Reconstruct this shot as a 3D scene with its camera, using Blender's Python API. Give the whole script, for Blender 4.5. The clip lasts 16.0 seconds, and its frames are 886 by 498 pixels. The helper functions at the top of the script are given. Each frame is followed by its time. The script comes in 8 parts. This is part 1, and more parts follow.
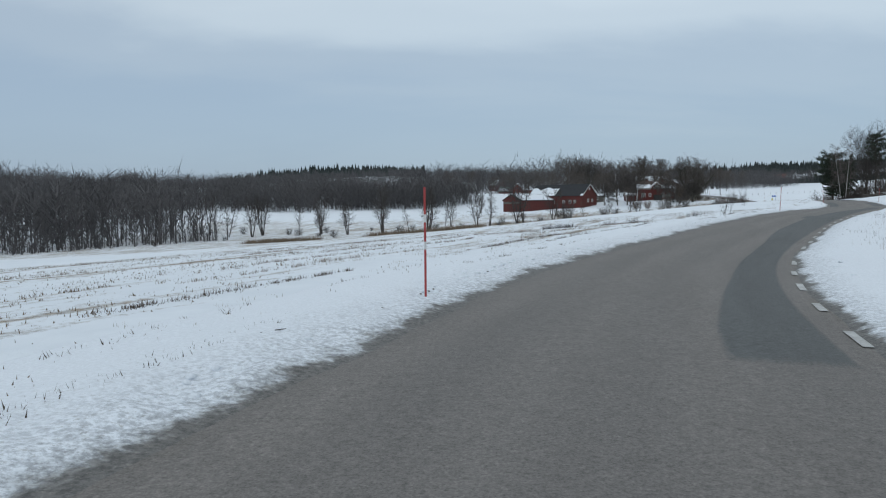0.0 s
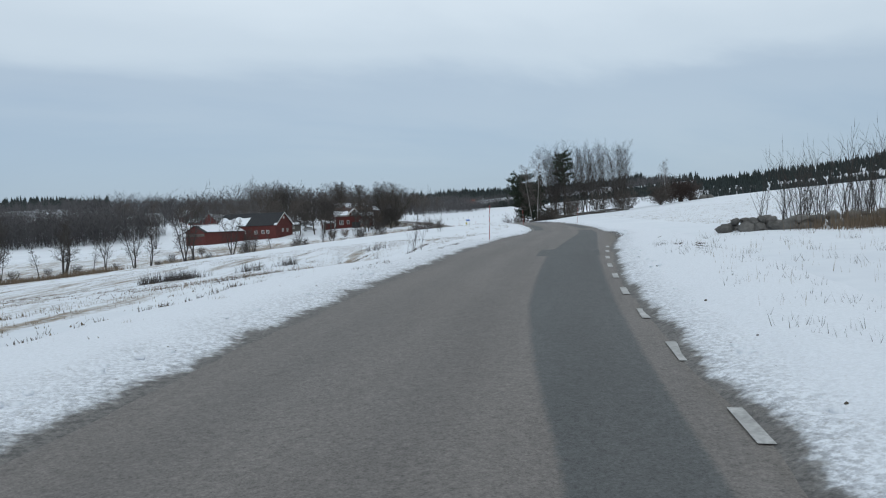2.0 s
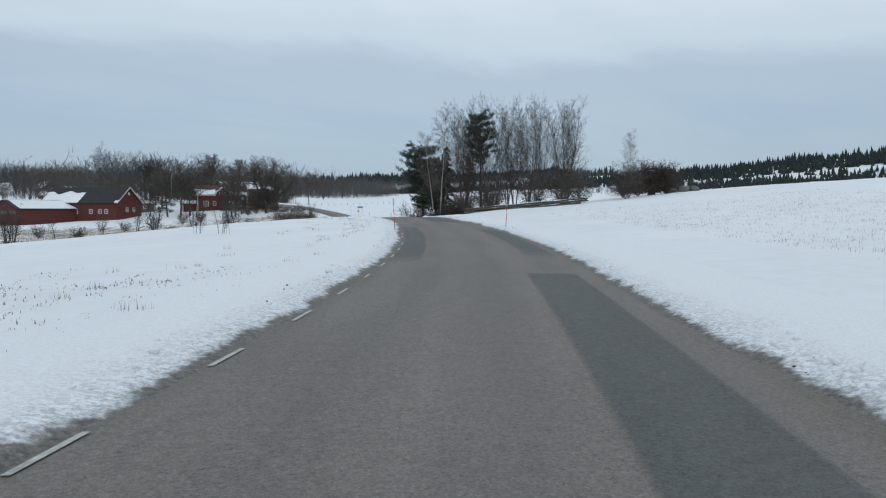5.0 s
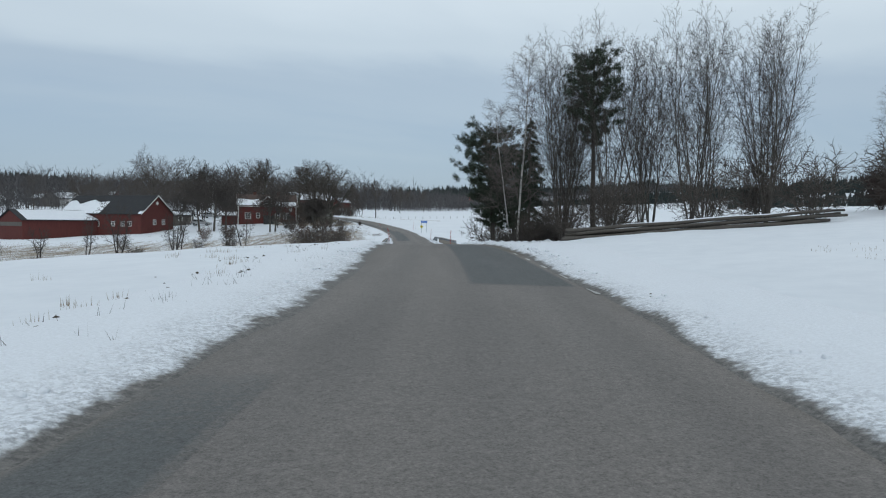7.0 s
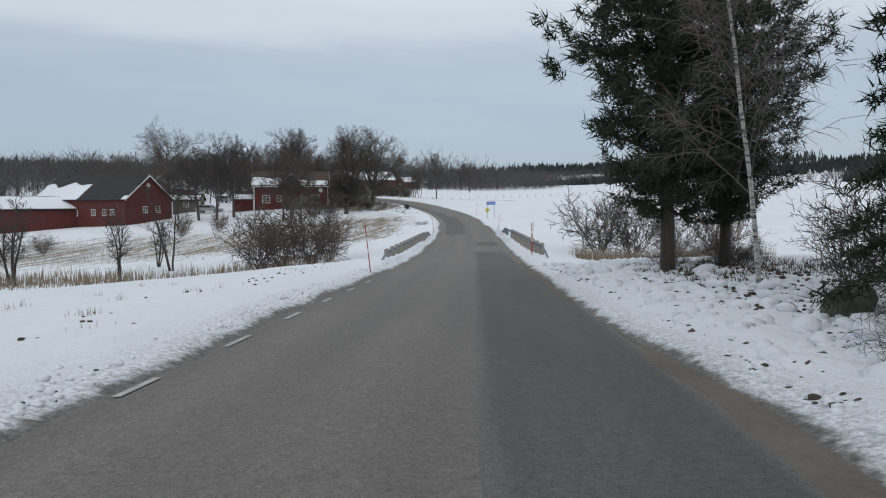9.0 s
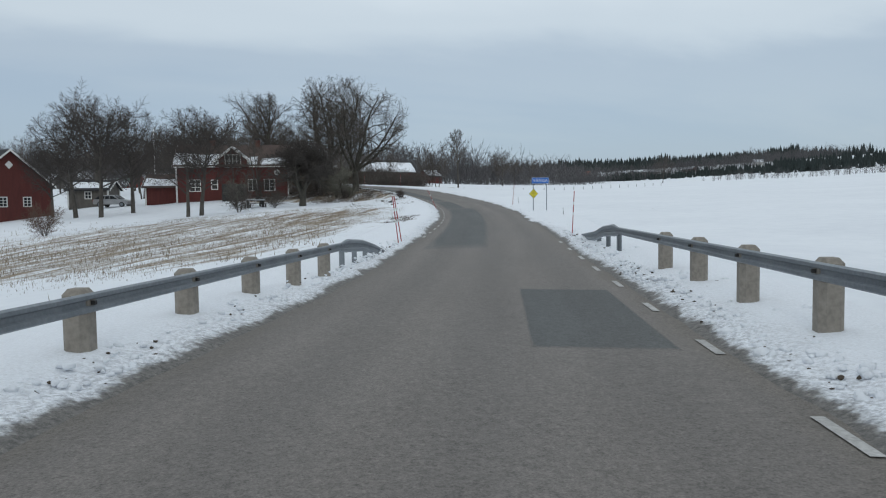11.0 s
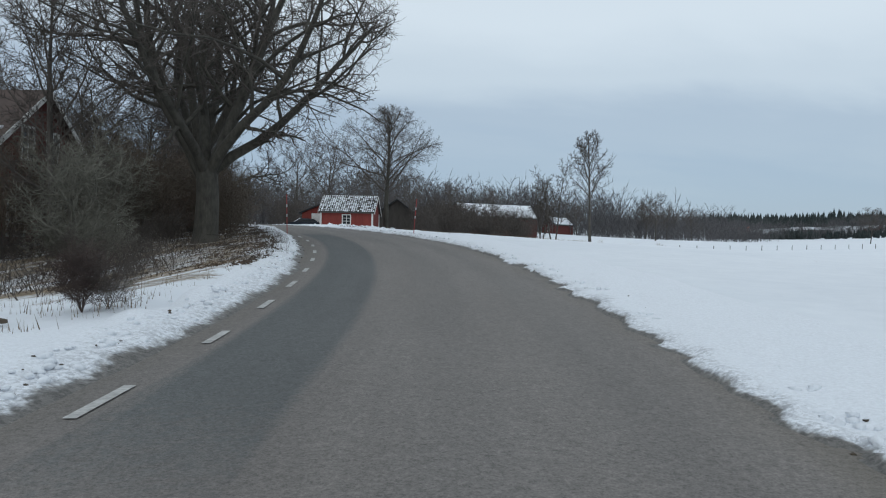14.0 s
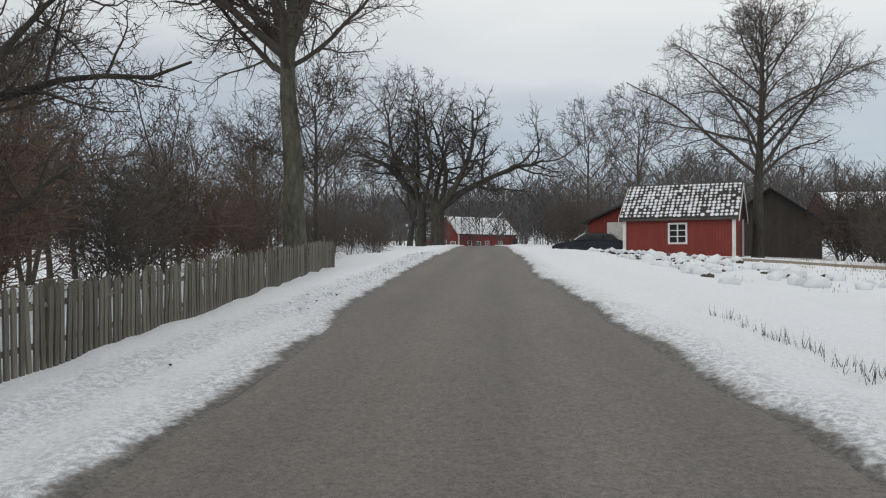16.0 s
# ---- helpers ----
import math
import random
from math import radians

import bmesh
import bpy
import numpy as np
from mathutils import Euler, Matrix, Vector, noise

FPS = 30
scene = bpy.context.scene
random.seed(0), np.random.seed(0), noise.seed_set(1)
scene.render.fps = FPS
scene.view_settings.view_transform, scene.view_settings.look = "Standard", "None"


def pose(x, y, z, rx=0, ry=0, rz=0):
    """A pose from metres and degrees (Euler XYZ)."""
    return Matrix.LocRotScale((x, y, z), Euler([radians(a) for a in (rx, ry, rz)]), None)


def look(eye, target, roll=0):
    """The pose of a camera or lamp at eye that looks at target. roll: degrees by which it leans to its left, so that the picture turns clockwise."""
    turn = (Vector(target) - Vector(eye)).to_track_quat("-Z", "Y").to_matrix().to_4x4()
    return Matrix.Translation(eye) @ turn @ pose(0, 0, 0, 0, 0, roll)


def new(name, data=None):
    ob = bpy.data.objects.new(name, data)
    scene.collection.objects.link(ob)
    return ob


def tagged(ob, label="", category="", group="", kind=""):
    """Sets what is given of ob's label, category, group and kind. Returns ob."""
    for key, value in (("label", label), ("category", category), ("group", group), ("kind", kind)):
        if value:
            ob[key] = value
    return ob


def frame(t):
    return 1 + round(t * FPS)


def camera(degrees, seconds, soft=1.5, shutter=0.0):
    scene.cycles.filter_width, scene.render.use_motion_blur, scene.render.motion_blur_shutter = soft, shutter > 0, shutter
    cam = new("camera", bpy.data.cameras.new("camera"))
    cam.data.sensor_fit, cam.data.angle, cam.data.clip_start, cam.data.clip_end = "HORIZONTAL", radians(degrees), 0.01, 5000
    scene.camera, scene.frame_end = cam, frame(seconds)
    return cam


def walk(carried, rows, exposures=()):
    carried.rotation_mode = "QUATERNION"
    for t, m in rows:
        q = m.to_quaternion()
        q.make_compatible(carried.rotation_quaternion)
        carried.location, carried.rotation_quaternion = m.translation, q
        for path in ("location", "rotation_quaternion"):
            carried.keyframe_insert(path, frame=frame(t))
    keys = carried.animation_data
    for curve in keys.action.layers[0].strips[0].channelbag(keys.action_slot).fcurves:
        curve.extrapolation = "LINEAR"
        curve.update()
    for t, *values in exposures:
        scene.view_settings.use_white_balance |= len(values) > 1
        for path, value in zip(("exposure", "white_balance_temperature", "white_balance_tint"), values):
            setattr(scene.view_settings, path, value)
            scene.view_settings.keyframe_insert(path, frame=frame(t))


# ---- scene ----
cam = camera(61.15, 16.0, soft=1.15)
PATH = [
    (0.0, look((-0.475, 0.152, 1.372), (-0.489, 10.134, 0.768), -0.54)),
    (0.2, look((-0.020, 1.943, 1.369), (1.163, 11.860, 0.873), -0.45)),
    (0.3, look((0.211, 2.780, 1.373), (1.775, 12.645, 0.893), -0.55)),
    (0.5, look((0.932, 4.684, 1.375), (3.116, 14.432, 0.916), -0.90)),
    (1.0, look((2.661, 9.359, 1.368), (5.523, 18.930, 0.918), -1.76)),
    (1.5, look((4.813, 14.426, 1.374), (8.111, 23.858, 0.990), -2.02)),
    (2.0, look((7.529, 20.146, 1.430), (11.261, 29.419, 1.115), -2.32)),
    (2.5, look((10.525, 25.873, 1.528), (14.688, 34.961, 1.248), -2.02)),
    (3.0, look((13.956, 31.808, 1.676), (18.442, 40.742, 1.450), -1.50)),
    (3.5, look((17.544, 37.735, 1.844), (22.196, 46.584, 1.588), -1.19)),
    (3.7, look((19.069, 40.179, 1.908), (23.774, 49.000, 1.673), -1.05)),
    (4.0, look((21.403, 43.880, 1.992), (26.147, 52.678, 1.716), -0.43)),
    (4.5, look((25.452, 50.273, 2.068), (30.193, 59.067, 1.634), -0.01)),
    (5.0, look((29.791, 57.109, 2.050), (34.550, 65.888, 1.528), 0.03)),
    (5.5, look((34.455, 64.467, 2.032), (39.186, 73.267, 1.615), 0.54)),
    (5.8, look((37.354, 69.138, 2.065), (41.945, 78.016, 1.740), 1.12)),
    (6.0, look((39.257, 72.358, 2.103), (43.694, 81.314, 1.783), 1.08)),
    (6.5, look((43.833, 80.878, 2.214), (47.939, 89.991, 1.897), 0.61)),
    (7.0, look((48.145, 89.731, 2.391), (51.844, 99.016, 2.050), 0.60)),
    (7.5, look((52.137, 98.775, 2.562), (55.449, 108.205, 2.225), 0.62)),
    (8.0, look((56.034, 108.380, 2.726), (59.048, 117.908, 2.344), 1.07)),
    (8.5, look((59.884, 118.171, 2.826), (62.693, 127.757, 2.364), 0.48)),
    (9.0, look((63.778, 128.544, 2.670), (66.507, 138.145, 2.062), -0.46)),
    (9.2, look((65.374, 132.694, 2.554), (67.970, 142.329, 1.899), -0.76)),
    (9.5, look((67.532, 139.061, 2.344), (69.984, 148.723, 1.545), -0.48)),
    (10.0, look((71.067, 149.909, 1.898), (73.423, 159.587, 1.009), -0.01)),
    (10.5, look((74.599, 161.001, 1.441), (76.919, 170.694, 0.627), -0.03)),
    (11.0, look((78.137, 172.241, 1.134), (80.432, 181.955, 0.531), -0.81)),
    (11.3, look((80.261, 179.009, 1.060), (82.574, 188.725, 0.574), -1.47)),
    (11.5, look((81.690, 183.518, 1.045), (84.034, 193.229, 0.581), -1.17)),
    (12.0, look((85.188, 194.832, 1.118), (87.565, 204.538, 0.758), -0.08)),
    (12.5, look((88.430, 205.260, 1.338), (90.721, 214.991, 1.103), 0.89)),
    (13.0, look((91.624, 216.184, 1.684), (93.542, 225.998, 1.573), 1.13)),
    (13.5, look((93.844, 226.761, 2.076), (95.216, 236.667, 2.025), 1.37)),
    (14.0, look((95.694, 237.524, 2.586), (96.221, 247.510, 2.645), 1.28)),
    (14.5, look((96.233, 248.077, 3.175), (95.618, 258.057, 3.315), 0.87)),
    (15.0, look((95.735, 258.651, 3.910), (93.774, 268.454, 4.167), 1.01)),
    (15.5, look((93.775, 268.879, 4.595), (90.867, 278.445, 4.794), 0.57)),
    (16.0, look((91.181, 279.130, 5.212), (87.760, 288.527, 5.243), -0.18)),
]
EXPOSURES = [(0.0, -0.08, 6090, 4), (1.5, -0.08, 6100, 4), (2.0, -0.01, 6140, 5), (3.6, 0.01, 6180, 5), (6.2, -0.04, 6150, 4), (8.0, -0.08, 6170, 4), (9.0, 0.0, 6470, 8), (10.0, 0.0, 6340, 6), (11.5, -0.05, 6270, 5), (12.5, -0.06, 6100, 4), (14.3, -0.03, 6170, 5), (15.0, 0.02, 6500, 8), (16.0, 0.13, 7020, 9)]
walk(cam, PATH, EXPOSURES)

# ---- light: an overcast winter sky and a weak, wide sun ----
world = bpy.data.worlds.new("overcast_sky")
scene.world = world
world.use_nodes = True
wn, wl = world.node_tree.nodes, world.node_tree.links
wn.clear()
w_out = wn.new("ShaderNodeOutputWorld")
w_bg = wn.new("ShaderNodeBackground")
w_sky = wn.new("ShaderNodeTexSky")
w_sky.sky_type, w_sky.sun_disc = "NISHITA", False
w_sky.sun_elevation, w_sky.sun_rotation = radians(22), radians(200)
w_co = wn.new("ShaderNodeTexCoord")
w_sep = wn.new("ShaderNodeSeparateXYZ")
wl.new(w_co.outputs["Generated"], w_sep.inputs[0])
# cloud sheet: direction flattened on to a high plane, so that the banks lie level
w_add = wn.new("ShaderNodeMath"); w_add.operation = "ADD"; w_add.inputs[1].default_value = 0.22
wl.new(w_sep.outputs["Z"], w_add.inputs[0])
w_max = wn.new("ShaderNodeMath"); w_max.operation = "MAXIMUM"; w_max.inputs[1].default_value = 0.08
wl.new(w_add.outputs[0], w_max.inputs[0])
w_dx = wn.new("ShaderNodeMath"); w_dx.operation = "DIVIDE"
w_dy = wn.new("ShaderNodeMath"); w_dy.operation = "DIVIDE"
wl.new(w_sep.outputs["X"], w_dx.inputs[0]); wl.new(w_max.outputs[0], w_dx.inputs[1])
wl.new(w_sep.outputs["Y"], w_dy.inputs[0]); wl.new(w_max.outputs[0], w_dy.inputs[1])
w_com = wn.new("ShaderNodeCombineXYZ")
wl.new(w_dx.outputs[0], w_com.inputs[0]); wl.new(w_dy.outputs[0], w_com.inputs[1])
w_n1 = wn.new("ShaderNodeTexNoise")
w_n1.inputs["Scale"].default_value, w_n1.inputs["Detail"].default_value, w_n1.inputs["Roughness"].default_value = 0.9, 6, 0.55
w_n1.inputs["Distortion"].default_value = 0.25
w_map = wn.new("ShaderNodeMapping")
w_map.inputs["Scale"].default_value = (0.55, 1.0, 1.0)
wl.new(w_com.outputs[0], w_map.inputs["Vector"])
wl.new(w_map.outputs[0], w_n1.inputs["Vector"])
# height gives the broad step from the grey-blue bank below to the paler sheet above
w_mul = wn.new("ShaderNodeMath"); w_mul.operation = "MULTIPLY_ADD"
w_mul.inputs[1].default_value, w_mul.inputs[2].default_value = 0.26, -0.13
wl.new(w_n1.outputs["Fac"], w_mul.inputs[0])
w_h = wn.new("ShaderNodeMath"); w_h.operation = "ADD"
w_tilt = wn.new("ShaderNodeMath"); w_tilt.operation = "MULTIPLY_ADD"; w_tilt.inputs[1].default_value = 0.06
wl.new(w_sep.outputs["X"], w_tilt.inputs[0]); wl.new(w_sep.outputs["Z"], w_tilt.inputs[2])
wl.new(w_tilt.outputs[0], w_h.inputs[0]); wl.new(w_mul.outputs[0], w_h.inputs[1])
w_ramp = wn.new("ShaderNodeValToRGB")
w_ramp.color_ramp.interpolation = "EASE"
for k, (at_, col) in enumerate(((0.0, (0.40, 0.48, 0.61)), (0.10, (0.435, 0.515, 0.64)), (0.175, (0.51, 0.575, 0.675)),
                                (0.235, (0.70, 0.75, 0.815)), (0.32, (0.84, 0.88, 0.93)), (1.0, (0.92, 0.95, 0.99)))):
    e = w_ramp.color_ramp.elements[k] if k < 2 else w_ramp.color_ramp.elements.new(at_)
    e.position, e.color = at_, (*col, 1)
wl.new(w_h.outputs[0], w_ramp.inputs[0])
w_mix = wn.new("ShaderNodeMix"); w_mix.data_type = "RGBA"; w_mix.blend_type = "ADD"
w_mix.inputs["Factor"].default_value = 0.02
wl.new(w_ramp.outputs[0], w_mix.inputs["A"]); wl.new(w_sky.outputs[0], w_mix.inputs["B"])
wl.new(w_mix.outputs["Result"], w_bg.inputs["Color"])
w_bg.inputs["Strength"].default_value = 0.80
wl.new(w_bg.outputs[0], w_out.inputs[0])

sun_data = bpy.data.lights.new("sun", "SUN")
sun_data.energy, sun_data.angle, sun_data.color = 0.32, radians(25), (1.0, 0.97, 0.93)
sun = new("sun", sun_data)
sun.matrix_world = look((0, 0, 60), (20, 52, 30))

# ---- materials ----
def nodes_of(name):
    m = bpy.data.materials.new(name)
    m.use_nodes = True
    n, l = m.node_tree.nodes, m.node_tree.links
    return m, n, l, n["Principled BSDF"]


def ramp_node(n, stops):
    r = n.new("ShaderNodeValToRGB")
    for k, (at_, col) in enumerate(stops):
        e = r.color_ramp.elements[k] if k < 2 else r.color_ramp.elements.new(at_)
        e.position, e.color = at_, (*col, 1)
    return r


def noise_node(n, l, co, scale, detail=4, rough=0.55, stretch=None):
    t = n.new("ShaderNodeTexNoise")
    t.inputs["Scale"].default_value, t.inputs["Detail"].default_value, t.inputs["Roughness"].default_value = scale, detail, rough
    if stretch:
        mp = n.new("ShaderNodeMapping")
        mp.inputs["Scale"].default_value = stretch
        l.new(co, mp.inputs["Vector"])
        co = mp.outputs[0]
    l.new(co, t.inputs["Vector"])
    return t.outputs["Fac"]


def math_node(n, l, op, a, b=0.0, c=0.0, clamp=False):
    q = n.new("ShaderNodeMath")
    q.operation, q.use_clamp = op, clamp
    for k, v in enumerate((a, b, c)):
        if isinstance(v, (int, float)):
            q.inputs[k].default_value = v
        else:
            l.new(v, q.inputs[k])
    return q.outputs[0]


def mix_node(n, l, fac, a, b, blend="MIX"):
    q = n.new("ShaderNodeMix")
    q.data_type, q.blend_type = "RGBA", blend
    for key, v in (("Factor", fac), ("A", a), ("B", b)):
        if isinstance(v, (int, float)):
            q.inputs[key].default_value = v
        elif isinstance(v, tuple):
            q.inputs[key].default_value = (*v, 1)
        else:
            l.new(v, q.inputs[key])
    return q.outputs["Result"]


def bump_node(n, l, bsdf, height, strength=0.4, dist=0.02):
    b = n.new("ShaderNodeBump")
    b.inputs["Strength"].default_value, b.inputs["Distance"].default_value = strength, dist
    l.new(height, b.inputs["Height"])
    l.new(b.outputs[0], bsdf.inputs["Normal"])


def plain(name, dark, light, scale=3.0, fine=40.0, rough=0.7, metal=0.0, bump=0.3, dist=0.01, stretch=None, spread=0.0):
    """Two noises, broad and fine, between two tones; spread varies the tone from object to object."""
    m, n, l, b = nodes_of(name)
    co = n.new("ShaderNodeTexCoord").outputs["Object"]
    broad, small = noise_node(n, l, co, scale, 5, 0.6, stretch), noise_node(n, l, co, fine, 3, 0.6, stretch)
    f = math_node(n, l, "MULTIPLY_ADD", small, 0.5, math_node(n, l, "MULTIPLY", broad, 0.6))
    if spread:
        oi = n.new("ShaderNodeObjectInfo")
        f = math_node(n, l, "ADD", f, math_node(n, l, "MULTIPLY_ADD", oi.outputs["Random"], spread, -spread / 2))
    r = ramp_node(n, ((0.30, dark), (0.75, light)))
    l.new(f, r.inputs[0])
    l.new(r.outputs[0], b.inputs["Base Color"])
    b.inputs["Roughness"].default_value, b.inputs["Metallic"].default_value = rough, metal
    bump_node(n, l, b, small, bump, dist)
    return m


def snow_material(name, attr=False):
    """Old snow; where the ground's 'bare' value is high, straw and earth come through in patches."""
    m, n, l, b = nodes_of(name)
    co = n.new("ShaderNodeTexCoord").outputs["Object"]
    broad, mid, fine = noise_node(n, l, co, 0.12, 4), noise_node(n, l, co, 1.3, 6, 0.62), noise_node(n, l, co, 14, 5, 0.7)
    r = ramp_node(n, ((0.3, (0.70, 0.735, 0.785)), (0.7, (0.82, 0.85, 0.89))))
    l.new(math_node(n, l, "MULTIPLY_ADD", mid, 0.5, math_node(n, l, "MULTIPLY", broad, 0.5)), r.inputs[0])
    col = r.outputs[0]
    if attr:
        at_ = n.new("ShaderNodeAttribute")
        at_.attribute_name = "bare"
        turned = n.new("ShaderNodeMapping")
        turned.inputs["Rotation"].default_value = (0, 0, radians(24))
        l.new(co, turned.inputs["Vector"])
        rows_ = noise_node(n, l, turned.outputs[0], 1.0, 3, 0.6, (1.5, 0.13, 1))
        speck = noise_node(n, l, co, 5.0, 8, 0.78)
        speck = math_node(n, l, "MULTIPLY_ADD", rows_, 0.55, math_node(n, l, "MULTIPLY", speck, 0.45))
        k = math_node(n, l, "ADD", at_.outputs["Fac"], math_node(n, l, "MULTIPLY_ADD", speck, 3.4, -2.25))
        k = math_node(n, l, "MULTIPLY", k, 2.5, clamp=True)
        earth = ramp_node(n, ((0.35, (0.10, 0.075, 0.05)), (0.65, (0.34, 0.26, 0.16))))
        l.new(noise_node(n, l, co, 6.0, 6, 0.7), earth.inputs[0])
        col = mix_node(n, l, k, col, earth.outputs[0])
    l.new(col, b.inputs["Base Color"])
    b.inputs["Roughness"].default_value = 0.65
    crumb = noise_node(n, l, co, 45, 3, 0.8)
    bump_node(n, l, b, math_node(n, l, "MULTIPLY_ADD", crumb, 0.10, math_node(n, l, "MULTIPLY_ADD", fine, 0.5, mid)), 0.6, 0.08)
    return m


def asphalt_material(name, dark, light, brown, newer):
    """UV: metres across and along the road. The 'newer' value of a repair's sheet turns it to the darker surface."""
    m, n, l, b = nodes_of(name)
    uv = n.new("ShaderNodeTexCoord").outputs["UV"]
    co = n.new("ShaderNodeTexCoord").outputs["Object"]
    sep = n.new("ShaderNodeSeparateXYZ")
    l.new(uv, sep.inputs[0])
    streak = noise_node(n, l, uv, 1.1, 5, 0.6, (1.6, 0.12, 1))
    blotch = noise_node(n, l, uv, 0.5, 5, 0.6, (1.0, 0.35, 1))
    grit, stones = noise_node(n, l, co, 60, 4, 0.75), noise_node(n, l, co, 9, 4, 0.7)
    r = ramp_node(n, ((0.32, dark), (0.72, light)))
    f = math_node(n, l, "MULTIPLY_ADD", streak, 0.55, math_node(n, l, "MULTIPLY", blotch, 0.45))
    l.new(f, r.inputs[0])
    col = mix_node(n, l, math_node(n, l, "MULTIPLY", noise_node(n, l, uv, 0.35, 3, 0.5, (1, 0.3, 1)), 0.8), r.outputs[0], brown)
    at_ = n.new("ShaderNodeAttribute")
    at_.attribute_name = "newer"
    edge = math_node(n, l, "ADD", at_.outputs["Fac"], math_node(n, l, "MULTIPLY_ADD", stones, 0.9, -0.45))
    r2 = ramp_node(n, ((0.32, newer[0]), (0.72, newer[1])))
    l.new(f, r2.inputs[0])
    k = math_node(n, l, "MULTIPLY", math_node(n, l, "MULTIPLY_ADD", edge, 2.2, -0.6, True), 0.92)
    col = mix_node(n, l, math_node(n, l, "MULTIPLY", k, math_node(n, l, "GREATER_THAN", at_.outputs["Fac"], 0.001)), col, r2.outputs[0])
    # sand and dirt gather along the sides
    d = math_node(n, l, "ADD", math_node(n, l, "ABSOLUTE", sep.outputs["X"]), math_node(n, l, "MULTIPLY_ADD", noise_node(n, l, uv, 1.3, 6, 0.7, (1, 0.3, 1)), 1.2, -0.6))
    d = math_node(n, l, "MULTIPLY", math_node(n, l, "MULTIPLY_ADD", d, 1.9, -4.4, True), 0.85)
    col = mix_node(n, l, math_node(n, l, "MULTIPLY", d, 0.75), col, (0.158, 0.140, 0.115))
    # tyres have polished two tracks in each lane
    wheel = math_node(n, l, "SINE", math_node(n, l, "MULTIPLY_ADD", sep.outputs["X"], 4.3, 0.6))
    wheel = math_node(n, l, "MULTIPLY", wheel, noise_node(n, l, uv, 0.4, 3, 0.5, (0.6, 0.08, 1)))
    col = mix_node(n, l, math_node(n, l, "MULTIPLY_ADD", wheel, 0.20, 0.14, True), col, (0.085, 0.082, 0.080))
    chips = noise_node(n, l, co, 24, 3, 0.85)
    g = ramp_node(n, ((0.34, (0.36, 0.36, 0.36)), (0.67, (1.68, 1.68, 1.68))))
    l.new(math_node(n, l, "MULTIPLY_ADD", grit, 0.45, math_node(n, l, "MULTIPLY_ADD", chips, 0.40, math_node(n, l, "MULTIPLY", stones, 0.15))), g.inputs[0])
    col = mix_node(n, l, 1.0, col, g.outputs[0], "MULTIPLY")
    l.new(col, b.inputs["Base Color"])
    b.inputs["Roughness"].default_value = 0.82
    bump_node(n, l, b, math_node(n, l, "ADD", grit, chips), 0.7, 0.012)
    return m


def verge_material(name):
    """From grit and dirty ice at the asphalt's edge to clean snow. UV: metres beyond the edge, metres along."""
    m, n, l, b = nodes_of(name)
    uv = n.new("ShaderNodeTexCoord").outputs["UV"]
    co = n.new("ShaderNodeTexCoord").outputs["Object"]
    sep = n.new("ShaderNodeSeparateXYZ")
    l.new(uv, sep.inputs[0])
    tongue, crumbs = noise_node(n, l, co, 1.1, 3, 0.55), noise_node(n, l, co, 7, 3, 0.6)
    d = math_node(n, l, "ADD", sep.outputs["X"], math_node(n, l, "MULTIPLY_ADD", tongue, 0.42, -0.21))
    d = math_node(n, l, "ADD", d, math_node(n, l, "MULTIPLY_ADD", crumbs, 0.26, -0.13))
    r = ramp_node(n, ((0.13, (0.150, 0.143, 0.134)), (0.18, (0.26, 0.257, 0.25)), (0.23, (0.56, 0.58, 0.605)), (0.34, (0.785, 0.815, 0.862))))
    l.new(math_node(n, l, "MULTIPLY_ADD", d, 1.25, 0.03), r.inputs[0])
    fine = noise_node(n, l, co, 26, 4, 0.75)
    g = ramp_node(n, ((0.3, (0.88, 0.88, 0.88)), (0.7, (1.08, 1.08, 1.08))))
    l.new(fine, g.inputs[0])
    # sand thrown out by the plough
    speck = noise_node(n, l, co, 20, 5, 0.8)
    sand = math_node(n, l, "MULTIPLY", math_node(n, l, "MULTIPLY_ADD", speck, 9, -4.9, True), math_node(n, l, "MULTIPLY_ADD", d, -0.75, 1.0, True))
    col = mix_node(n, l, math_node(n, l, "MULTIPLY", sand, 0.7), r.outputs[0], (0.30, 0.28, 0.25))
    ice = ramp_node(n, ((0.40, (0.46, 0.46, 0.47)), (0.57, (1.03, 1.03, 1.03))))
    l.new(noise_node(n, l, co, 13, 5, 0.72), ice.inputs[0])
    rim_ = math_node(n, l, "MULTIPLY_ADD", d, -1.5, 1.25, True)
    col = mix_node(n, l, math_node(n, l, "MULTIPLY", rim_, 0.85), col, mix_node(n, l, 1.0, col, ice.outputs[0], "MULTIPLY"))
    l.new(mix_node(n, l, 1.0, col, g.outputs[0], "MULTIPLY"), b.inputs["Base Color"])
    b.inputs["Roughness"].default_value = 0.7
    bump_node(n, l, b, math_node(n, l, "MULTIPLY_ADD", fine, 0.4, crumbs), 0.6, 0.06)
    return m


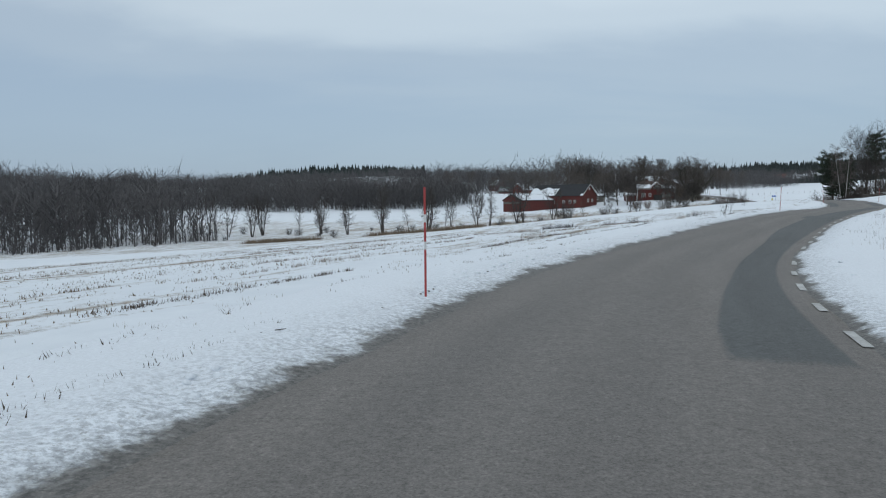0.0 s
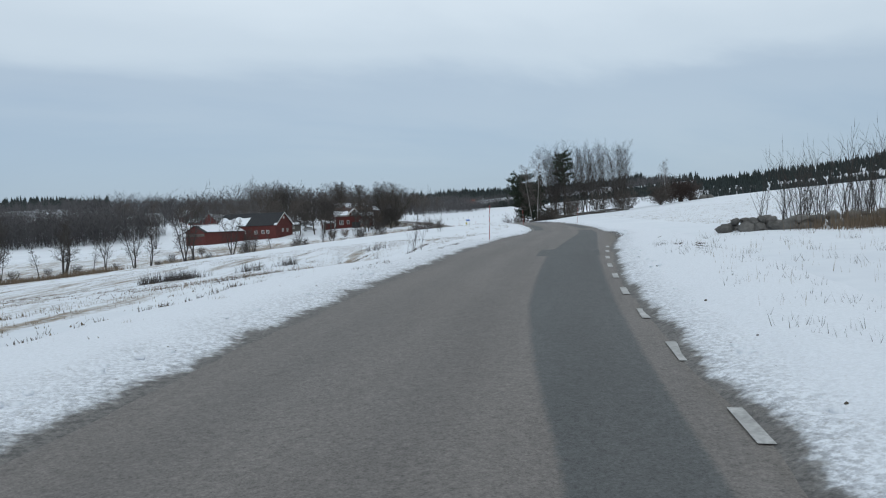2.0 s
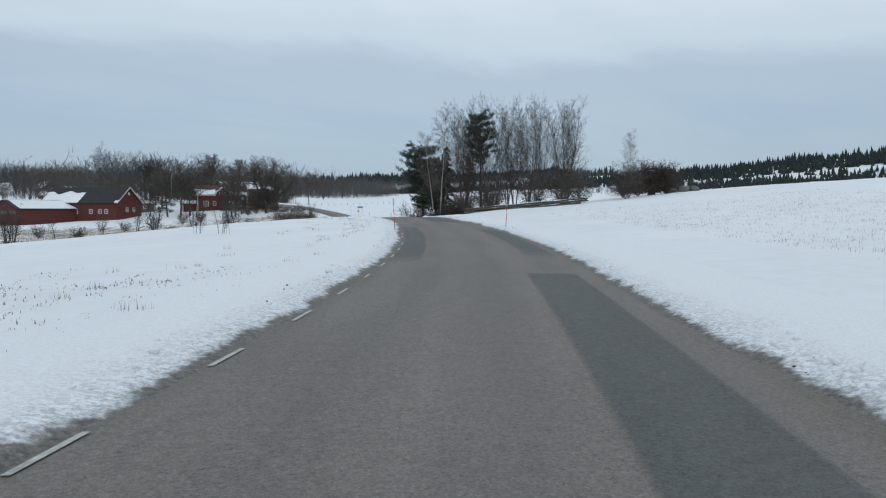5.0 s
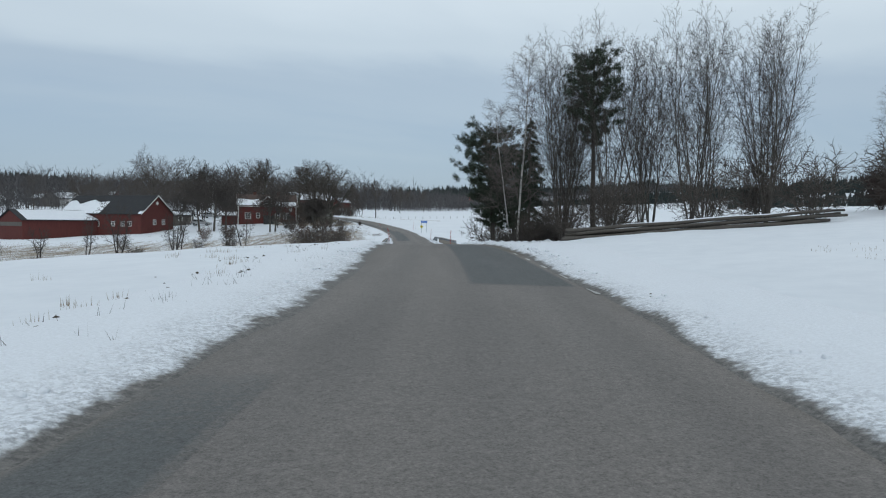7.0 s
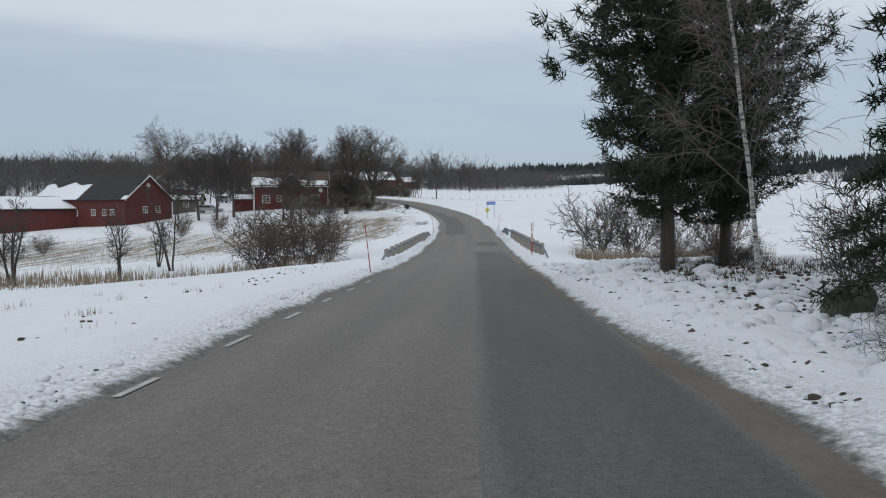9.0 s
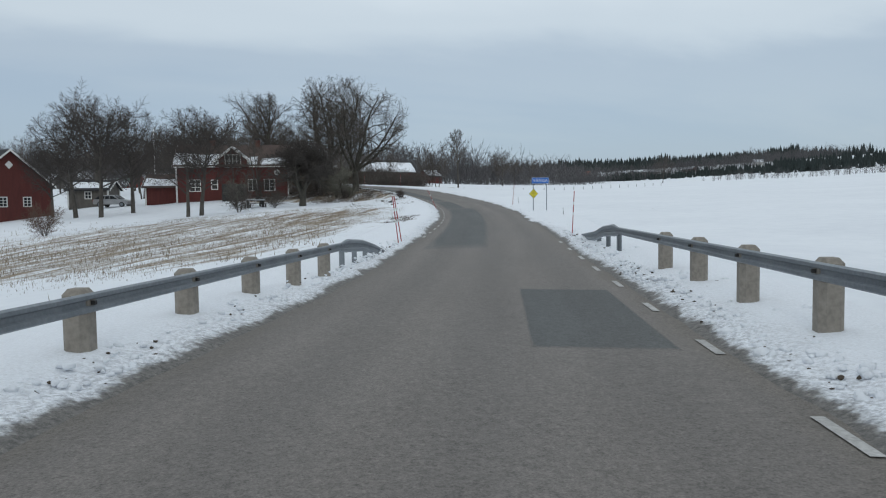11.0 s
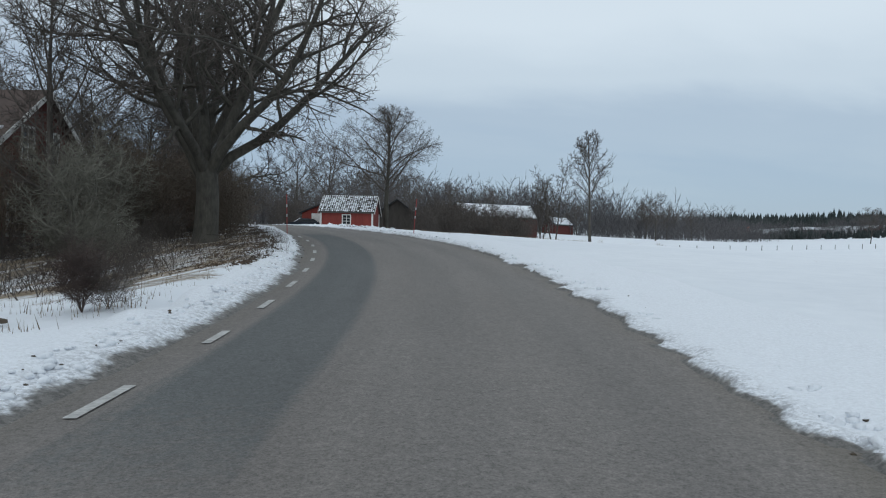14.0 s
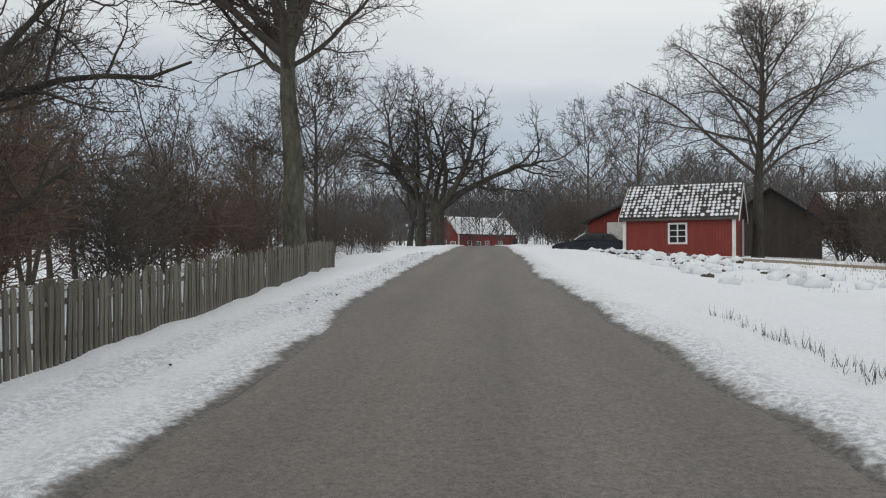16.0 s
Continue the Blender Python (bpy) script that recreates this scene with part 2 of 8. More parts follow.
def board_material(name, dark, light, pitch=0.16, rough=0.85):
    """Painted upright boarding: a narrow joint at every board and worn paint along the grain."""
    m, n, l, b = nodes_of(name)
    co = n.new("ShaderNodeTexCoord").outputs["Object"]
    sep = n.new("ShaderNodeSeparateXYZ")
    l.new(co, sep.inputs[0])
    along = math_node(n, l, "ADD", sep.outputs["X"], sep.outputs["Y"])
    saw = math_node(n, l, "FRACT", math_node(n, l, "DIVIDE", along, pitch))
    joint = math_node(n, l, "GREATER_THAN", saw, 0.86)
    tone = noise_node(n, l, co, 1.0, 5, 0.65, (2.2, 2.2, 0.5))
    grain = noise_node(n, l, co, 9.0, 4, 0.7, (3, 3, 0.25))
    r = ramp_node(n, ((0.28, dark), (0.72, light)))
    l.new(math_node(n, l, "MULTIPLY_ADD", grain, 0.45, math_node(n, l, "MULTIPLY", tone, 0.55)), r.inputs[0])
    col = mix_node(n, l, math_node(n, l, "MULTIPLY", joint, 0.45), r.outputs[0], tuple(v * 0.45 for v in dark))
    l.new(col, b.inputs["Base Color"])
    b.inputs["Roughness"].default_value = rough
    bump_node(n, l, b, math_node(n, l, "MULTIPLY_ADD", joint, -0.6, grain), 0.5, 0.02)
    return m


def bark_material(name, dark, light, scale=6.0, birch=False):
    m, n, l, b = nodes_of(name)
    co = n.new("ShaderNodeTexCoord").outputs["Object"]
    f = noise_node(n, l, co, scale, 6, 0.7, (1, 1, 0.35) if not birch else (0.5, 0.5, 2.4))
    broad = noise_node(n, l, co, 0.8, 4)
    r = ramp_node(n, ((0.40 if birch else 0.32, dark), (0.50 if birch else 0.7, light)))
    l.new(math_node(n, l, "MULTIPLY_ADD", f, 0.75, math_node(n, l, "MULTIPLY", broad, 0.25)), r.inputs[0])
    l.new(r.outputs[0], b.inputs["Base Color"])
    b.inputs["Roughness"].default_value = 0.9
    bump_node(n, l, b, f, 0.6, 0.03)
    return m


def island_material(name, dark, light, rough=0.9, scale=0.4):
    """Varies from piece to piece of a joined mass, and over its breadth."""
    m, n, l, b = nodes_of(name)
    geo = n.new("ShaderNodeNewGeometry")
    co = n.new("ShaderNodeTexCoord").outputs["Object"]
    r = ramp_node(n, ((0.0, dark), (1.0, light)))
    l.new(math_node(n, l, "MULTIPLY_ADD", geo.outputs["Random Per Island"], 0.55, math_node(n, l, "MULTIPLY", noise_node(n, l, co, scale), 0.45)), r.inputs[0])
    l.new(r.outputs[0], b.inputs["Base Color"])
    b.inputs["Roughness"].default_value = rough
    return m


def glass_material(name):
    m, n, l, b = nodes_of(name)
    co = n.new("ShaderNodeTexCoord").outputs["Object"]
    r = ramp_node(n, ((0.3, (0.012, 0.014, 0.016)), (0.7, (0.04, 0.045, 0.05))))
    l.new(noise_node(n, l, co, 1.5), r.inputs[0])
    l.new(r.outputs[0], b.inputs["Base Color"])
    b.inputs["Roughness"].default_value = 0.06
    return m


M_SNOW = snow_material("snow")
M_GROUND = snow_material("snow_ground", attr=True)
M_ASPHALT = asphalt_material("asphalt", (0.135, 0.125, 0.118), (0.214, 0.199, 0.187), (0.188, 0.168, 0.152), ((0.072, 0.078, 0.079), (0.108, 0.115, 0.116)))
M_VERGE = verge_material("verge_snow")
M_LINE = plain("road_paint", (0.20, 0.195, 0.188), (0.56, 0.56, 0.545), 3.5, 22, 0.7)
M_RED = board_material("falu_red_boards", (0.070, 0.017, 0.014), (0.135, 0.034, 0.028))
M_BRIGHTRED = board_material("red_boards", (0.15, 0.026, 0.020), (0.26, 0.050, 0.038))
M_GREYBOARD = board_material("grey_weathered_boards", (0.075, 0.068, 0.060), (0.16, 0.148, 0.132))
M_DARKBOARD = board_material("dark_weathered_boards", (0.035, 0.030, 0.026), (0.08, 0.070, 0.060))
M_WHITE = plain("white_paint", (0.55, 0.55, 0.53), (0.78, 0.78, 0.76), 2, 25, 0.6)
M_DARKROOF = plain("dark_roof_sheet", (0.013, 0.014, 0.017), (0.028, 0.030, 0.034), 1.2, 12, 0.85)
M_TILE = plain("clay_roof_tile", (0.046, 0.034, 0.030), (0.090, 0.060, 0.050), 1.5, 14, 0.85, spread=0.3)
M_DARKTILE = plain("dark_roof_tile", (0.035, 0.033, 0.032), (0.085, 0.078, 0.072), 1.5, 14, 0.85, spread=0.3)
M_BRICK = plain("chimney_brick", (0.060, 0.032, 0.027), (0.13, 0.062, 0.048), 3, 20, 0.9)
M_STONE = plain("field_stone", (0.060, 0.058, 0.055), (0.185, 0.178, 0.166), 2.2, 16, 0.9, bump=0.6, dist=0.05, spread=0.3)
M_GLASS = glass_material("window_glass")
M_BARK = bark_material("bark_grey", (0.034, 0.030, 0.026), (0.115, 0.104, 0.090))
M_OAKBARK = bark_material("bark_oak", (0.022, 0.020, 0.017), (0.092, 0.086, 0.070), 7)
M_MOSSBARK = bark_material("bark_lichened", (0.030, 0.030, 0.022), (0.150, 0.150, 0.112), 9)
M_TWIG = plain("twigs_grey_brown", (0.046, 0.039, 0.034), (0.108, 0.092, 0.080), 0.6, 8, 0.9)
M_TWIGDARK = plain("twigs_dark_brown", (0.028, 0.024, 0.022), (0.070, 0.060, 0.054), 0.6, 8, 0.9)
M_TWIGRED = plain("twigs_reddish", (0.076, 0.051, 0.039), (0.150, 0.100, 0.074), 0.6, 8, 0.9)
M_TWIGRUST = plain("twigs_dark_rust", (0.034, 0.024, 0.021), (0.078, 0.054, 0.046), 0.6, 8, 0.9)
M_TWIGMOSS = plain("twigs_lichen", (0.080, 0.077, 0.064), (0.19, 0.182, 0.148), 0.6, 8, 0.9)
M_TWIGOLIVE = plain("twigs_olive_brown", (0.066, 0.053, 0.042), (0.145, 0.116, 0.088), 0.6, 8, 0.9)
M_BIRCH = bark_material("bark_birch", (0.03, 0.028, 0.026), (0.46, 0.445, 0.42), 5, True)
M_BIRCHTWIG = plain("twigs_birch", (0.075, 0.062, 0.058), (0.16, 0.135, 0.125), 0.6, 8, 0.9)
M_PINEBARK = bark_material("bark_pine", (0.028, 0.025, 0.022), (0.080, 0.066, 0.056), 6)
M_NEEDLE = island_material("conifer_needles", (0.017, 0.027, 0.018), (0.046, 0.062, 0.036))
# paler and bluer than the near twigs: distance haze is put into this colour
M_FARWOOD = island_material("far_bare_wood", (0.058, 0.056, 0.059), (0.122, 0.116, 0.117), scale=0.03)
M_FARSPRUCE = island_material("far_spruce_wood", (0.012, 0.020, 0.020), (0.030, 0.042, 0.040), scale=0.02)
M_STRAW = island_material("dry_grass", (0.15, 0.114, 0.078), (0.32, 0.26, 0.185))
M_STUBBLE = island_material("broken_stubble", (0.085, 0.062, 0.042), (0.22, 0.165, 0.11))
M_LITTER = island_material("dead_leaves", (0.034, 0.025, 0.019), (0.115, 0.080, 0.053))
M_TRACK = plain("gravel_track", (0.12, 0.095, 0.07), (0.30, 0.25, 0.19), 0.8, 9, 0.95, bump=0.6, dist=0.04)
M_DIRT = plain("road_dirt", (0.085, 0.076, 0.062), (0.165, 0.147, 0.120), 0.9, 14, 0.95, bump=0.6, dist=0.03)
M_EARTH = island_material("dark_earth", (0.035, 0.028, 0.022), (0.09, 0.070, 0.050), scale=3)
M_MOSSSTONE = plain("mossy_stone", (0.045, 0.046, 0.034), (0.15, 0.15, 0.125), 2.2, 14, 0.95, bump=0.6, dist=0.05)
M_STEEL = plain("galvanised_steel", (0.15, 0.172, 0.195), (0.30, 0.325, 0.35), 1.5, 20, 0.5, 0.6)
M_CONCRETE = plain("concrete_post", (0.16, 0.145, 0.125), (0.34, 0.31, 0.27), 2, 18, 0.9)
M_STAKERED = plain("stake_red", (0.25, 0.027, 0.028), (0.40, 0.052, 0.048), 3, 30, 0.5)
M_STAKEWHITE = plain("stake_reflector", (0.5, 0.5, 0.5), (0.7, 0.7, 0.7), 3, 30, 0.4)
M_SIGNBLUE = plain("sign_blue", (0.010, 0.10, 0.42), (0.018, 0.14, 0.52), 1, 10, 0.4)
M_SIGNYELLOW = plain("sign_yellow", (0.62, 0.52, 0.02), (0.75, 0.65, 0.04), 1, 10, 0.45)
M_BLACK = plain("black_matte", (0.012, 0.012, 0.012), (0.03, 0.03, 0.03), 2, 20, 0.7)
M_FENCE = plain("weathered_fence_wood", (0.070, 0.064, 0.053), (0.19, 0.176, 0.150), 1.5, 14, 0.9, stretch=(3, 3, 0.4), spread=0.35)
M_LOG = plain("weathered_timber", (0.032, 0.029, 0.026), (0.10, 0.090, 0.078), 1.2, 12, 0.9, spread=0.3)
M_CARBLUE = plain("car_paint_dark_blue", (0.016, 0.021, 0.030), (0.028, 0.036, 0.048), 1, 5, 0.25, 0.3, 0.02)
M_CARSILVER = plain("car_paint_silver", (0.30, 0.31, 0.32), (0.42, 0.43, 0.44), 1, 5, 0.3, 0.5, 0.02)
M_RUBBER = plain("tyre_rubber", (0.012, 0.012, 0.012), (0.03, 0.03, 0.03), 2, 20, 0.85)
M_GREENDOOR = plain("grey_green_paint", (0.10, 0.15, 0.13), (0.17, 0.23, 0.20), 2, 20, 0.7)
M_REDROOF = plain("orange_red_roof", (0.34, 0.075, 0.045), (0.48, 0.13, 0.075), 1, 12, 0.8)

# ---- the lie of the land (metres) ----
def hash2(i, j, seed):
    h = np.sin(i * 127.1 + j * 311.7 + seed * 74.7) * 43758.5453
    return h - np.floor(h)


def vnoise(x, y, seed=0):
    """Smooth value noise, -1 to 1."""
    x, y = np.asarray(x, float), np.asarray(y, float)
    i, j = np.floor(x), np.floor(y)
    u, v = x - i, y - j
    u, v = u * u * (3 - 2 * u), v * v * (3 - 2 * v)
    a, b = hash2(i, j, seed), hash2(i + 1, j, seed)
    c, d = hash2(i, j + 1, seed), hash2(i + 1, j + 1, seed)
    return 2 * ((a * (1 - u) + b * u) * (1 - v) + (c * (1 - u) + d * u) * v) - 1


def smooth(x, a, b):
    u = np.clip((np.asarray(x, float) - a) / (b - a), 0, 1)
    return u * u * (3 - 2 * u)


def natural_spline(x, y):
    n, h = len(x), np.diff(x)
    a, b = np.eye(n), np.zeros(n)
    for i in range(1, n - 1):
        a[i, i - 1:i + 2] = h[i - 1], 2 * (h[i - 1] + h[i]), h[i]
        b[i] = 6 * ((y[i + 1] - y[i]) / h[i] - (y[i] - y[i - 1]) / h[i - 1])
    m = np.linalg.solve(a, b)

    def at_(q):
        k = np.clip(np.searchsorted(x, q) - 1, 0, n - 2)
        u, v, hh = q - x[k], x[k + 1] - q, h[k]
        return (m[k] * v**3 + m[k + 1] * u**3) / (6 * hh) + (y[k] / hh - m[k] * hh / 6) * v + (y[k + 1] / hh - m[k + 1] * hh / 6) * u
    return at_


# the road's middle, every fifteen metres or so
ROAD = np.array([
    (-24.0, -72.0, 0.1), (-14.6, -42.0, 0.0), (-10.0, -28.0, 0.0), (-5.5, -13.9, 0.0),
    (-0.9, 0.3, -0.05), (3.7, 14.7, -0.08), (10.8, 28.2, 0.12), (18.7, 40.7, 0.46), (27.1, 53.4, 0.62), (35.3, 66.1, 0.59),
    (42.7, 78.8, 0.73), (49.4, 92.6, 1.00), (55.1, 106.5, 1.24), (60.3, 120.4, 1.36), (65.3, 134.6, 1.05), (70.0, 148.8, 0.50),
    (74.7, 162.9, -0.07), (79.3, 177.3, -0.38), (83.8, 191.4, -0.37), (88.2, 205.8, -0.10), (92.1, 220.1, 0.37), (95.0, 235.0, 1.00),
    (96.1, 249.8, 1.83), (94.9, 264.9, 2.88), (91.0, 279.0, 3.74), (87.0, 293.0, 4.35), (83.0, 307.0, 4.85), (78.7, 321.5, 5.2),
    (74.4, 336.0, 5.5), (69.9, 350.5, 5.7)])
ROAD_END = np.array([(65.4, 365.0, 5.85), (61.0, 379.0, 5.95), (58.2, 393.0, 6.0), (58.6, 406.0, 6.05), (63.0, 418.0, 6.1),
                     (72.0, 427.0, 6.2), (84.0, 433.0, 6.4)])
road_pts = np.vstack([ROAD, ROAD_END])
road_k = np.r_[0, np.cumsum(np.hypot(*np.diff(road_pts[:, :2], axis=0).T))]
road_k -= road_k[4]
rx_, ry_, rz_ = (natural_spline(road_k, road_pts[:, c]) for c in range(3))
RS = np.arange(road_k[0], road_k[-1], 0.5)
RC = np.stack([rx_(RS), ry_(RS), rz_(RS)], -1)
RT = np.stack([np.gradient(RC[:, 0]), np.gradient(RC[:, 1])], -1)
RT /= np.linalg.norm(RT, axis=1, keepdims=True)


def road_at(s):
    """Middle and heading of the road s metres along."""
    return np.stack([np.interp(s, RS, RC[:, c]) for c in range(3)], -1), np.stack([np.interp(s, RS, RT[:, c]) for c in range(2)], -1)


def road_place(s, l, up=0.0):
    """A place s metres along and l metres right of the middle, on the road's level."""
    c, t = road_at(s)
    return Vector((c[0] + t[1] * l, c[1] - t[0] * l, c[2] + up))


def road_near(x, y):
    """For places: metres along, metres to the right, and the road's level."""
    x, y = np.atleast_1d(np.asarray(x, float)), np.atleast_1d(np.asarray(y, float))
    s, l, z = np.empty(x.shape), np.empty(x.shape), np.empty(x.shape)
    flat = [a.ravel() for a in (x, y)]
    so, lo, zo = s.ravel(), l.ravel(), z.ravel()
    for k in range(0, flat[0].size, 4000):
        p = np.stack([flat[0][k:k + 4000], flat[1][k:k + 4000]], -1)
        d2 = ((p[:, None, 0] - RC[None, ::4, 0])**2 + (p[:, None, 1] - RC[None, ::4, 1])**2)
        i = d2.argmin(1) * 4
        best, bi = np.full(len(i), 1e18), i.copy()
        for o in range(-4, 5):
            j = np.clip(i + o, 0, len(RC) - 1)
            q = (p[:, 0] - RC[j, 0])**2 + (p[:, 1] - RC[j, 1])**2
            w = q < best
            best[w], bi[w] = q[w], j[w]
        v = p - RC[bi, :2]
        du = np.clip((v * RT[bi]).sum(1), -0.6, 0.6)
        so[k:k + 4000], zo[k:k + 4000] = RS[bi] + du, np.interp(RS[bi] + du, RS, RC[:, 2])
        side = v[:, 0] * RT[bi, 1] - v[:, 1] * RT[bi, 0]
        lo[k:k + 4000] = np.sign(side) * np.sqrt(np.maximum(best - du * du, side * side))
    return s, l, z


# spot heights of the valley and the farm to the west, and of the fields and hills to the east and north
WEST = np.array([(-12, 153, -4.6), (15, 151, -3.3), (48, 179, -2.0), (64, 176, -1.9), (9, 62, -0.9), (19.8, 54.4, -0.1), (11, 239, -1.9), (55, 210, -2.2),
                 (50, 264, -0.2), (72, 246, 0.4), (-75, 293, 2.2), (24, 297, -1.2), (30, 330, 3.0), (21, 467, 8), (-70, 128, -5.4), (-47, 47, -3.8),
                 (-175, 70, -5), (24, 350, 5), (39, 440, 6.2), (123, 505, 12), (-350, 375, 12), (-190, 1030, 38), (-340, 985, 16), (-600, 940, 4), (-370, -290, 0),
                 (82, 249, 1.05), (88, 256, 1.6), (78, 301, 4.6), (70, 280, 3.0)])
EAST = np.array([(27, 41, 0.8), (53, 29, 1.8), (67, 120, 1.8), (80, 117, 2.9), (75, 144, 0.9), (94, 125, 3.8), (175, 128, 8.5), (640, 481, 26),
                 (89, 174, -1.5), (108, 208, 0.5), (131, 281, 2.7), (118, 327, 3.5), (121, 351, 3.8), (93, 322, 4.75), (82.4, 325.6, 4.85), (130, 443, 7.7),
                 (150, 520, 10.5), (421, 927, 24), (800, 1120, 56), (840, 550, 60), (70, -370, 0), (490, 0, 16), (1170, 350, 70), (290, 350, 10),
                 (1050, 1640, 70), (350, 1520, 52), (520, 1165, 47), (300, 1250, 40)])
spots = np.vstack([WEST, EAST, [[*road_place(s, o)] for s in range(-40, 440, 20) for o in (-4, 4)]])
spots[:, :2] /= 100


def kernel(d2):
    return d2 * np.log(d2 + 1e-9)


def thin_plate(p):
    n = len(p)
    a = np.zeros((n + 3, n + 3))
    a[:n, :n] = kernel(((p[:, None, :2] - p[None, :, :2])**2).sum(-1)) + 0.0004 * np.eye(n)
    a[:n, n:] = np.c_[np.ones(n), p[:, :2]]
    a[n:, :n] = a[:n, n:].T
    return np.linalg.solve(a, np.r_[p[:, 2], 0, 0, 0])


plate = thin_plate(spots)


def land(x, y):
    """The smooth lie of the land, without banks."""
    x, y = np.atleast_1d(np.asarray(x, float)), np.atleast_1d(np.asarray(y, float))
    px, py = np.clip(x, -800, 1300) / 100, np.clip(y, -450, 1750) / 100
    z = plate[-3] + plate[-2] * px + plate[-1] * py
    for k, (sx, sy, _) in enumerate(spots):
        z = z + plate[k] * kernel((px - sx)**2 + (py - sy)**2)
    return z


HALF = 2.75


def surface_height(x, y):
    """Snow and ground as they lie, with the ploughed banks beside the road. Also: metres along and to the right."""
    s, l, zr = road_near(x, y)
    z = land(x, y)
    d = np.maximum(np.abs(l) - HALF, 0)
    w = np.exp(-(d / 3.2)**2) * (1 - smooth(d, 6, 14))
    ends = smooth(s, RS[0] + 1, RS[0] + 12) * (1 - smooth(s, RS[-1] - 12, RS[-1] - 1))
    w = w * ends
    z = z * (1 - w) + zr * w
    rough_ = 0.05 * vnoise(x * 0.35, y * 0.35, 3) + 0.02 * vnoise(x * 1.3, y * 1.3, 4)
    bank = (0.10 + 0.05 * vnoise(s * 0.15, l * 0.2, 5)) * smooth(d, -0.05, 0.7) * (1 - 0.6 * smooth(d, 1.2, 3.5))
    z = z + bank * ends + rough_ * smooth(d, 0.2, 3)
    z = z - 0.05 * (1 - smooth(d, 0.0, 0.15)) * ends
    # hollow of the yard by the garage
    z = z - 0.16 * np.exp(-(((x - 84.0) / 3.0)**2 + ((y - 325.3) / 2.2)**2)) * smooth(l, 3.6, 5.0)
    return z, s, l


def ground_z(x, y):
    return float(surface_height(np.array([x]), np.array([y]))[0][0])

# ---- small builders ----
def mesh_from(name, verts, faces, material, smooth_=False):
    me = bpy.data.meshes.new(name)
    me.from_pydata([tuple(v) for v in verts], [], [tuple(f) for f in faces])
    for m in (material if isinstance(material, (list, tuple)) else [material]):
        me.materials.append(m)
    if smooth_:
        me.polygons.foreach_set("use_smooth", [True] * len(me.polygons))
    me.update()
    return me


def grid_mesh(name, x, y, z, material):
    """A sheet from arrays of rows and columns."""
    r, c = x.shape
    me = bpy.data.meshes.new(name)
    co = np.stack([x, y, z], -1).reshape(-1, 3).astype(np.float32)
    i = np.arange(r * c).reshape(r, c)
    q = np.stack([i[:-1, :-1], i[:-1, 1:], i[1:, 1:], i[1:, :-1]], -1).reshape(-1, 4)
    me.vertices.add(len(co)); me.vertices.foreach_set("co", co.ravel())
    me.loops.add(q.size); me.loops.foreach_set("vertex_index", q.ravel().astype(np.int32))
    me.polygons.add(len(q)); me.polygons.foreach_set("loop_start", np.arange(0, q.size, 4, dtype=np.int32))
    me.polygons.foreach_set("use_smooth", np.ones(len(q), bool))
    me.materials.append(material)
    me.update(calc_edges=True)
    return me, q


def sheet_uv(me, q, u, v):
    layer = me.uv_layers.new(name="UVMap")
    uv = np.stack([u.ravel()[q.ravel()], v.ravel()[q.ravel()]], -1).astype(np.float32)
    layer.data.foreach_set("uv", uv.ravel())


def part(name, bm, material, parent=None, label=""):
    """Links a bmesh as one mesh object, under a thing or a part."""
    me = bpy.data.meshes.new(name)
    bm.to_mesh(me)
    bm.free()
    for m in (material if isinstance(material, (list, tuple)) else [material]):
        me.materials.append(m)
    ob = new(name, me)
    if parent is not None:
        ob.parent = parent
    return tagged(ob, label) if label else ob


def share(name, me, parent=None, m=None, label=""):
    ob = new(name, me)
    if parent is not None:
        ob.parent = parent
    if m is not None:
        ob.matrix_basis = m
    return tagged(ob, label) if label else ob


def thing(name, m, label, category, group=""):
    ob = new(name)
    ob.empty_display_size = 0.3
    ob.matrix_basis = m
    return tagged(ob, label, category, group)


def box(bm, x0, y0, z0, x1, y1, z1, bevel=0.0):
    """Adds a box to a bmesh; a small bevel rounds its edges."""
    t = bmesh.new()
    bmesh.ops.create_cube(t, size=1.0)
    for v in t.verts:
        v.co = Vector(((x0 + x1) / 2 + v.co.x * (x1 - x0), (y0 + y1) / 2 + v.co.y * (y1 - y0), (z0 + z1) / 2 + v.co.z * (z1 - z0)))
    if bevel:
        bmesh.ops.bevel(t, geom=t.edges[:], offset=bevel, segments=1, affect="EDGES", profile=0.5)
    me = bpy.data.meshes.new("tmp")
    t.to_mesh(me); t.free()
    bm.from_mesh(me)
    bpy.data.meshes.remove(me)
    return bm


def boxes(*rows, bevel=0.0):
    bm = bmesh.new()
    for r in rows:
        box(bm, *r, bevel=bevel)
    return bm


def prism(profile, y0, y1):
    """A closed outline in x and z, drawn out along y."""
    bm = bmesh.new()
    a = [bm.verts.new((x, y0, z)) for x, z in profile]
    b = [bm.verts.new((x, y1, z)) for x, z in profile]
    n = len(a)
    bm.faces.new(a[::-1]); bm.faces.new(b)
    for k in range(n):
        bm.faces.new((a[k], a[(k + 1) % n], b[(k + 1) % n], b[k]))
    bmesh.ops.recalc_face_normals(bm, faces=bm.faces[:])
    return bm


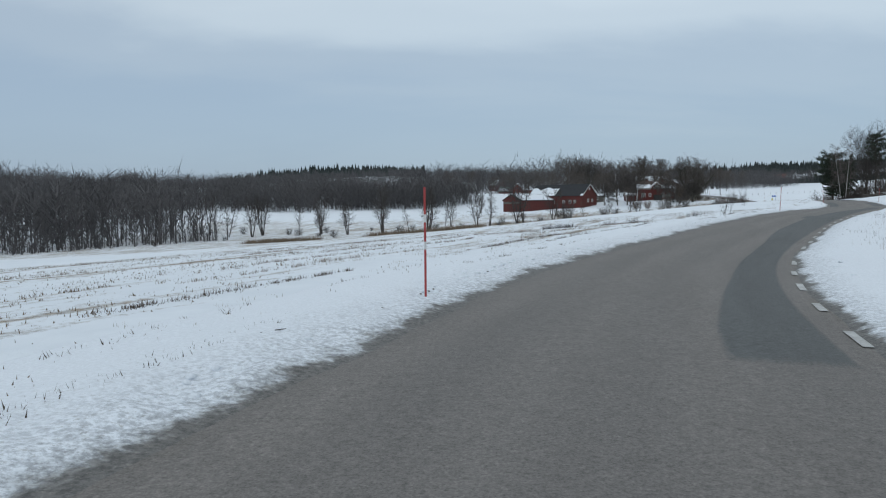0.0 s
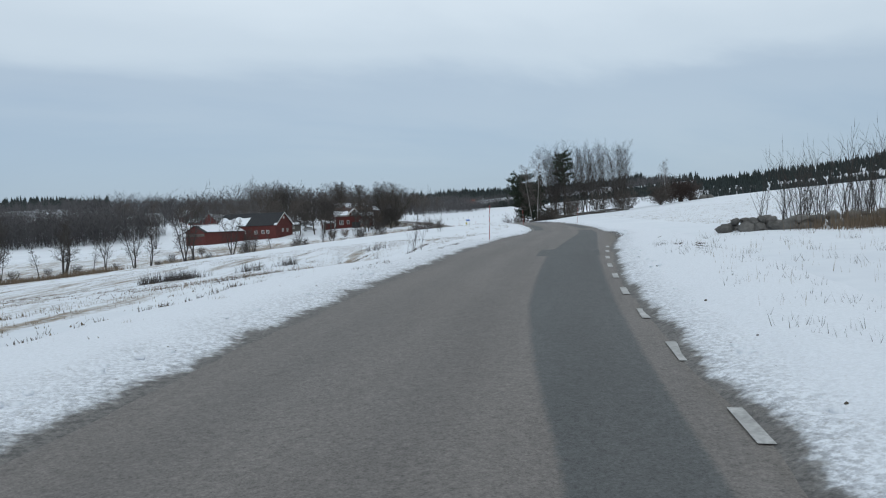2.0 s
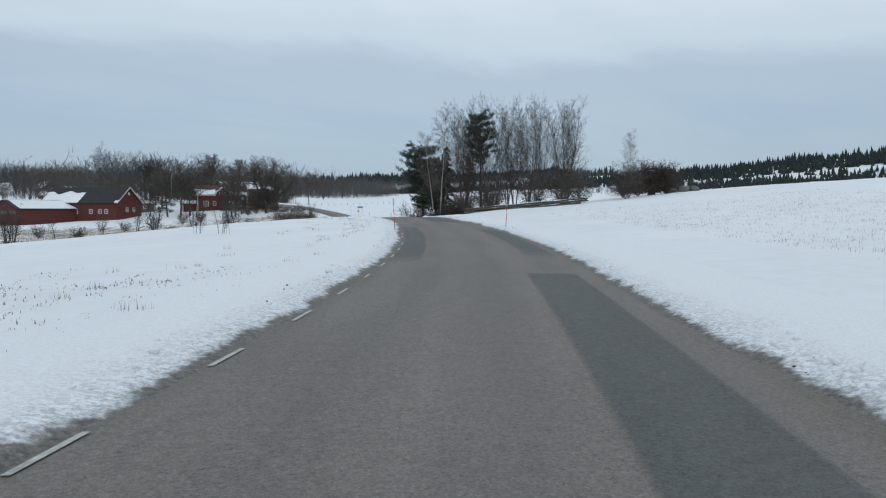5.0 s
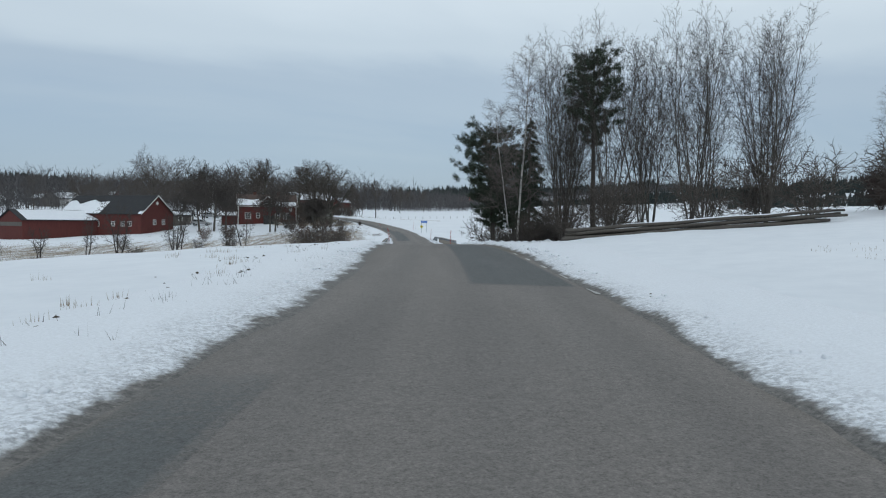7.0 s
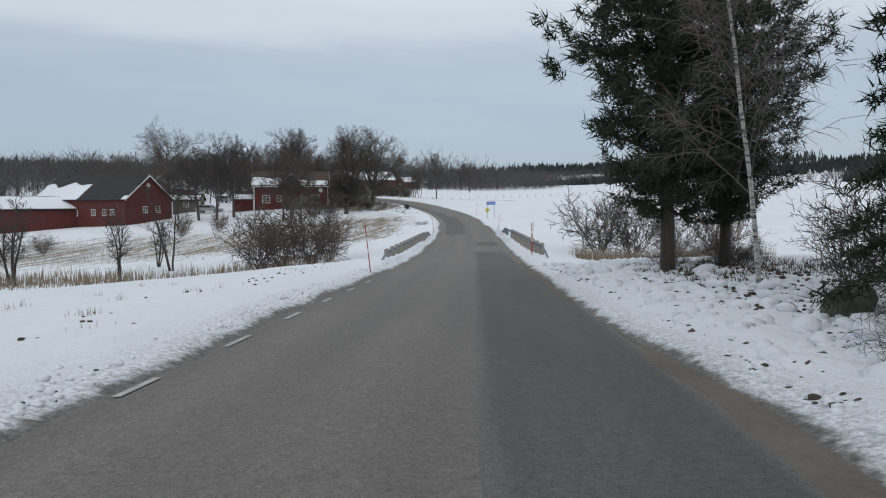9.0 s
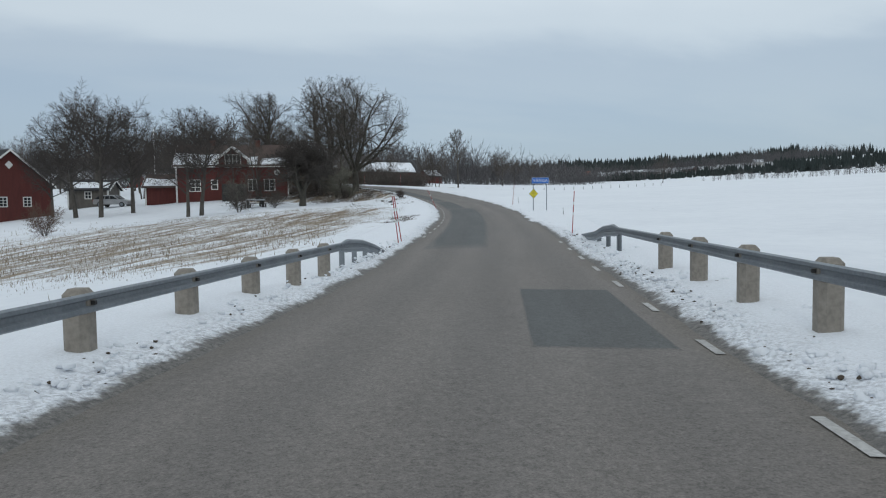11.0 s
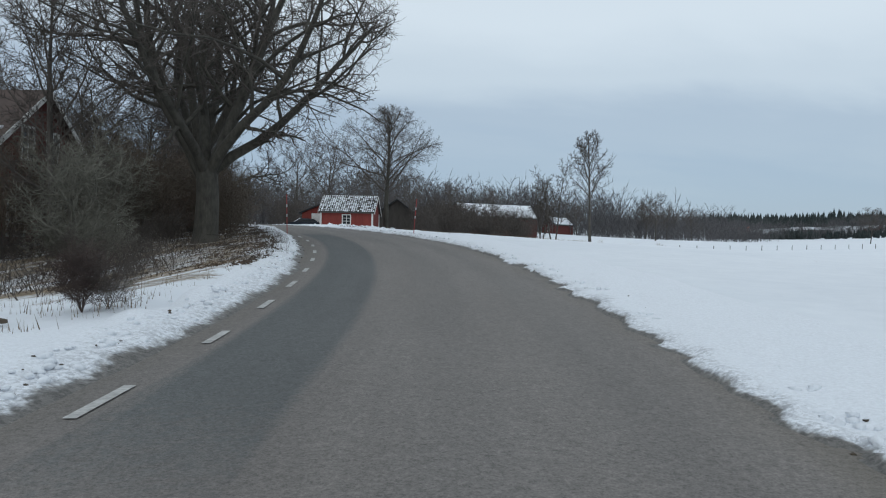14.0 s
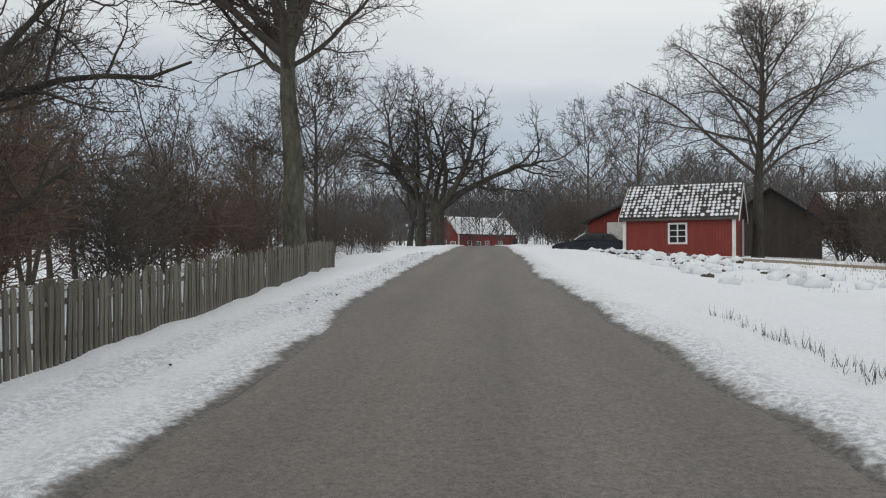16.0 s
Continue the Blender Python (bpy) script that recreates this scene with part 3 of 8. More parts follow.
def tube(bm, pts, radii, sides=6, cap=True):
    """A round bar along a line of points."""
    rings, up = [], Vector((0.31, 0.17, 0.93)).normalized()
    for k, p in enumerate(pts):
        d = (Vector(pts[min(k + 1, len(pts) - 1)]) - Vector(pts[max(k - 1, 0)])).normalized()
        a = d.cross(up if abs(d.dot(up)) < 0.95 else Vector((1, 0, 0))).normalized()
        b = d.cross(a)
        rings.append([bm.verts.new(Vector(p) + (a * math.cos(q) + b * math.sin(q)) * radii[k]) for q in (2 * math.pi * i / sides for i in range(sides))])
    for r0, r1 in zip(rings, rings[1:]):
        for i in range(sides):
            bm.faces.new((r0[i], r0[(i + 1) % sides], r1[(i + 1) % sides], r1[i]))
    if cap:
        bm.faces.new(rings[0][::-1]); bm.faces.new(rings[-1])
    return bm


# ---- ground: one sheet to the horizon ----
def axis_steps(lo, hi, step, out):
    core = np.arange(lo, hi + step / 2, step)
    grow = np.cumsum(step * 1.13 ** np.arange(1, 90))
    grow = grow[grow < out]
    return np.r_[(lo - grow)[::-1], core, hi + grow]


def bare_ground(x, y, s, l):
    """How much straw and earth shows through the snow."""
    b = np.zeros(x.shape)
    rows_ = 0.5 + 0.5 * vnoise((x * 0.94 - y * 0.33) * 0.45, (x * 0.33 + y * 0.94) * 0.05, 11)
    west = (l < -6) & (s < 75) & (s > -40)
    b = np.where(west, (0.24 * smooth(rows_, 0.38, 0.75) + 0.40) * smooth(-l, 5, 8) * smooth(x, -40, -22), b)
    # grassy strip along the first field
    b = np.maximum(b, 0.66 * smooth(s, 14, 24) * (1 - smooth(s, 44, 52)) * np.exp(-((l + 7.5) / 1.8)**2))
    # rough pasture behind the row of trees
    b = np.maximum(b, 0.66 * smooth(y, 84, 96) * (1 - smooth(y, 200, 225)) * smooth(x, -80, -60) * (1 - smooth(x, 8, 20)))
    # wet meadow by the stream and below the barn
    mead = np.exp(-(((x - 40) / 42)**2 + ((y - 215) / 24)**2)) + 0.8 * np.exp(-(((x + 5) / 50)**2 + ((y - 172) / 16)**2))
    b = np.maximum(b, 0.76 * np.clip(mead * 1.3, 0, 1))
    # stubble below the house, and litter under the big trees
    b = np.maximum(b, 0.78 * smooth(l, -34, -27) * (1 - smooth(l, -8.0, -5.6)) * smooth(s, 205, 214) * (1 - smooth(s, 249, 256)))
    b = np.maximum(b, 0.88 * smooth(-l, 3.4, 4.6) * (1 - smooth(-l, 18, 24)) * smooth(s + 0.8 * l, 263, 269) * (1 - smooth(s, 297, 303)))
    # stubble on the eastern fields
    b = np.maximum(b, 0.24 * smooth(l, 9, 14) * smooth(s, 52, 70) * (1 - smooth(s, 118, 126)))
    b = np.maximum(b, 1.1 * np.exp(-(((x - 76.2) / 1.9)**2 + ((y - 146.6) / 1.7)**2)) * (l > 4))
    b = np.maximum(b, 0.62 * np.exp(-(((x - 76) / 4.5)**2 + ((y - 126) / 9)**2)) * (l > 6.5))
    b = np.maximum(b, 0.26 * smooth(l, 9, 12) * (1 - smooth(l, 22, 28)) * smooth(s, 306, 312) * (1 - smooth(s, 345, 352)))
    return b


gx, gy = np.meshgrid(axis_steps(-25, 125, 0.8, 3300), axis_steps(-15, 345, 0.8, 3300))
gz, gs, gl = surface_height(gx, gy)
gs, gl = gs.reshape(gx.shape), gl.reshape(gx.shape)
cover = 1 - smooth(np.abs(gl), 4.6, 5.5)
thin = (gl < 0) * smooth(gs, 264, 270) * (1 - smooth(gs, 296, 300))
cover = cover * (1 - thin) + thin * (1 - smooth(np.abs(gl), 3.3, 3.9))
on_road = (gs > RS[0] + 1) & (gs < RS[-1] - 1)
g_me, g_q = grid_mesh("ground", gx, gy, gz.reshape(gx.shape) - 0.22 * cover * on_road, M_GROUND)
g_at = g_me.attributes.new("bare", "FLOAT", "POINT")
g_at.data.foreach_set("value", bare_ground(gx, gy, gs, gl).ravel().astype(np.float32))
tagged(new("ground", g_me), "snow-covered fields with straw and earth showing through", "ground", kind="structure")

# ---- road and its snowy verges ----
def strip(name, s, l, up, material, bend=None):
    """A strip in the road's own measures: rows along, columns across."""
    ss, ll = np.meshgrid(s, l, indexing="ij")
    c, t = road_at(ss)
    across = bend(ss, ll) if bend else ll
    x, y = c[..., 0] + t[..., 1] * across, c[..., 1] - t[..., 0] * across
    me, q = grid_mesh(name, x, y, c[..., 2] + up(ss, ll), material)
    return me, q, ss, ll, x, y


def crown(ss, ll):
    return 0.03 - 0.018 * np.abs(ll) + 0.006 * vnoise(ss * 0.4, ll * 0.8, 21)


r_me, r_q, r_s, r_l, _, _ = strip("road", np.arange(RS[0], RS[-1], 1.0), np.linspace(-3.2, 3.2, 15)[::-1], crown, M_ASPHALT)
sheet_uv(r_me, r_q, r_l, r_s)
road = tagged(new("road", r_me), "worn grey asphalt country road, dry and salt-bleached", "road", kind="structure")


def verge_edge(ss, side):
    """Metres from the middle to where the snow begins."""
    wave = 0.08 * vnoise(ss * 0.23, side * 7.0, 31) + 0.05 * vnoise(ss * 0.9, side * 9.0, 32)
    if side < 0:
        e = np.interp(ss, (-30, 20, 100, 118, 128, 200, 240, 260, 275, 284, 292, 301, 306, 312, 318, 340), (2.92, 2.80, 2.90, 2.70, 3.0, 2.92, 2.95, 3.02, 3.02, 3.2, 3.02, 2.35, 2.28, 2.48, 2.8, 2.85))
    else:
        e = np.interp(ss, (0, 46, 51, 57, 64, 76, 110, 150, 156, 186, 200, 224, 232, 260, 276, 284, 297, 305, 311, 320), (2.70, 2.72, 2.95, 3.25, 3.30, 2.85, 2.74, 2.95, 2.6, 2.85, 3.02, 2.98, 2.65, 2.78, 2.8, 3.02, 3.05, 2.55, 2.1, 1.45))
        rough = smooth(ss, 226, 232) * (1 - smooth(ss, 277, 283))
        wave = wave * (1 - rough) + rough * (0.12 * vnoise(ss * 0.75, 3.0, 33) + 0.17 * vnoise(ss * 1.9, 5.0, 34) + 0.10 * vnoise(ss * 4.5, 7.0, 35))
    return e + wave


for side, label_ in ((-1, "ploughed snow verge with dirty ice at its edge"), (1, "ploughed snow bank along the asphalt's edge")):
    s_ = np.arange(RS[0] + 2, 400, 0.3)
    l_ = np.r_[np.arange(1.9, 3.6, 0.085), np.arange(3.6, 4.0, 0.14), np.arange(4.0, 5.9, 0.3)]
    ss, ll = np.meshgrid(s_, l_, indexing="ij")
    if side > 0:
        ll = ll - 0.9 * smooth(ss, 302, 320) * (1 - smooth(ll, 2.6, 4.0))
    c_, t_ = road_at(ss)
    x, y = c_[..., 0] + t_[..., 1] * ll * side, c_[..., 1] - t_[..., 0] * ll * side
    z, _, _ = surface_height(x, y)
    beyond = ll - verge_edge(ss, side) + 0.28
    if side > 0:
        beyond = 0.28 + (beyond - 0.28) * (1 + 1.6 * smooth(ss, 224, 230) * (1 - smooth(ss, 280, 286)))
    else:
        wide = 1 - smooth(ss, 50, 64) + smooth(ss, 106, 114) * (1 - smooth(ss, 126, 134))
        beyond = 0.28 + (beyond - 0.28) * (1 - 0.42 * wide)
    ice = smooth(ss, 296, 306) * (1 - smooth(ss, 350, 360)) if side < 0 else 0 * ss
    beyond = beyond + ice * 0.10
    lump = 0.035 * vnoise(ss * 1.7, ll * 2.6, 41) + 0.02 * vnoise(ss * 4.1, ll * 5.0, 42)
    lift = 0.075 * smooth(beyond, -0.05, 0.35) * (1 - 0.55 * ice)
    zz = np.where(ll < 4.6, c_[..., 2] * (1 - smooth(ll, 2.9, 4.4)) + z.reshape(ll.shape) * smooth(ll, 2.9, 4.4), z.reshape(ll.shape))
    zz = zz + crown(ss, ll) * (1 - smooth(ll, 2.6, 3.4)) - 0.03 * (1 - smooth(beyond, -0.12, 0.12)) + 0.008
    zz = zz + (lift * (1 - smooth(ll, 3.4, 4.6)) + lump * smooth(beyond, -0.05, 0.3)) * (1 - smooth(ll, 4.6, 5.4)) + 0.02 * smooth(ll, 3, 4) - 0.22 * smooth(ll, 5.4, 5.85)
    if side < 0:
        zz = zz - 0.20 * smooth(ss, 202, 206) * (1 - smooth(ss, 214, 217)) * smooth(ll, 3.0, 3.4) * (1 - smooth(ll, 4.8, 5.4))
    if side > 0:
        x, y, zz, beyond, ss = (a[:, ::-1] for a in (x, y, zz, beyond, ss))
    # icy wheel track beside the fence
    if side < 0:
        track = 0.95 * smooth(ss, 294, 300) * (1 - smooth(ss, 340, 352)) * np.exp(-((ll - 3.20 - 0.10 * vnoise(ss * 0.4, 2.0, 43)) / 0.42)**4)
        beyond, zz = beyond + (0.36 + 0.08 * vnoise(ss * 0.9, ll * 5.0, 44) - beyond) * track, zz - 0.012 * track
        # the sheet thins out under the trees, where the litter shows
        zz = zz - 0.25 * smooth(ss, 264, 270) * (1 - smooth(ss, 296, 300)) * smooth(ll + 0.25 * vnoise(ss * 1.1, 4.0, 45), 3.45, 3.9)
    v_me, v_q = grid_mesh("verge", x, y, zz, M_VERGE)
    sheet_uv(v_me, v_q, beyond, ss)
    tagged(new("verge", v_me), label_, "snow verge", kind="structure")

# ---- trees and shrubs ----
def unit_random(rng):
    while True:
        v = Vector((rng.uniform(-1, 1), rng.uniform(-1, 1), rng.uniform(-1, 1)))
        if 0.05 < v.length < 1:
            return v.normalized()


def add_tube(buf, pts, r0, r1, sides):
    """A tapered bar into a pair of lists of places and faces; a thin end closes to a point."""
    v, f = buf
    d = (pts[-1] - pts[0]).normalized()
    a = d.cross(Vector((0.3, 0.9, 0.2)) if abs(d.z) > 0.8 else Vector((0, 0, 1))).normalized()
    b = d.cross(a)
    n, first = len(pts), len(v)
    if sides == 2:
        w = (a * 0.6 + b * 0.8) * r0
        v.extend((pts[0] - w, pts[0] + w, pts[-1]))
        f.append((first, first + 1, first + 2))
        return
    circle = [(math.cos(2 * math.pi * i / sides), math.sin(2 * math.pi * i / sides)) for i in range(sides)]
    last = n - 1 if sides == 3 else n
    for k in range(last):
        r = r0 + (r1 - r0) * k / (n - 1)
        v.extend(pts[k] + a * (c * r) + b * (s * r) for c, s in circle)
    for k in range(last - 1):
        o = first + k * sides
        for i in range(sides):
            j = (i + 1) % sides
            f.append((o + i, o + j, o + sides + j, o + sides + i))
    if sides == 3:
        v.append(pts[-1])
        o, tip = first + (last - 1) * sides, len(v) - 1
        for i in range(sides):
            f.append((o + i, o + (i + 1) % sides, tip))


def hull_room(hull, p, d):
    """How far a branch from p along d may reach in an upright ellipsoid: (height of its middle, half width, half height)."""
    k = Vector((1 / hull[1], 1 / hull[1], 1 / hull[2]))
    q, e = (p - Vector((0, 0, hull[0]))) * k, d * k
    a, b, cc = e.dot(e), q.dot(e), q.dot(q) - 1
    root = b * b - a * cc
    return max(0.0, (-b + math.sqrt(root)) / a) if root > 0 else 0.0


def grow(rng, bufs, p, d, length, r, level, c):
    """One branch and, on it, its own branches. c: the kind's habit, a value a level."""
    n, pts, dirs = c["seg"][level], [p], [d]
    for _ in range(n):
        d = (d + unit_random(rng) * c["wob"][level] + Vector((0, 0, c["trop"][level]))).normalized()
        p = p + d * (length / n)
        pts.append(p)
        dirs.append(d)
    add_tube(bufs[0 if level < c["woody"] else 1], pts, r, r * (0.24 if level < 2 else 0.3), c["sides"][level])
    if level + 1 >= len(c["seg"]):
        return
    kids, start = c["kids"][level], c["start"][level]
    turn = rng.uniform(0, 6.28)
    for j in range(kids):
        u = start + (1 - start) * (j + rng.uniform(0.1, 0.9)) / kids
        k = min(int(u * n), n - 1)
        at_ = pts[k].lerp(pts[k + 1], u * n - k)
        t = dirs[k + 1]
        turn += 2.4 + rng.uniform(-0.5, 0.5)
        side = t.cross(Vector((1, 0, 0)) if abs(t.x) < 0.8 else Vector((0, 1, 0))).normalized()
        side = Matrix.Rotation(turn, 3, t) @ side
        ang = radians(c["ang"][level] * rng.uniform(0.7, 1.25) * (1.15 - 0.35 * u))
        kd = (t * math.cos(ang) + side * math.sin(ang)).normalized()
        long_ = length * c["ratio"][level] * rng.uniform(0.65, 1.15) * (1 - c["fall"][level] * u)
        if "hull" in c:
            long_ = min(long_ * (1.35 if level == 0 else 1.0), hull_room(c["hull"], at_, kd) * rng.uniform(0.82, 1.06))
            if long_ < 0.12:
                continue
        rr = max(r * (1 - 0.6 * u) * c["thin"][level], c["least"])
        grow(rng, bufs, at_, kd, long_, rr, level + 1, c)


ALDER = dict(seg=(7, 4, 3, 1, 1), wob=(0.10, 0.16, 0.22, 0.25, 0.3), trop=(0.03, 0.10, 0.05, 0.03, 0.0), kids=(17, 7, 5, 4), start=(0.20, 0.15, 0.15, 0.1),
             ang=(48, 46, 44, 44), ratio=(0.36, 0.52, 0.58, 0.70), fall=(0.45, 0.30, 0.20, 0.1), thin=(0.34, 0.5, 0.6, 0.8), sides=(6, 4, 3, 3, 2), woody=1, least=0.010)
OAK = dict(seg=(5, 7, 5, 3, 1), wob=(0.12, 0.36, 0.44, 0.42, 0.4), trop=(0.04, 0.05, 0.04, 0.04, 0.03), kids=(13, 11, 9, 8), start=(0.34, 0.15, 0.12, 0.08),
           ang=(66, 54, 52, 48), ratio=(1.12, 0.42, 0.52, 0.58), fall=(0.22, 0.30, 0.2, 0.1), thin=(0.46, 0.5, 0.5, 0.7), sides=(9, 6, 4, 3, 2), woody=2, least=0.011)
ASH = dict(seg=(6, 6, 4, 2, 1), wob=(0.06, 0.17, 0.25, 0.28, 0.3), trop=(0.03, 0.05, 0.04, 0.05, 0.05), kids=(15, 10, 8, 6), start=(0.34, 0.18, 0.12, 0.1),
           ang=(60, 46, 44, 44), ratio=(0.74, 0.46, 0.54, 0.62), fall=(0.30, 0.32, 0.2, 0.1), thin=(0.42, 0.46, 0.5, 0.7), sides=(8, 5, 3, 3, 2), woody=1, least=0.010)
BIRCH = dict(seg=(8, 4, 3, 3), wob=(0.05, 0.14, 0.2, 0.3), trop=(0.02, 0.08, -0.05, -0.22), kids=(30, 9, 9), start=(0.20, 0.15, 0.1),
             ang=(46, 44, 46), ratio=(0.28, 0.58, 0.70), fall=(0.5, 0.3, 0.2), thin=(0.30, 0.45, 0.7), sides=(7, 4, 3, 3), woody=1, least=0.009)
SHRUB = dict(seg=(4, 3, 2, 1), wob=(0.16, 0.25, 0.3, 0.35), trop=(0.03, 0.05, 0.04, 0.02), kids=(9, 7, 5), start=(0.10, 0.12, 0.1),
             ang=(42, 44, 46), ratio=(0.56, 0.60, 0.70), fall=(0.3, 0.25, 0.1), thin=(0.5, 0.6, 0.8), sides=(4, 3, 3, 2), woody=1, least=0.0065)
APPLE = dict(seg=(4, 6, 4, 2, 1), wob=(0.2, 0.36, 0.4, 0.4, 0.4), trop=(0.02, 0.01, 0.03, 0.08, 0.08), kids=(9, 11, 8, 6), start=(0.36, 0.12, 0.1, 0.1),
             ang=(66, 56, 56, 52), ratio=(1.10, 0.48, 0.55, 0.6), fall=(0.2, 0.3, 0.2, 0.1), thin=(0.52, 0.5, 0.55, 0.75), sides=(7, 5, 3, 3, 2), woody=1, least=0.010)


def habit(base, **change):
    c = dict(base)
    c.update(change)
    return c


def bare_tree_meshes(seed, height, radius, c, stems=1, lean=0.12, bark=None, twig=None):
    """Trunk and crown of a leafless tree as two meshes, root at the origin."""
    rng, bufs = random.Random(seed), (([], []), ([], []))
    for k in range(stems):
        a = 6.28 * k / stems + rng.uniform(0, 1)
        out = lean * (1 if stems > 1 else 0.3)
        d = Vector((math.cos(a) * out, math.sin(a) * out, 1)).normalized()
        foot = Vector((math.cos(a), math.sin(a), 0)) * (radius * 0.8 if stems > 1 else 0) - Vector((0, 0, 0.25))
        grow(rng, bufs, foot, d, height * rng.uniform(0.78, 1.0) if stems > 1 else height, radius * rng.uniform(0.75, 1), 0, c)
    return (mesh_from("trunk", *bufs[0], bark or M_BARK, True), mesh_from("crown", *bufs[1], twig or M_TWIG))


def plant(name, meshes, x, y, label, category="tree", group="", turn=0.0, size=1.0, sink=0.0, parts=("trunk", "crown")):
    """Stands a tree or shrub at a place on the ground."""
    t = thing(name, Matrix.LocRotScale((x, y, ground_z(x, y) - sink), Euler((0, 0, turn)), (size, size, size)), label, category, group)
    for nm, me in zip(parts, meshes):
        share(nm, me, t)
    return t


def needle_clump(buf, rng, p, d, size, n):
    """A tuft of thin needles round a shoot."""
    v, f = buf
    for _ in range(n):
        q = p + unit_random(rng) * size * 0.55 * rng.random() + d * rng.uniform(-0.3, 0.5) * size
        a = (d * 0.6 + unit_random(rng)).normalized()
        b = a.cross(unit_random(rng)).normalized()
        l, w, o = size * rng.uniform(0.40, 0.90), size * rng.uniform(0.035, 0.065), len(v)
        v.extend((q - b * w, q + b * w, q + a * l))
        f.append((o, o + 1, o + 2))


def pine_meshes(seed, height, radius, bare, spread, clumps):
    """A Scots pine: tapering trunk, whorled boughs and tufts of needles."""
    rng, wood, green = random.Random(seed), ([], []), ([], [])
    pts, p, d = [Vector((0, 0, -0.25))], Vector((0, 0, -0.25)), Vector((0, 0, 1))
    for k in range(8):
        d = (d + unit_random(rng) * 0.05 + Vector((0, 0, 0.1))).normalized()
        p = p + d * (height / 8)
        pts.append(p)
    add_tube(wood, pts, radius, radius * 0.2, 8)
    for j in range(clumps):
        u = bare + (1 - bare) * (j + rng.random()) / clumps
        k = min(int(u * 8), 7)
        at_ = pts[k].lerp(pts[k + 1], u * 8 - k)
        a = j * 2.4 + rng.uniform(-0.4, 0.4)
        w = spread * (0.35 + 0.65 * math.sin(math.pi * min(1, 0.22 + 0.75 * (1 - (u - bare) / (1 - bare))))) * rng.uniform(0.55, 1.1)
        out = Vector((math.cos(a), math.sin(a), rng.uniform(-0.12, 0.35))).normalized()
        line = [at_, at_ + out * w * 0.5 + Vector((0, 0, -0.02 * w)), at_ + out * w + Vector((0, 0, 0.08 * w))]
        add_tube(wood, line, radius * 0.22 * (1.1 - u), 0.012, 3)
        for i in range(8):
            q = (line[0].lerp(line[1], 0.45 + 0.2 * i) if i < 3 else line[1].lerp(line[2], (i - 2) / 5)) + Vector((unit_random(rng).x, unit_random(rng).y, 0.25 * unit_random(rng).z)) * 0.22 * w
            needle_clump(green, rng, q, (out + Vector((0, 0, 0.6))).normalized(), 0.26 + 0.08 * w, 42)
    return mesh_from("trunk", *wood, M_PINEBARK, True), mesh_from("crown", *green, M_NEEDLE)


def spruce_meshes(seed, height, radius, spread, boughs):
    """A Norway spruce with drooping boughs."""
    rng, wood, green = random.Random(seed), ([], []), ([], [])
    add_tube(wood, [Vector((0, 0, -0.25)), Vector((0, 0, height * 0.5)), Vector((0, 0, height))], radius, 0.03, 7)
    for j in range(boughs):
        u = 0.06 + 0.92 * (j + rng.random()) / boughs
        a, w = j * 2.4, spread * (1 - u) ** 0.8 * rng.uniform(0.75, 1.1) + 0.15
        out = Vector((math.cos(a), math.sin(a), 0))
        line = [Vector((0, 0, height * u)) + out * w * q + Vector((0, 0, -0.42 * w * q * q + 0.08 * w * q)) for q in (0, 0.5, 1)]
        add_tube(wood, line, 0.03, 0.008, 3)
        for i in range(7):
            q = line[0].lerp(line[1], (i + 2) / 4) if i < 2 else line[1].lerp(line[2], (i - 2) / 4)
            needle_clump(green, rng, q - Vector((0, 0, 0.06)), (out + Vector((0, 0, -0.3))).normalized(), 0.22 + 0.10 * w, 44)
    return mesh_from("trunk", *wood, M_BARK, True), mesh_from("crown", *green, M_NEEDLE)


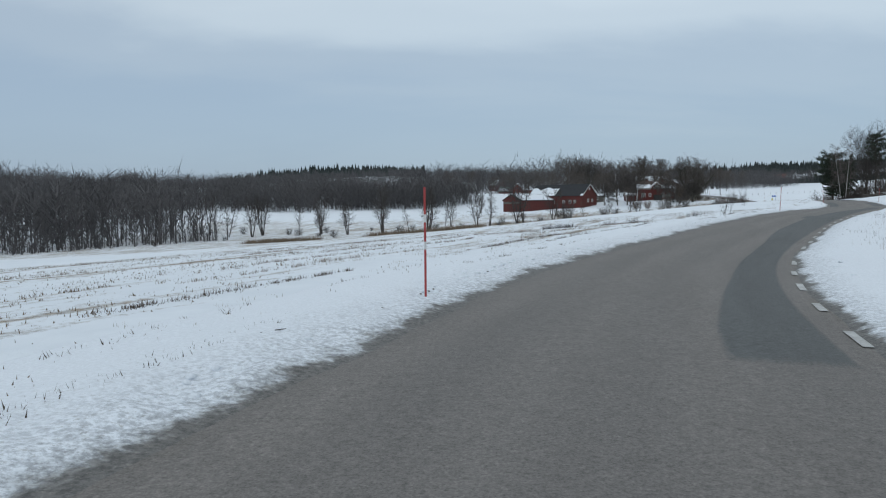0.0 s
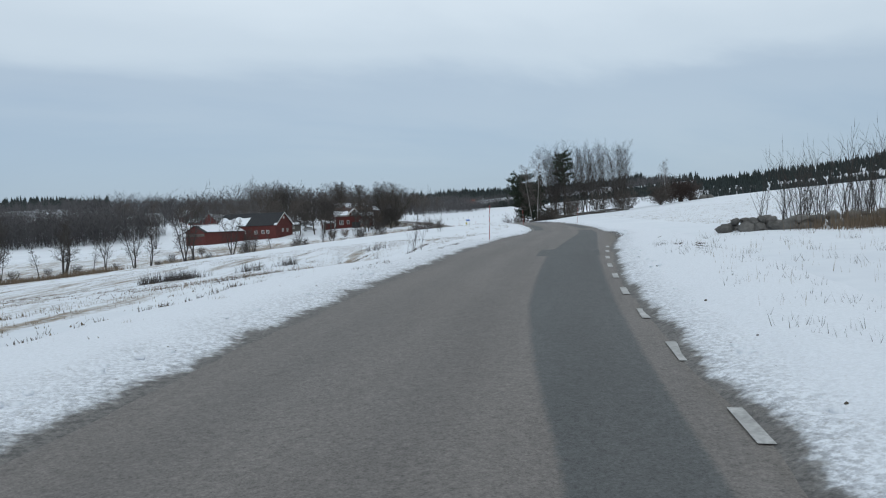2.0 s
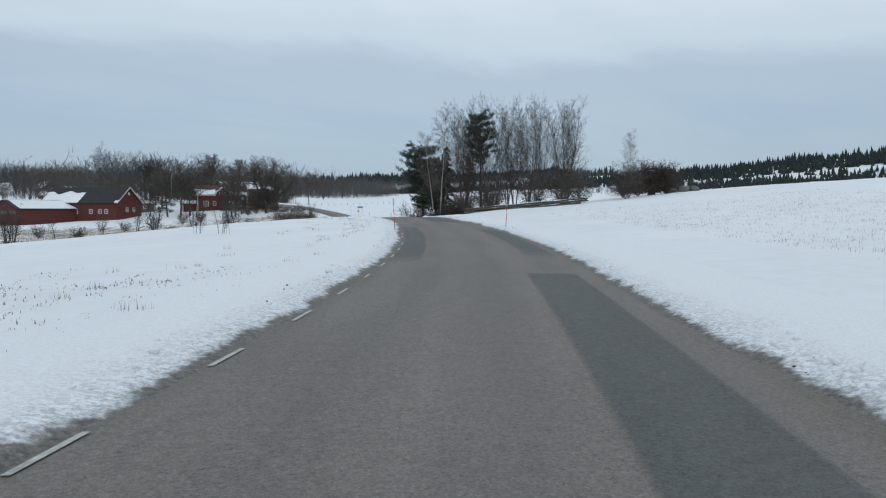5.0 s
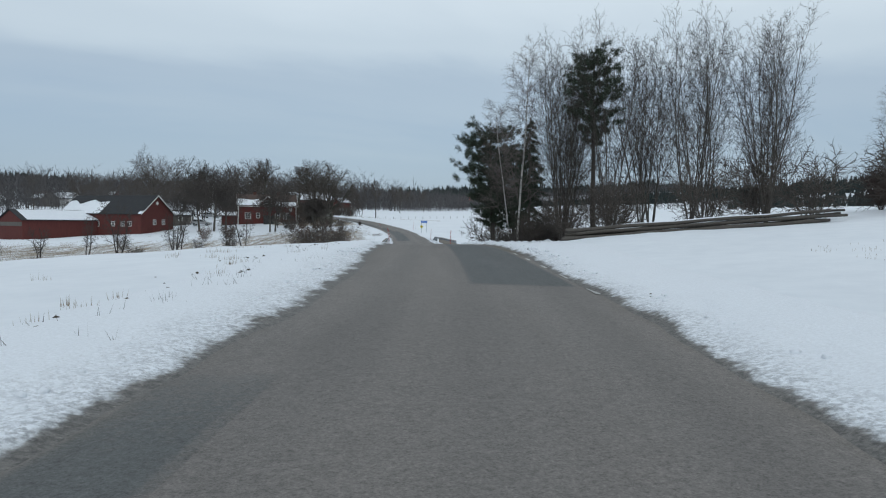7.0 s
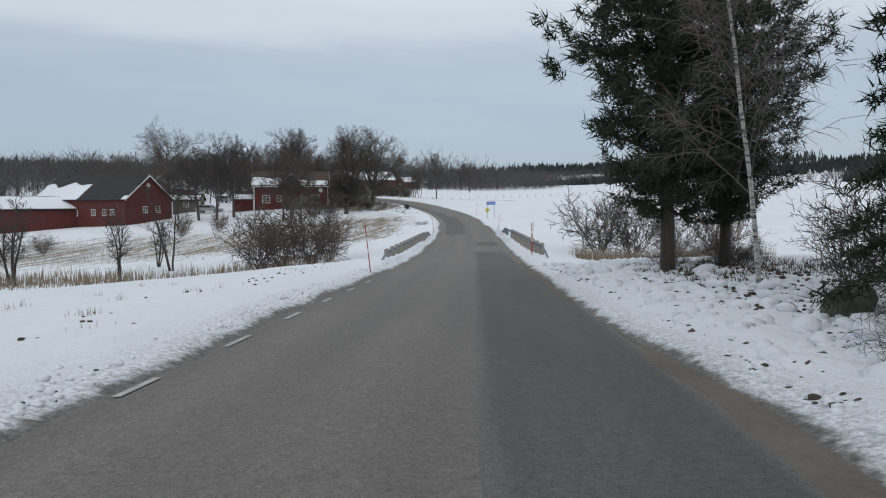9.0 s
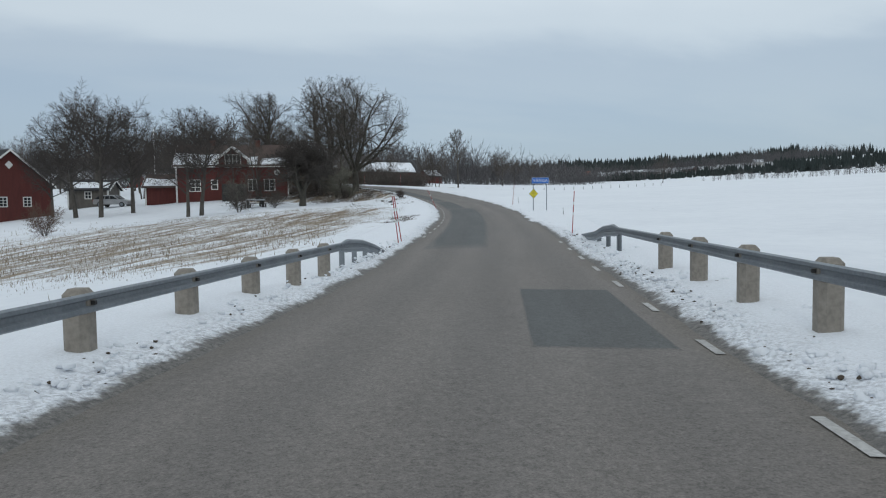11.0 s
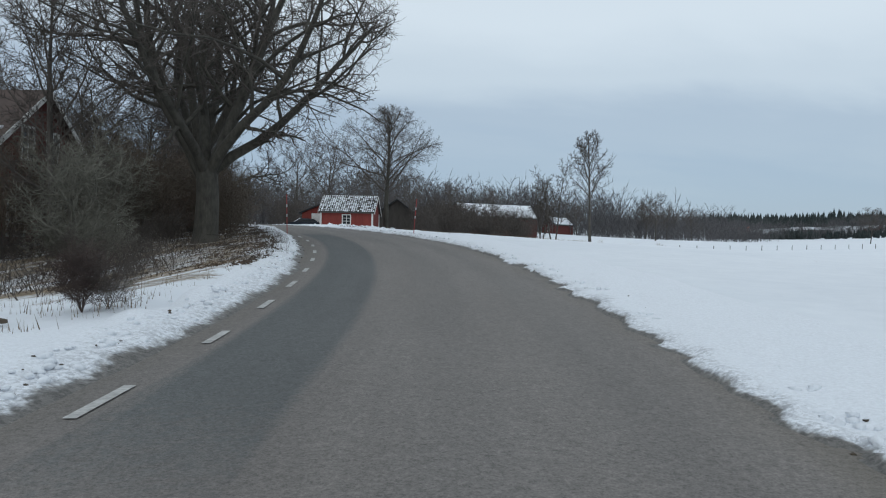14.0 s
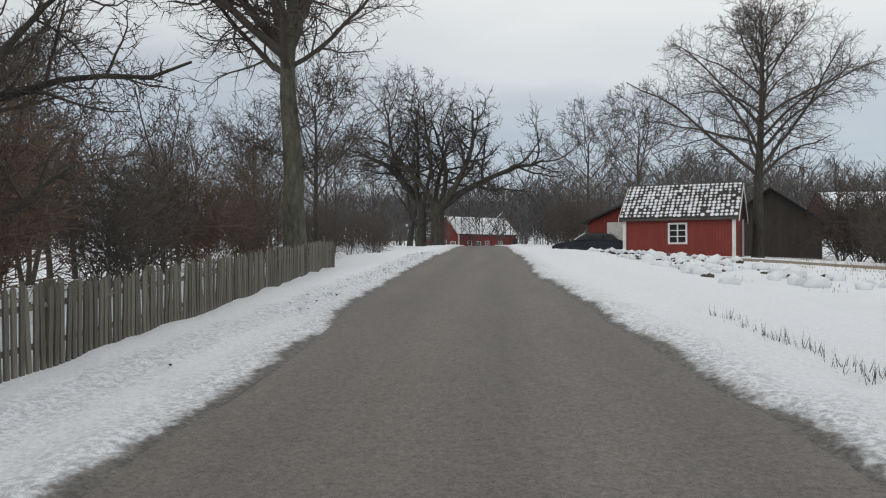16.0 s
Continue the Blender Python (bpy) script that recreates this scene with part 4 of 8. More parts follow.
# far woods: many slight trees joined, one mass to each stand
def wood_band(name, ax, ay, bx, by, width, count, low, high, kind, seed, label):
    g = np.random.default_rng(seed)
    u, w = g.random(count), (g.random(count) - 0.5) * width
    dx, dy = bx - ax, by - ay
    ln = math.hypot(dx, dy)
    x, y = ax + dx * u - dy / ln * w, ay + dy * u + dx / ln * w
    z = surface_height(x, y)[0] - 0.4
    h = (low + (high - low) * g.random(count) ** 1.4) * (0.92 + 0.20 * vnoise(x * 0.035, y * 0.035, seed) + 0.12 * vnoise(x * 0.11, y * 0.11, seed + 1))
    base = np.stack([x, y, z], -1)
    vs, fs, o = [], [], 0

    def tris(a, b, c):
        nonlocal o
        n = a.shape[0] * a.shape[1]
        vs.append(np.stack([a, b, c], 2).reshape(-1, 3))
        fs.append(o + np.arange(n * 3).reshape(n, 3))
        o += n * 3
    if kind == "bare":
        nb, nt = 14, 5
        k = np.linspace(0.06, 0.80, nb)[None, :] + 0.04 * g.standard_normal((count, nb))
        a = g.random((count, nb)) * 6.283
        reach = h[:, None] * (0.26 * np.sin(np.pi * np.clip(k * 0.85 + 0.15, 0, 1)) + 0.08) * (0.6 + 0.7 * g.random((count, nb)))
        st = base[:, None, :] + np.stack([0 * k, 0 * k, k * h[:, None]], -1)
        dirv = np.stack([np.cos(a), np.sin(a), 0.5 + 0.7 * g.random((count, nb))], -1)
        tip = st + dirv * reach[..., None]
        sidev = np.stack([-np.sin(a), np.cos(a), 0 * a], -1) * (0.007 * h[:, None, None] + 0.02)
        tris(st - sidev, st + sidev, tip)
        for q in range(nt):
            f0 = 0.25 + 0.75 * (q + g.random((count, nb, 1))) / nt
            t0 = st + (tip - st) * f0
            dv = dirv * 0.6 + g.standard_normal((count, nb, 3)) * 0.6 + np.array([0, 0, 0.35])
            t1 = t0 + dv * (h[:, None, None] * (0.05 + 0.06 * g.random((count, nb, 1))))
            wv = np.cross(dv, g.standard_normal((count, nb, 3)))
            wv = wv / (np.linalg.norm(wv, axis=-1, keepdims=True) + 1e-6) * (0.004 * h[:, None, None] + 0.018)
            tris(t0 - wv, t0 + wv, t1)
        for q in (0, 2.1, 4.2):
            off = np.array([math.cos(q), math.sin(q), 0]) * 0.10
            off2 = np.array([math.cos(q + 2.1), math.sin(q + 2.1), 0]) * 0.10
            tris(base[:, None, :] + off, base[:, None, :] + off2, base[:, None, :] + np.stack([0 * h, 0 * h, h], -1)[:, None, :])
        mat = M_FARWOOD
    else:
        tiers, sides = 6, 7
        for t in range(tiers):
            zt0, zt1 = h * (0.06 + 0.80 * t / tiers), h * (0.30 + 0.70 * (t + 1) / tiers)
            r = h * 0.23 * (1 - t / tiers) + 0.35
            q = (np.arange(sides) * 6.283 / sides)[None, :] + g.random((count, 1)) * 6.28
            rr = r[:, None] * (0.7 + 0.6 * g.random((count, sides)))
            low_ = base[:, None, :] + np.stack([np.cos(q) * rr, np.sin(q) * rr, zt0[:, None] - 0.15 * rr + 0 * q], -1)
            nxt = np.roll(low_, -1, axis=1)
            tris(low_, nxt, np.broadcast_to((base + np.stack([0 * h, 0 * h, zt1], -1))[:, None, :], low_.shape))
        mat = M_FARSPRUCE
    v, f = np.concatenate(vs), np.concatenate(fs)
    me = bpy.data.meshes.new(name)
    me.vertices.add(len(v)); me.vertices.foreach_set("co", v.astype(np.float32).ravel())
    me.loops.add(f.size); me.loops.foreach_set("vertex_index", f.ravel().astype(np.int32))
    me.polygons.add(len(f)); me.polygons.foreach_set("loop_start", np.arange(0, f.size, 3, dtype=np.int32))
    me.materials.append(mat)
    me.update(calc_edges=True)
    tagged(new(name, me), label, "woodland", kind="stuff")


BARE, DARK = "leafless grey-brown wood on snowy ground", "dark spruce forest on the ridge"
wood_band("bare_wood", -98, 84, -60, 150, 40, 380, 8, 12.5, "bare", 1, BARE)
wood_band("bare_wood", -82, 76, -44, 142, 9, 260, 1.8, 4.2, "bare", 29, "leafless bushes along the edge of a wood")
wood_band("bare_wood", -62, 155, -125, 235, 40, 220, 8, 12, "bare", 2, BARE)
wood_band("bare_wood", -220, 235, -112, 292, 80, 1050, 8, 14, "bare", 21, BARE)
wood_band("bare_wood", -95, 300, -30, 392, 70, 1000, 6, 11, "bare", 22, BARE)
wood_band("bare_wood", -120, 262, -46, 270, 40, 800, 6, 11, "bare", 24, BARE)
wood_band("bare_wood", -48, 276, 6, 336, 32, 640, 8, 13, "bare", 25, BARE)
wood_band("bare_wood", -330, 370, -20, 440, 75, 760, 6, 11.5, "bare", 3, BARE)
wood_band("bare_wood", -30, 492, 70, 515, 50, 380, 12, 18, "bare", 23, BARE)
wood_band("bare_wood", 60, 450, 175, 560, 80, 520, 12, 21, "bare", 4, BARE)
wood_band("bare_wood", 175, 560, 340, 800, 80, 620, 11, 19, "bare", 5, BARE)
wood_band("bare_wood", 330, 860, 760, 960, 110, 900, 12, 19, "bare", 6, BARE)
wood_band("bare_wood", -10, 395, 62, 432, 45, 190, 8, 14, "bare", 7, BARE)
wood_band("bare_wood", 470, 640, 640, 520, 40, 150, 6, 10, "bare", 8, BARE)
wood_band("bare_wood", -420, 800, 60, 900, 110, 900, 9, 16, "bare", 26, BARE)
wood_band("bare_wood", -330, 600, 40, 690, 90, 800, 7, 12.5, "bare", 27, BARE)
wood_band("spruce_wood", -480, 900, -40, 1045, 150, 1500, 9, 18, "spruce", 11, DARK)
wood_band("spruce_wood", 330, 1150, 900, 1130, 190, 1700, 9, 18, "spruce", 12, DARK)
wood_band("spruce_wood", 380, 910, 580, 800, 70, 620, 5, 10, "spruce", 16, DARK)
wood_band("spruce_wood", 560, 810, 830, 540, 150, 1400, 6, 13, "spruce", 13, DARK)
wood_band("spruce_wood", 520, 600, 720, 400, 130, 800, 6, 11, "spruce", 17, DARK)
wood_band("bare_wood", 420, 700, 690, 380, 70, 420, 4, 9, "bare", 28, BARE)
wood_band("spruce_wood", 830, 540, 1050, 250, 170, 1200, 9, 16, "spruce", 14, DARK)
wood_band("spruce_wood", 790, 1105, 830, 1140, 45, 60, 18, 26, "spruce", 15, DARK)

# the copse by the road
T_FRINGE = [bare_tree_meshes(180 + k, 2.4, 0.03, habit(SHRUB, kids=(6, 5, 3), least=0.02), stems=8, lean=0.5, bark=M_TWIGDARK, twig=M_TWIGDARK) for k in range(2)]
T_ALDER = [bare_tree_meshes(20 + k, 12.2, 0.062, habit(ALDER, seg=(9, 6, 3, 1, 1), wob=(0.095, 0.20, 0.24, 0.26, 0.3), trop=(0.04, 0.13, 0.08, 0.03, 0.0), kids=(14, 6, 4, 3), start=(0.22, 0.15, 0.15, 0.1), ang=(38, 36, 40, 42), ratio=(0.36, 0.46, 0.55, 0.7), fall=(0.40, 0.3, 0.2, 0.1), thin=(0.44, 0.5, 0.6, 0.8), least=0.0085), stems=6, lean=0.17, twig=M_TWIGDARK) for k in range(3)]
T_ALDER_ONE = [bare_tree_meshes(30 + k, 8.4, 0.11, habit(ALDER, kids=(13, 6, 4, 3), least=0.018), stems=1 + k % 3, lean=0.14) for k in range(4)]
T_STREAM = [bare_tree_meshes(36 + k, 7.8, 0.125, habit(ALDER, wob=(0.16, 0.22, 0.26, 0.28, 0.3), kids=(14, 5, 3, 3), start=(0.26, 0.15, 0.15, 0.1), ang=(50, 46, 46, 44), ratio=(0.27, 0.52, 0.58, 0.7), least=0.019), stems=(2, 4, 3, 3, 1)[k], lean=0.11, bark=M_TWIGDARK, twig=M_TWIGDARK) for k in range(5)]
T_BIRCH = [bare_tree_meshes(40 + k, 13.0, 0.09, BIRCH, bark=M_BIRCH, twig=M_BIRCHTWIG) for k in range(2)]
T_SHRUB = [bare_tree_meshes(50 + k, 2.6, 0.018, SHRUB, stems=12, lean=0.5, twig=M_TWIG) for k in range(3)]
T_SHRUBRED = [bare_tree_meshes(60 + k, 3.2, 0.020, habit(SHRUB, kids=(10, 7, 6)), stems=14, lean=0.5, twig=M_TWIGRED) for k in range(2)]
FAR_SHRUB = habit(SHRUB, kids=(7, 5, 4), least=0.016)
T_BUSHFAR = [bare_tree_meshes(160 + k, 3.0, 0.026, FAR_SHRUB, stems=11, lean=0.5, twig=M_TWIG) for k in range(2)]
T_BUSHFARRED = [bare_tree_meshes(164 + k, 3.2, 0.026, FAR_SHRUB, stems=13, lean=0.5, twig=M_TWIGRED) for k in range(2)]
T_HEAP = [bare_tree_meshes(176 + k, 2.6, 0.020, habit(SHRUB, kids=(8, 6, 5), wob=(0.3, 0.4, 0.4, 0.4), trop=(-0.05, -0.02, 0.0, 0.0)), stems=16, lean=1.3, bark=M_TWIGDARK, twig=M_TWIGDARK) for k in range(2)]
T_BUSHDARK = [bare_tree_meshes(168 + k, 3.2, 0.026, habit(FAR_SHRUB, kids=(9, 6, 5), least=0.014), stems=15, lean=0.42, bark=M_TWIGRUST, twig=M_TWIGRUST) for k in range(2)]
T_ROD = [bare_tree_meshes(66 + k, 2.6, 0.021, habit(SHRUB, seg=(5, 2, 1), kids=(6, 3), wob=(0.09, 0.14, 0.2), ang=(22, 28), sides=(4, 3, 3)), lean=0.12, bark=M_TWIGDARK, twig=M_TWIGDARK) for k in range(3)]

def shoots(x, y, label, group, turn, size, stems):
    """A clump of thin shoots, each a stem with its twigs."""
    t = thing("sapling", Matrix.LocRotScale((x, y, ground_z(x, y)), Euler((0, 0, turn)), (size, size, size)), label, "bush", group)
    for i in range(stems):
        a, k = 2.4 * i, 0.72 + 0.28 * math.cos(i * 3.7 + turn)
        st = share("stem", T_ROD[i % 3][0], t, Matrix.LocRotScale((0.10 * i * math.cos(a), 0.10 * i * math.sin(a), 0), Euler((0.16 * math.sin(a + turn), 0.16 * math.cos(a), a)), (k, k, k)))
        share("twig_spray", T_ROD[i % 3][1], st)


ALD = "bare many-stemmed alder in a snowy copse"
for k, (x, y, s) in enumerate(((72.6, 131.0, 0.92), (75.5, 135.0, 0.95), (73.2, 126.5, 0.90), (76.8, 128.5, 0.92), (75.0, 121.8, 0.84), (78.6, 125.0, 0.86), (77.4, 119.0, 0.78),
                               (79.8, 121.5, 0.80), (79.8, 131.5, 0.9), (71.8, 129.6, 0.84))):
    plant("alder_tree", T_ALDER[k % 3], x, y, ALD, "tree", "trees of the roadside copse", k * 1.3, s)
plant("birch_tree", T_BIRCH[0], 70.3, 132.6, "tall leafless silver birch at the copse's edge", "tree", "", 0.4, 0.90)
plant("birch_tree", T_BIRCH[1], 74.3, 141.6, "leafless birch with white, black-flecked trunk", "tree", "", 2.0, 0.80)
P_TALL = pine_meshes(71, 12.4, 0.20, 0.52, 2.2, 58)
P_NEAR = pine_meshes(72, 9.6, 0.22, 0.17, 2.9, 118)
plant("pine_tree", P_TALL, 72.9, 127.8, "tall pine with a bare trunk and dark crown", "tree", "", 0.0, 0.89)
plant("pine_tree", P_NEAR, 75.2, 146.4, "broad dark green pine with boughs to the ground", "tree", "", 1.0)
plant("pine_tree", P_NEAR, 77.4, 147.0, "broad dark pine behind the birch", "tree", "", 2.7, 0.82)
plant("spruce_tree", spruce_meshes(74, 8.8, 0.13, 1.5, 64), 73.2, 136.4, "young spruce with open drooping boughs beside the road", "tree", "", 0.0)
for k, (x, y, s) in enumerate(((71.5, 128.5, 0.9), (72.2, 124.5, 1.0), (73.6, 133.0, 0.8), (74.0, 119.5, 1.0), (76.5, 115.5, 1.0), (78.8, 121.0, 1.2), (76.3, 131.5, 1.2), (81.8, 114.5, 1.1),
                               (75.0, 140.0, 0.5), (77.3, 141.0, 0.8), (70.8, 131.6, 0.7), (72.4, 134.6, 0.62), (73.4, 135.8, 0.7), (71.9, 132.4, 0.62), (73.0, 133.4, 0.7), (74.6, 134.6, 0.75), (71.4, 133.6, 0.5), (74.4, 136.8, 0.6), (72.2, 131.2, 0.6), (70.2, 133.8, 0.42), (69.8, 131.6, 0.45), (76.2, 147.6, 0.35), (77.0, 146.2, 0.4), (78.4, 147.8, 0.45))):
    plant("undergrowth_bush", T_HEAP[k % 2] if k > 10 else T_BUSHFAR[k % 2], x, y, "leafless brown brushwood under the alders", "bush", "brush of the roadside copse", k * 0.9, s)

# along the stream
STREAM = "trees along the stream"
SLIM = "slim leafless alder by the stream"
for k, (x, y, s) in enumerate(((-44, 150, 1.0), (-40, 152, 0.9), (-37, 158, 1.1), (-32, 154, 1.0), (-23, 147, 1.15), (-15, 160, 0.9), (-12, 151, 1.2), (-3.7, 148, 1.2), (-1, 165, 0.9), (2.5, 175, 1.1),
                               (14, 151, 1.15), (16, 151.6, 1.1), (25, 168, 0.7), (33, 173, 0.75), (38, 176, 0.9), (42, 176, 0.8), (46.8, 177.7, 1.0), (49.6, 177, 1.05), (53.7, 177.7, 1.3), (55.5, 179.5, 1.1),
                               (60.7, 184, 1.0), (11, 239, 0.8), (58, 190, 0.8), (-60, 158, 1.1), (-52, 150, 1.0), (-48, 160, 1.0), (-28, 158, 1.0), (-19, 152, 1.1), (-8, 156, 1.0), (6, 156, 1.0), (10, 153, 0.9), (21, 160, 1.0), (29, 165, 0.9))):
    plant("alder_tree", T_STREAM[(k * 3) % 5], x + 1.8 * math.sin(k * 2.7), y + 1.5 * math.cos(k * 1.9), SLIM, "tree", STREAM, k * 1.7, s * (1.12 if x < 34 else 0.82) * (0.85 + 0.22 * math.sin(k * 1.3)))
for k, (x, y, s, red) in enumerate(((65.6, 178.2, 1.25, 0), (68.8, 177.4, 1.35, 0), (67.0, 180.4, 1.2, 1), (70.2, 179.6, 0.9, 1), (89.2, 177.0, 1.45, 0), (91.0, 175.4, 1.3, 0), (93.6, 174.4, 1.1, 0), (96, 172.5, 1.0, 1),
                                    (85.0, 118.6, 0.75, 2), (86.4, 117.8, 0.95, 2), (87.8, 117.2, 1.0, 2), (89.2, 116.6, 0.95, 2),
                                    (45, 215, 0.7, 0), (30, 200, 0.7, 0), (20, 195, 0.6, 0), (58, 229, 0.8, 1), (62.5, 232, 0.7, 1))):
    plant("leafless_bush", (T_BUSHFARRED if red == 1 else T_BUSHDARK if red else T_BUSHFAR)[k % 2], x, y, "leafless reddish bush on the snow" if red else "leafless grey-brown bush on the snow", "bush", "bushes in the fields", k * 1.1, s)
for k, (x, y, s) in enumerate(((19.4, 53.5, 0.74), (38.6, 98.0, 0.9), (37.6, 99.4, 0.7), (12.6, 47.5, 0.25), (16.9, 51.1, 0.22), (14.0, 46.0, 0.2))):
    shoots(x, y, "clump of thin bare shoots in the verge", "saplings beside the road", k * 2.1, s, 6)
for k in range(26):
    u = (k + 0.5 * math.sin(k * 5.1)) / 26
    plant("ditch_bush", T_FRINGE[k % 2], -46 + 100 * u + 1.5 * math.sin(k * 2.9), 118 + 44 * abs(math.sin(k * 1.37)) + 14 * u, "low dark brush along the ditch", "bush", "brush along the ditch", k * 1.1, 0.55 + 0.2 * math.sin(k * 2.2))
# shoots behind the stone wall
for k in range(150):
    u = 0.10 + 0.9 * (k + 0.8 * math.sin(k * 7.3)) / 149
    shoots(28.2 + 16.0 * u + 1.5 * math.sin(k * 2.3), 42.6 - 16.0 * u + 1.5 * math.cos(k * 1.7), "tall bare shoots behind the stone wall", "shoots along the stone wall", k * 1.3,
          0.98 + 0.16 * smooth(u, 0.3, 0.6) + 0.24 * math.sin(k * 3.1), 4)
plant("birch_tree", T_BIRCH[0], 85.8, 118.4, "thin young birch above the bushes", "tree", "", 1.0, 0.50)

def forked_oak(seed, fork, radius, leaders, length, c, twig=None, limbs=()):
    """A thick, flared trunk that divides into several leaders. limbs: (bearing, rise, length, thickness) in degrees and metres, in place of chance."""
    rng, bufs = random.Random(seed), (([], []), ([], []))
    pts = [Vector((0, 0, -0.3)), Vector((0.02, 0.0, 0.25)), Vector((0.05, 0.04, fork * 0.55)), Vector((0.0, 0.05, fork + 0.25))]
    add_tube(bufs[0], pts[:2], radius * 1.35, radius * 1.05, 12)
    add_tube(bufs[0], pts[1:], radius * 1.05, radius * 0.86, 12)
    for k in range(len(limbs) or leaders):
        if limbs:
            bearing, rise, long_, thick = limbs[k]
            a, out = radians(bearing), 1 / math.tan(radians(rise))
        else:
            a = 6.283 * k / leaders + rng.uniform(-0.4, 0.4)
            out, long_, thick = (rng.uniform(0.30, 0.78) if k else 0.12), length * rng.uniform(0.85, 1.05), radius * rng.uniform(0.46, 0.62)
        d = Vector((math.cos(a) * out, math.sin(a) * out, 1)).normalized()
        foot = pts[-1] + Vector((math.cos(a), math.sin(a), 0)) * radius * 0.35 - Vector((0, 0, rng.uniform(0.3, 0.7)))
        grow(rng, bufs, foot, d, long_, thick, 0, c)
    return (mesh_from("trunk", *bufs[0], M_OAKBARK, True), mesh_from("crown", *bufs[1], twig or M_TWIG))


# round the house
T_ASH = [bare_tree_meshes(80 + k, 7.6, 0.26, habit(ASH, kids=(19, 9, 8, 5), least=0.013, hull=(6.2, 4.6, 4.6)), twig=M_TWIGDARK) for k in range(2)]
T_ASHWIDE = bare_tree_meshes(84, 8.6, 0.40, habit(ASH, ratio=(0.85, 0.46, 0.54, 0.62), least=0.018), twig=M_TWIG)
T_ASHFAR = [bare_tree_meshes(86 + k, 7.8, 0.22, habit(ASH, kids=(15, 8, 6, 4), least=0.017, ang=(50, 44, 44, 44), hull=(6.6, 3.9 + 0.5 * k, 4.4)), twig=M_TWIG) for k in range(3)]
T_APPLE = [bare_tree_meshes(90 + k, 2.6, 0.20, APPLE, bark=M_OAKBARK, twig=(M_TWIGDARK, M_TWIGMOSS)[k]) for k in range(2)]
T_WIDEAPPLE = forked_oak(161, 0.9, 0.22, 6, 3.0, habit(APPLE, seg=(6, 5, 4, 2, 1), kids=(12, 9, 7, 5), wob=(0.22, 0.36, 0.4, 0.4, 0.4), ratio=(0.62, 0.52, 0.55, 0.6), woody=2, least=0.010, hull=(2.5, 2.8, 1.9)), M_TWIGDARK)
GARDEN = "bare trees of the garden"
for k, (x, y, s) in enumerate(((61.8, 255.0, 1.15), (64.5, 257.5, 1.05), (59.0, 257.0, 1.1), (71.5, 242.2, 0.80), (72.6, 242.5, 0.90), (80.5, 283.0, 0.82), (74.0, 288.0, 0.8), (55.5, 262.0, 0.8))):
    plant("ash_tree", T_ASH[k % 2], x, y, "tall leafless tree in the garden", "tree", GARDEN, k * 1.9, s)
plant("lime_tree", T_ASHWIDE, 50.7, 309.5, "great round-crowned leafless tree behind the barn", "tree", "", 0.5, 1.42)
for k, (x, y, s) in enumerate(((81.8, 248.6, 1.5), (87.0, 258.4, 0.95), (77.6, 255.0, 0.9), (75.2, 255.0, 0.8))):
    plant("apple_tree", T_WIDEAPPLE if k == 0 else T_APPLE[k % 2], x, y, "gnarled bare apple tree grey with lichen" if k % 2 else "wide dark bare apple tree in the garden", "tree", GARDEN, k * 2.6, s)
T_OAK = [bare_tree_meshes(100 + k, 6.9, 0.46, habit(OAK, hull=(7.0, 5.4, 5.4)), bark=M_OAKBARK, twig=M_TWIG) for k in range(3)]
T_LICHEN = bare_tree_meshes(150, 3.0, 0.026, SHRUB, stems=12, lean=0.5, bark=M_TWIGMOSS, twig=M_TWIGMOSS)
OAKS = "great oaks by the road"
def limbed_tree(seed, height, radius, limbs, c, bark=None, twig=None, sway=0.05):
    """One trunk to the top with limbs set out on it: (height, bearing, rise, length, thickness)."""
    rng, bufs = random.Random(seed), (([], []), ([], []))
    pts, p, d = [Vector((0, 0, -0.3))], Vector((0, 0, -0.3)), Vector((0, 0, 1))
    for _ in range(12):
        d = (d + unit_random(rng) * sway + Vector((0, 0, 0.08))).normalized()
        p = p + d * (height + 0.3) / 12
        pts.append(p)
    add_tube(bufs[0], [pts[0], pts[0].lerp(pts[1], 0.6)], radius * 1.3, radius, 10)
    add_tube(bufs[0], pts, radius, radius * 0.14, 10)
    for h, bearing, rise, long_, thick in limbs:
        u = min((h + 0.3) / (height + 0.3), 0.98) * 12
        a, e = radians(bearing), radians(rise)
        way = Vector((math.cos(a) * math.cos(e), math.sin(a) * math.cos(e), math.sin(e)))
        foot = pts[int(u)].lerp(pts[int(u) + 1], u - int(u))
        if "hull" in c:
            long_ = hull_room(c["hull"], foot, way) * rng.uniform(0.86, 1.04)
        if long_ > 0.2:
            grow(rng, bufs, foot, way, long_, thick, 1, c)
    return (mesh_from("trunk", *bufs[0], bark or M_BARK, True), mesh_from("crown", *bufs[1], twig or M_TWIG))


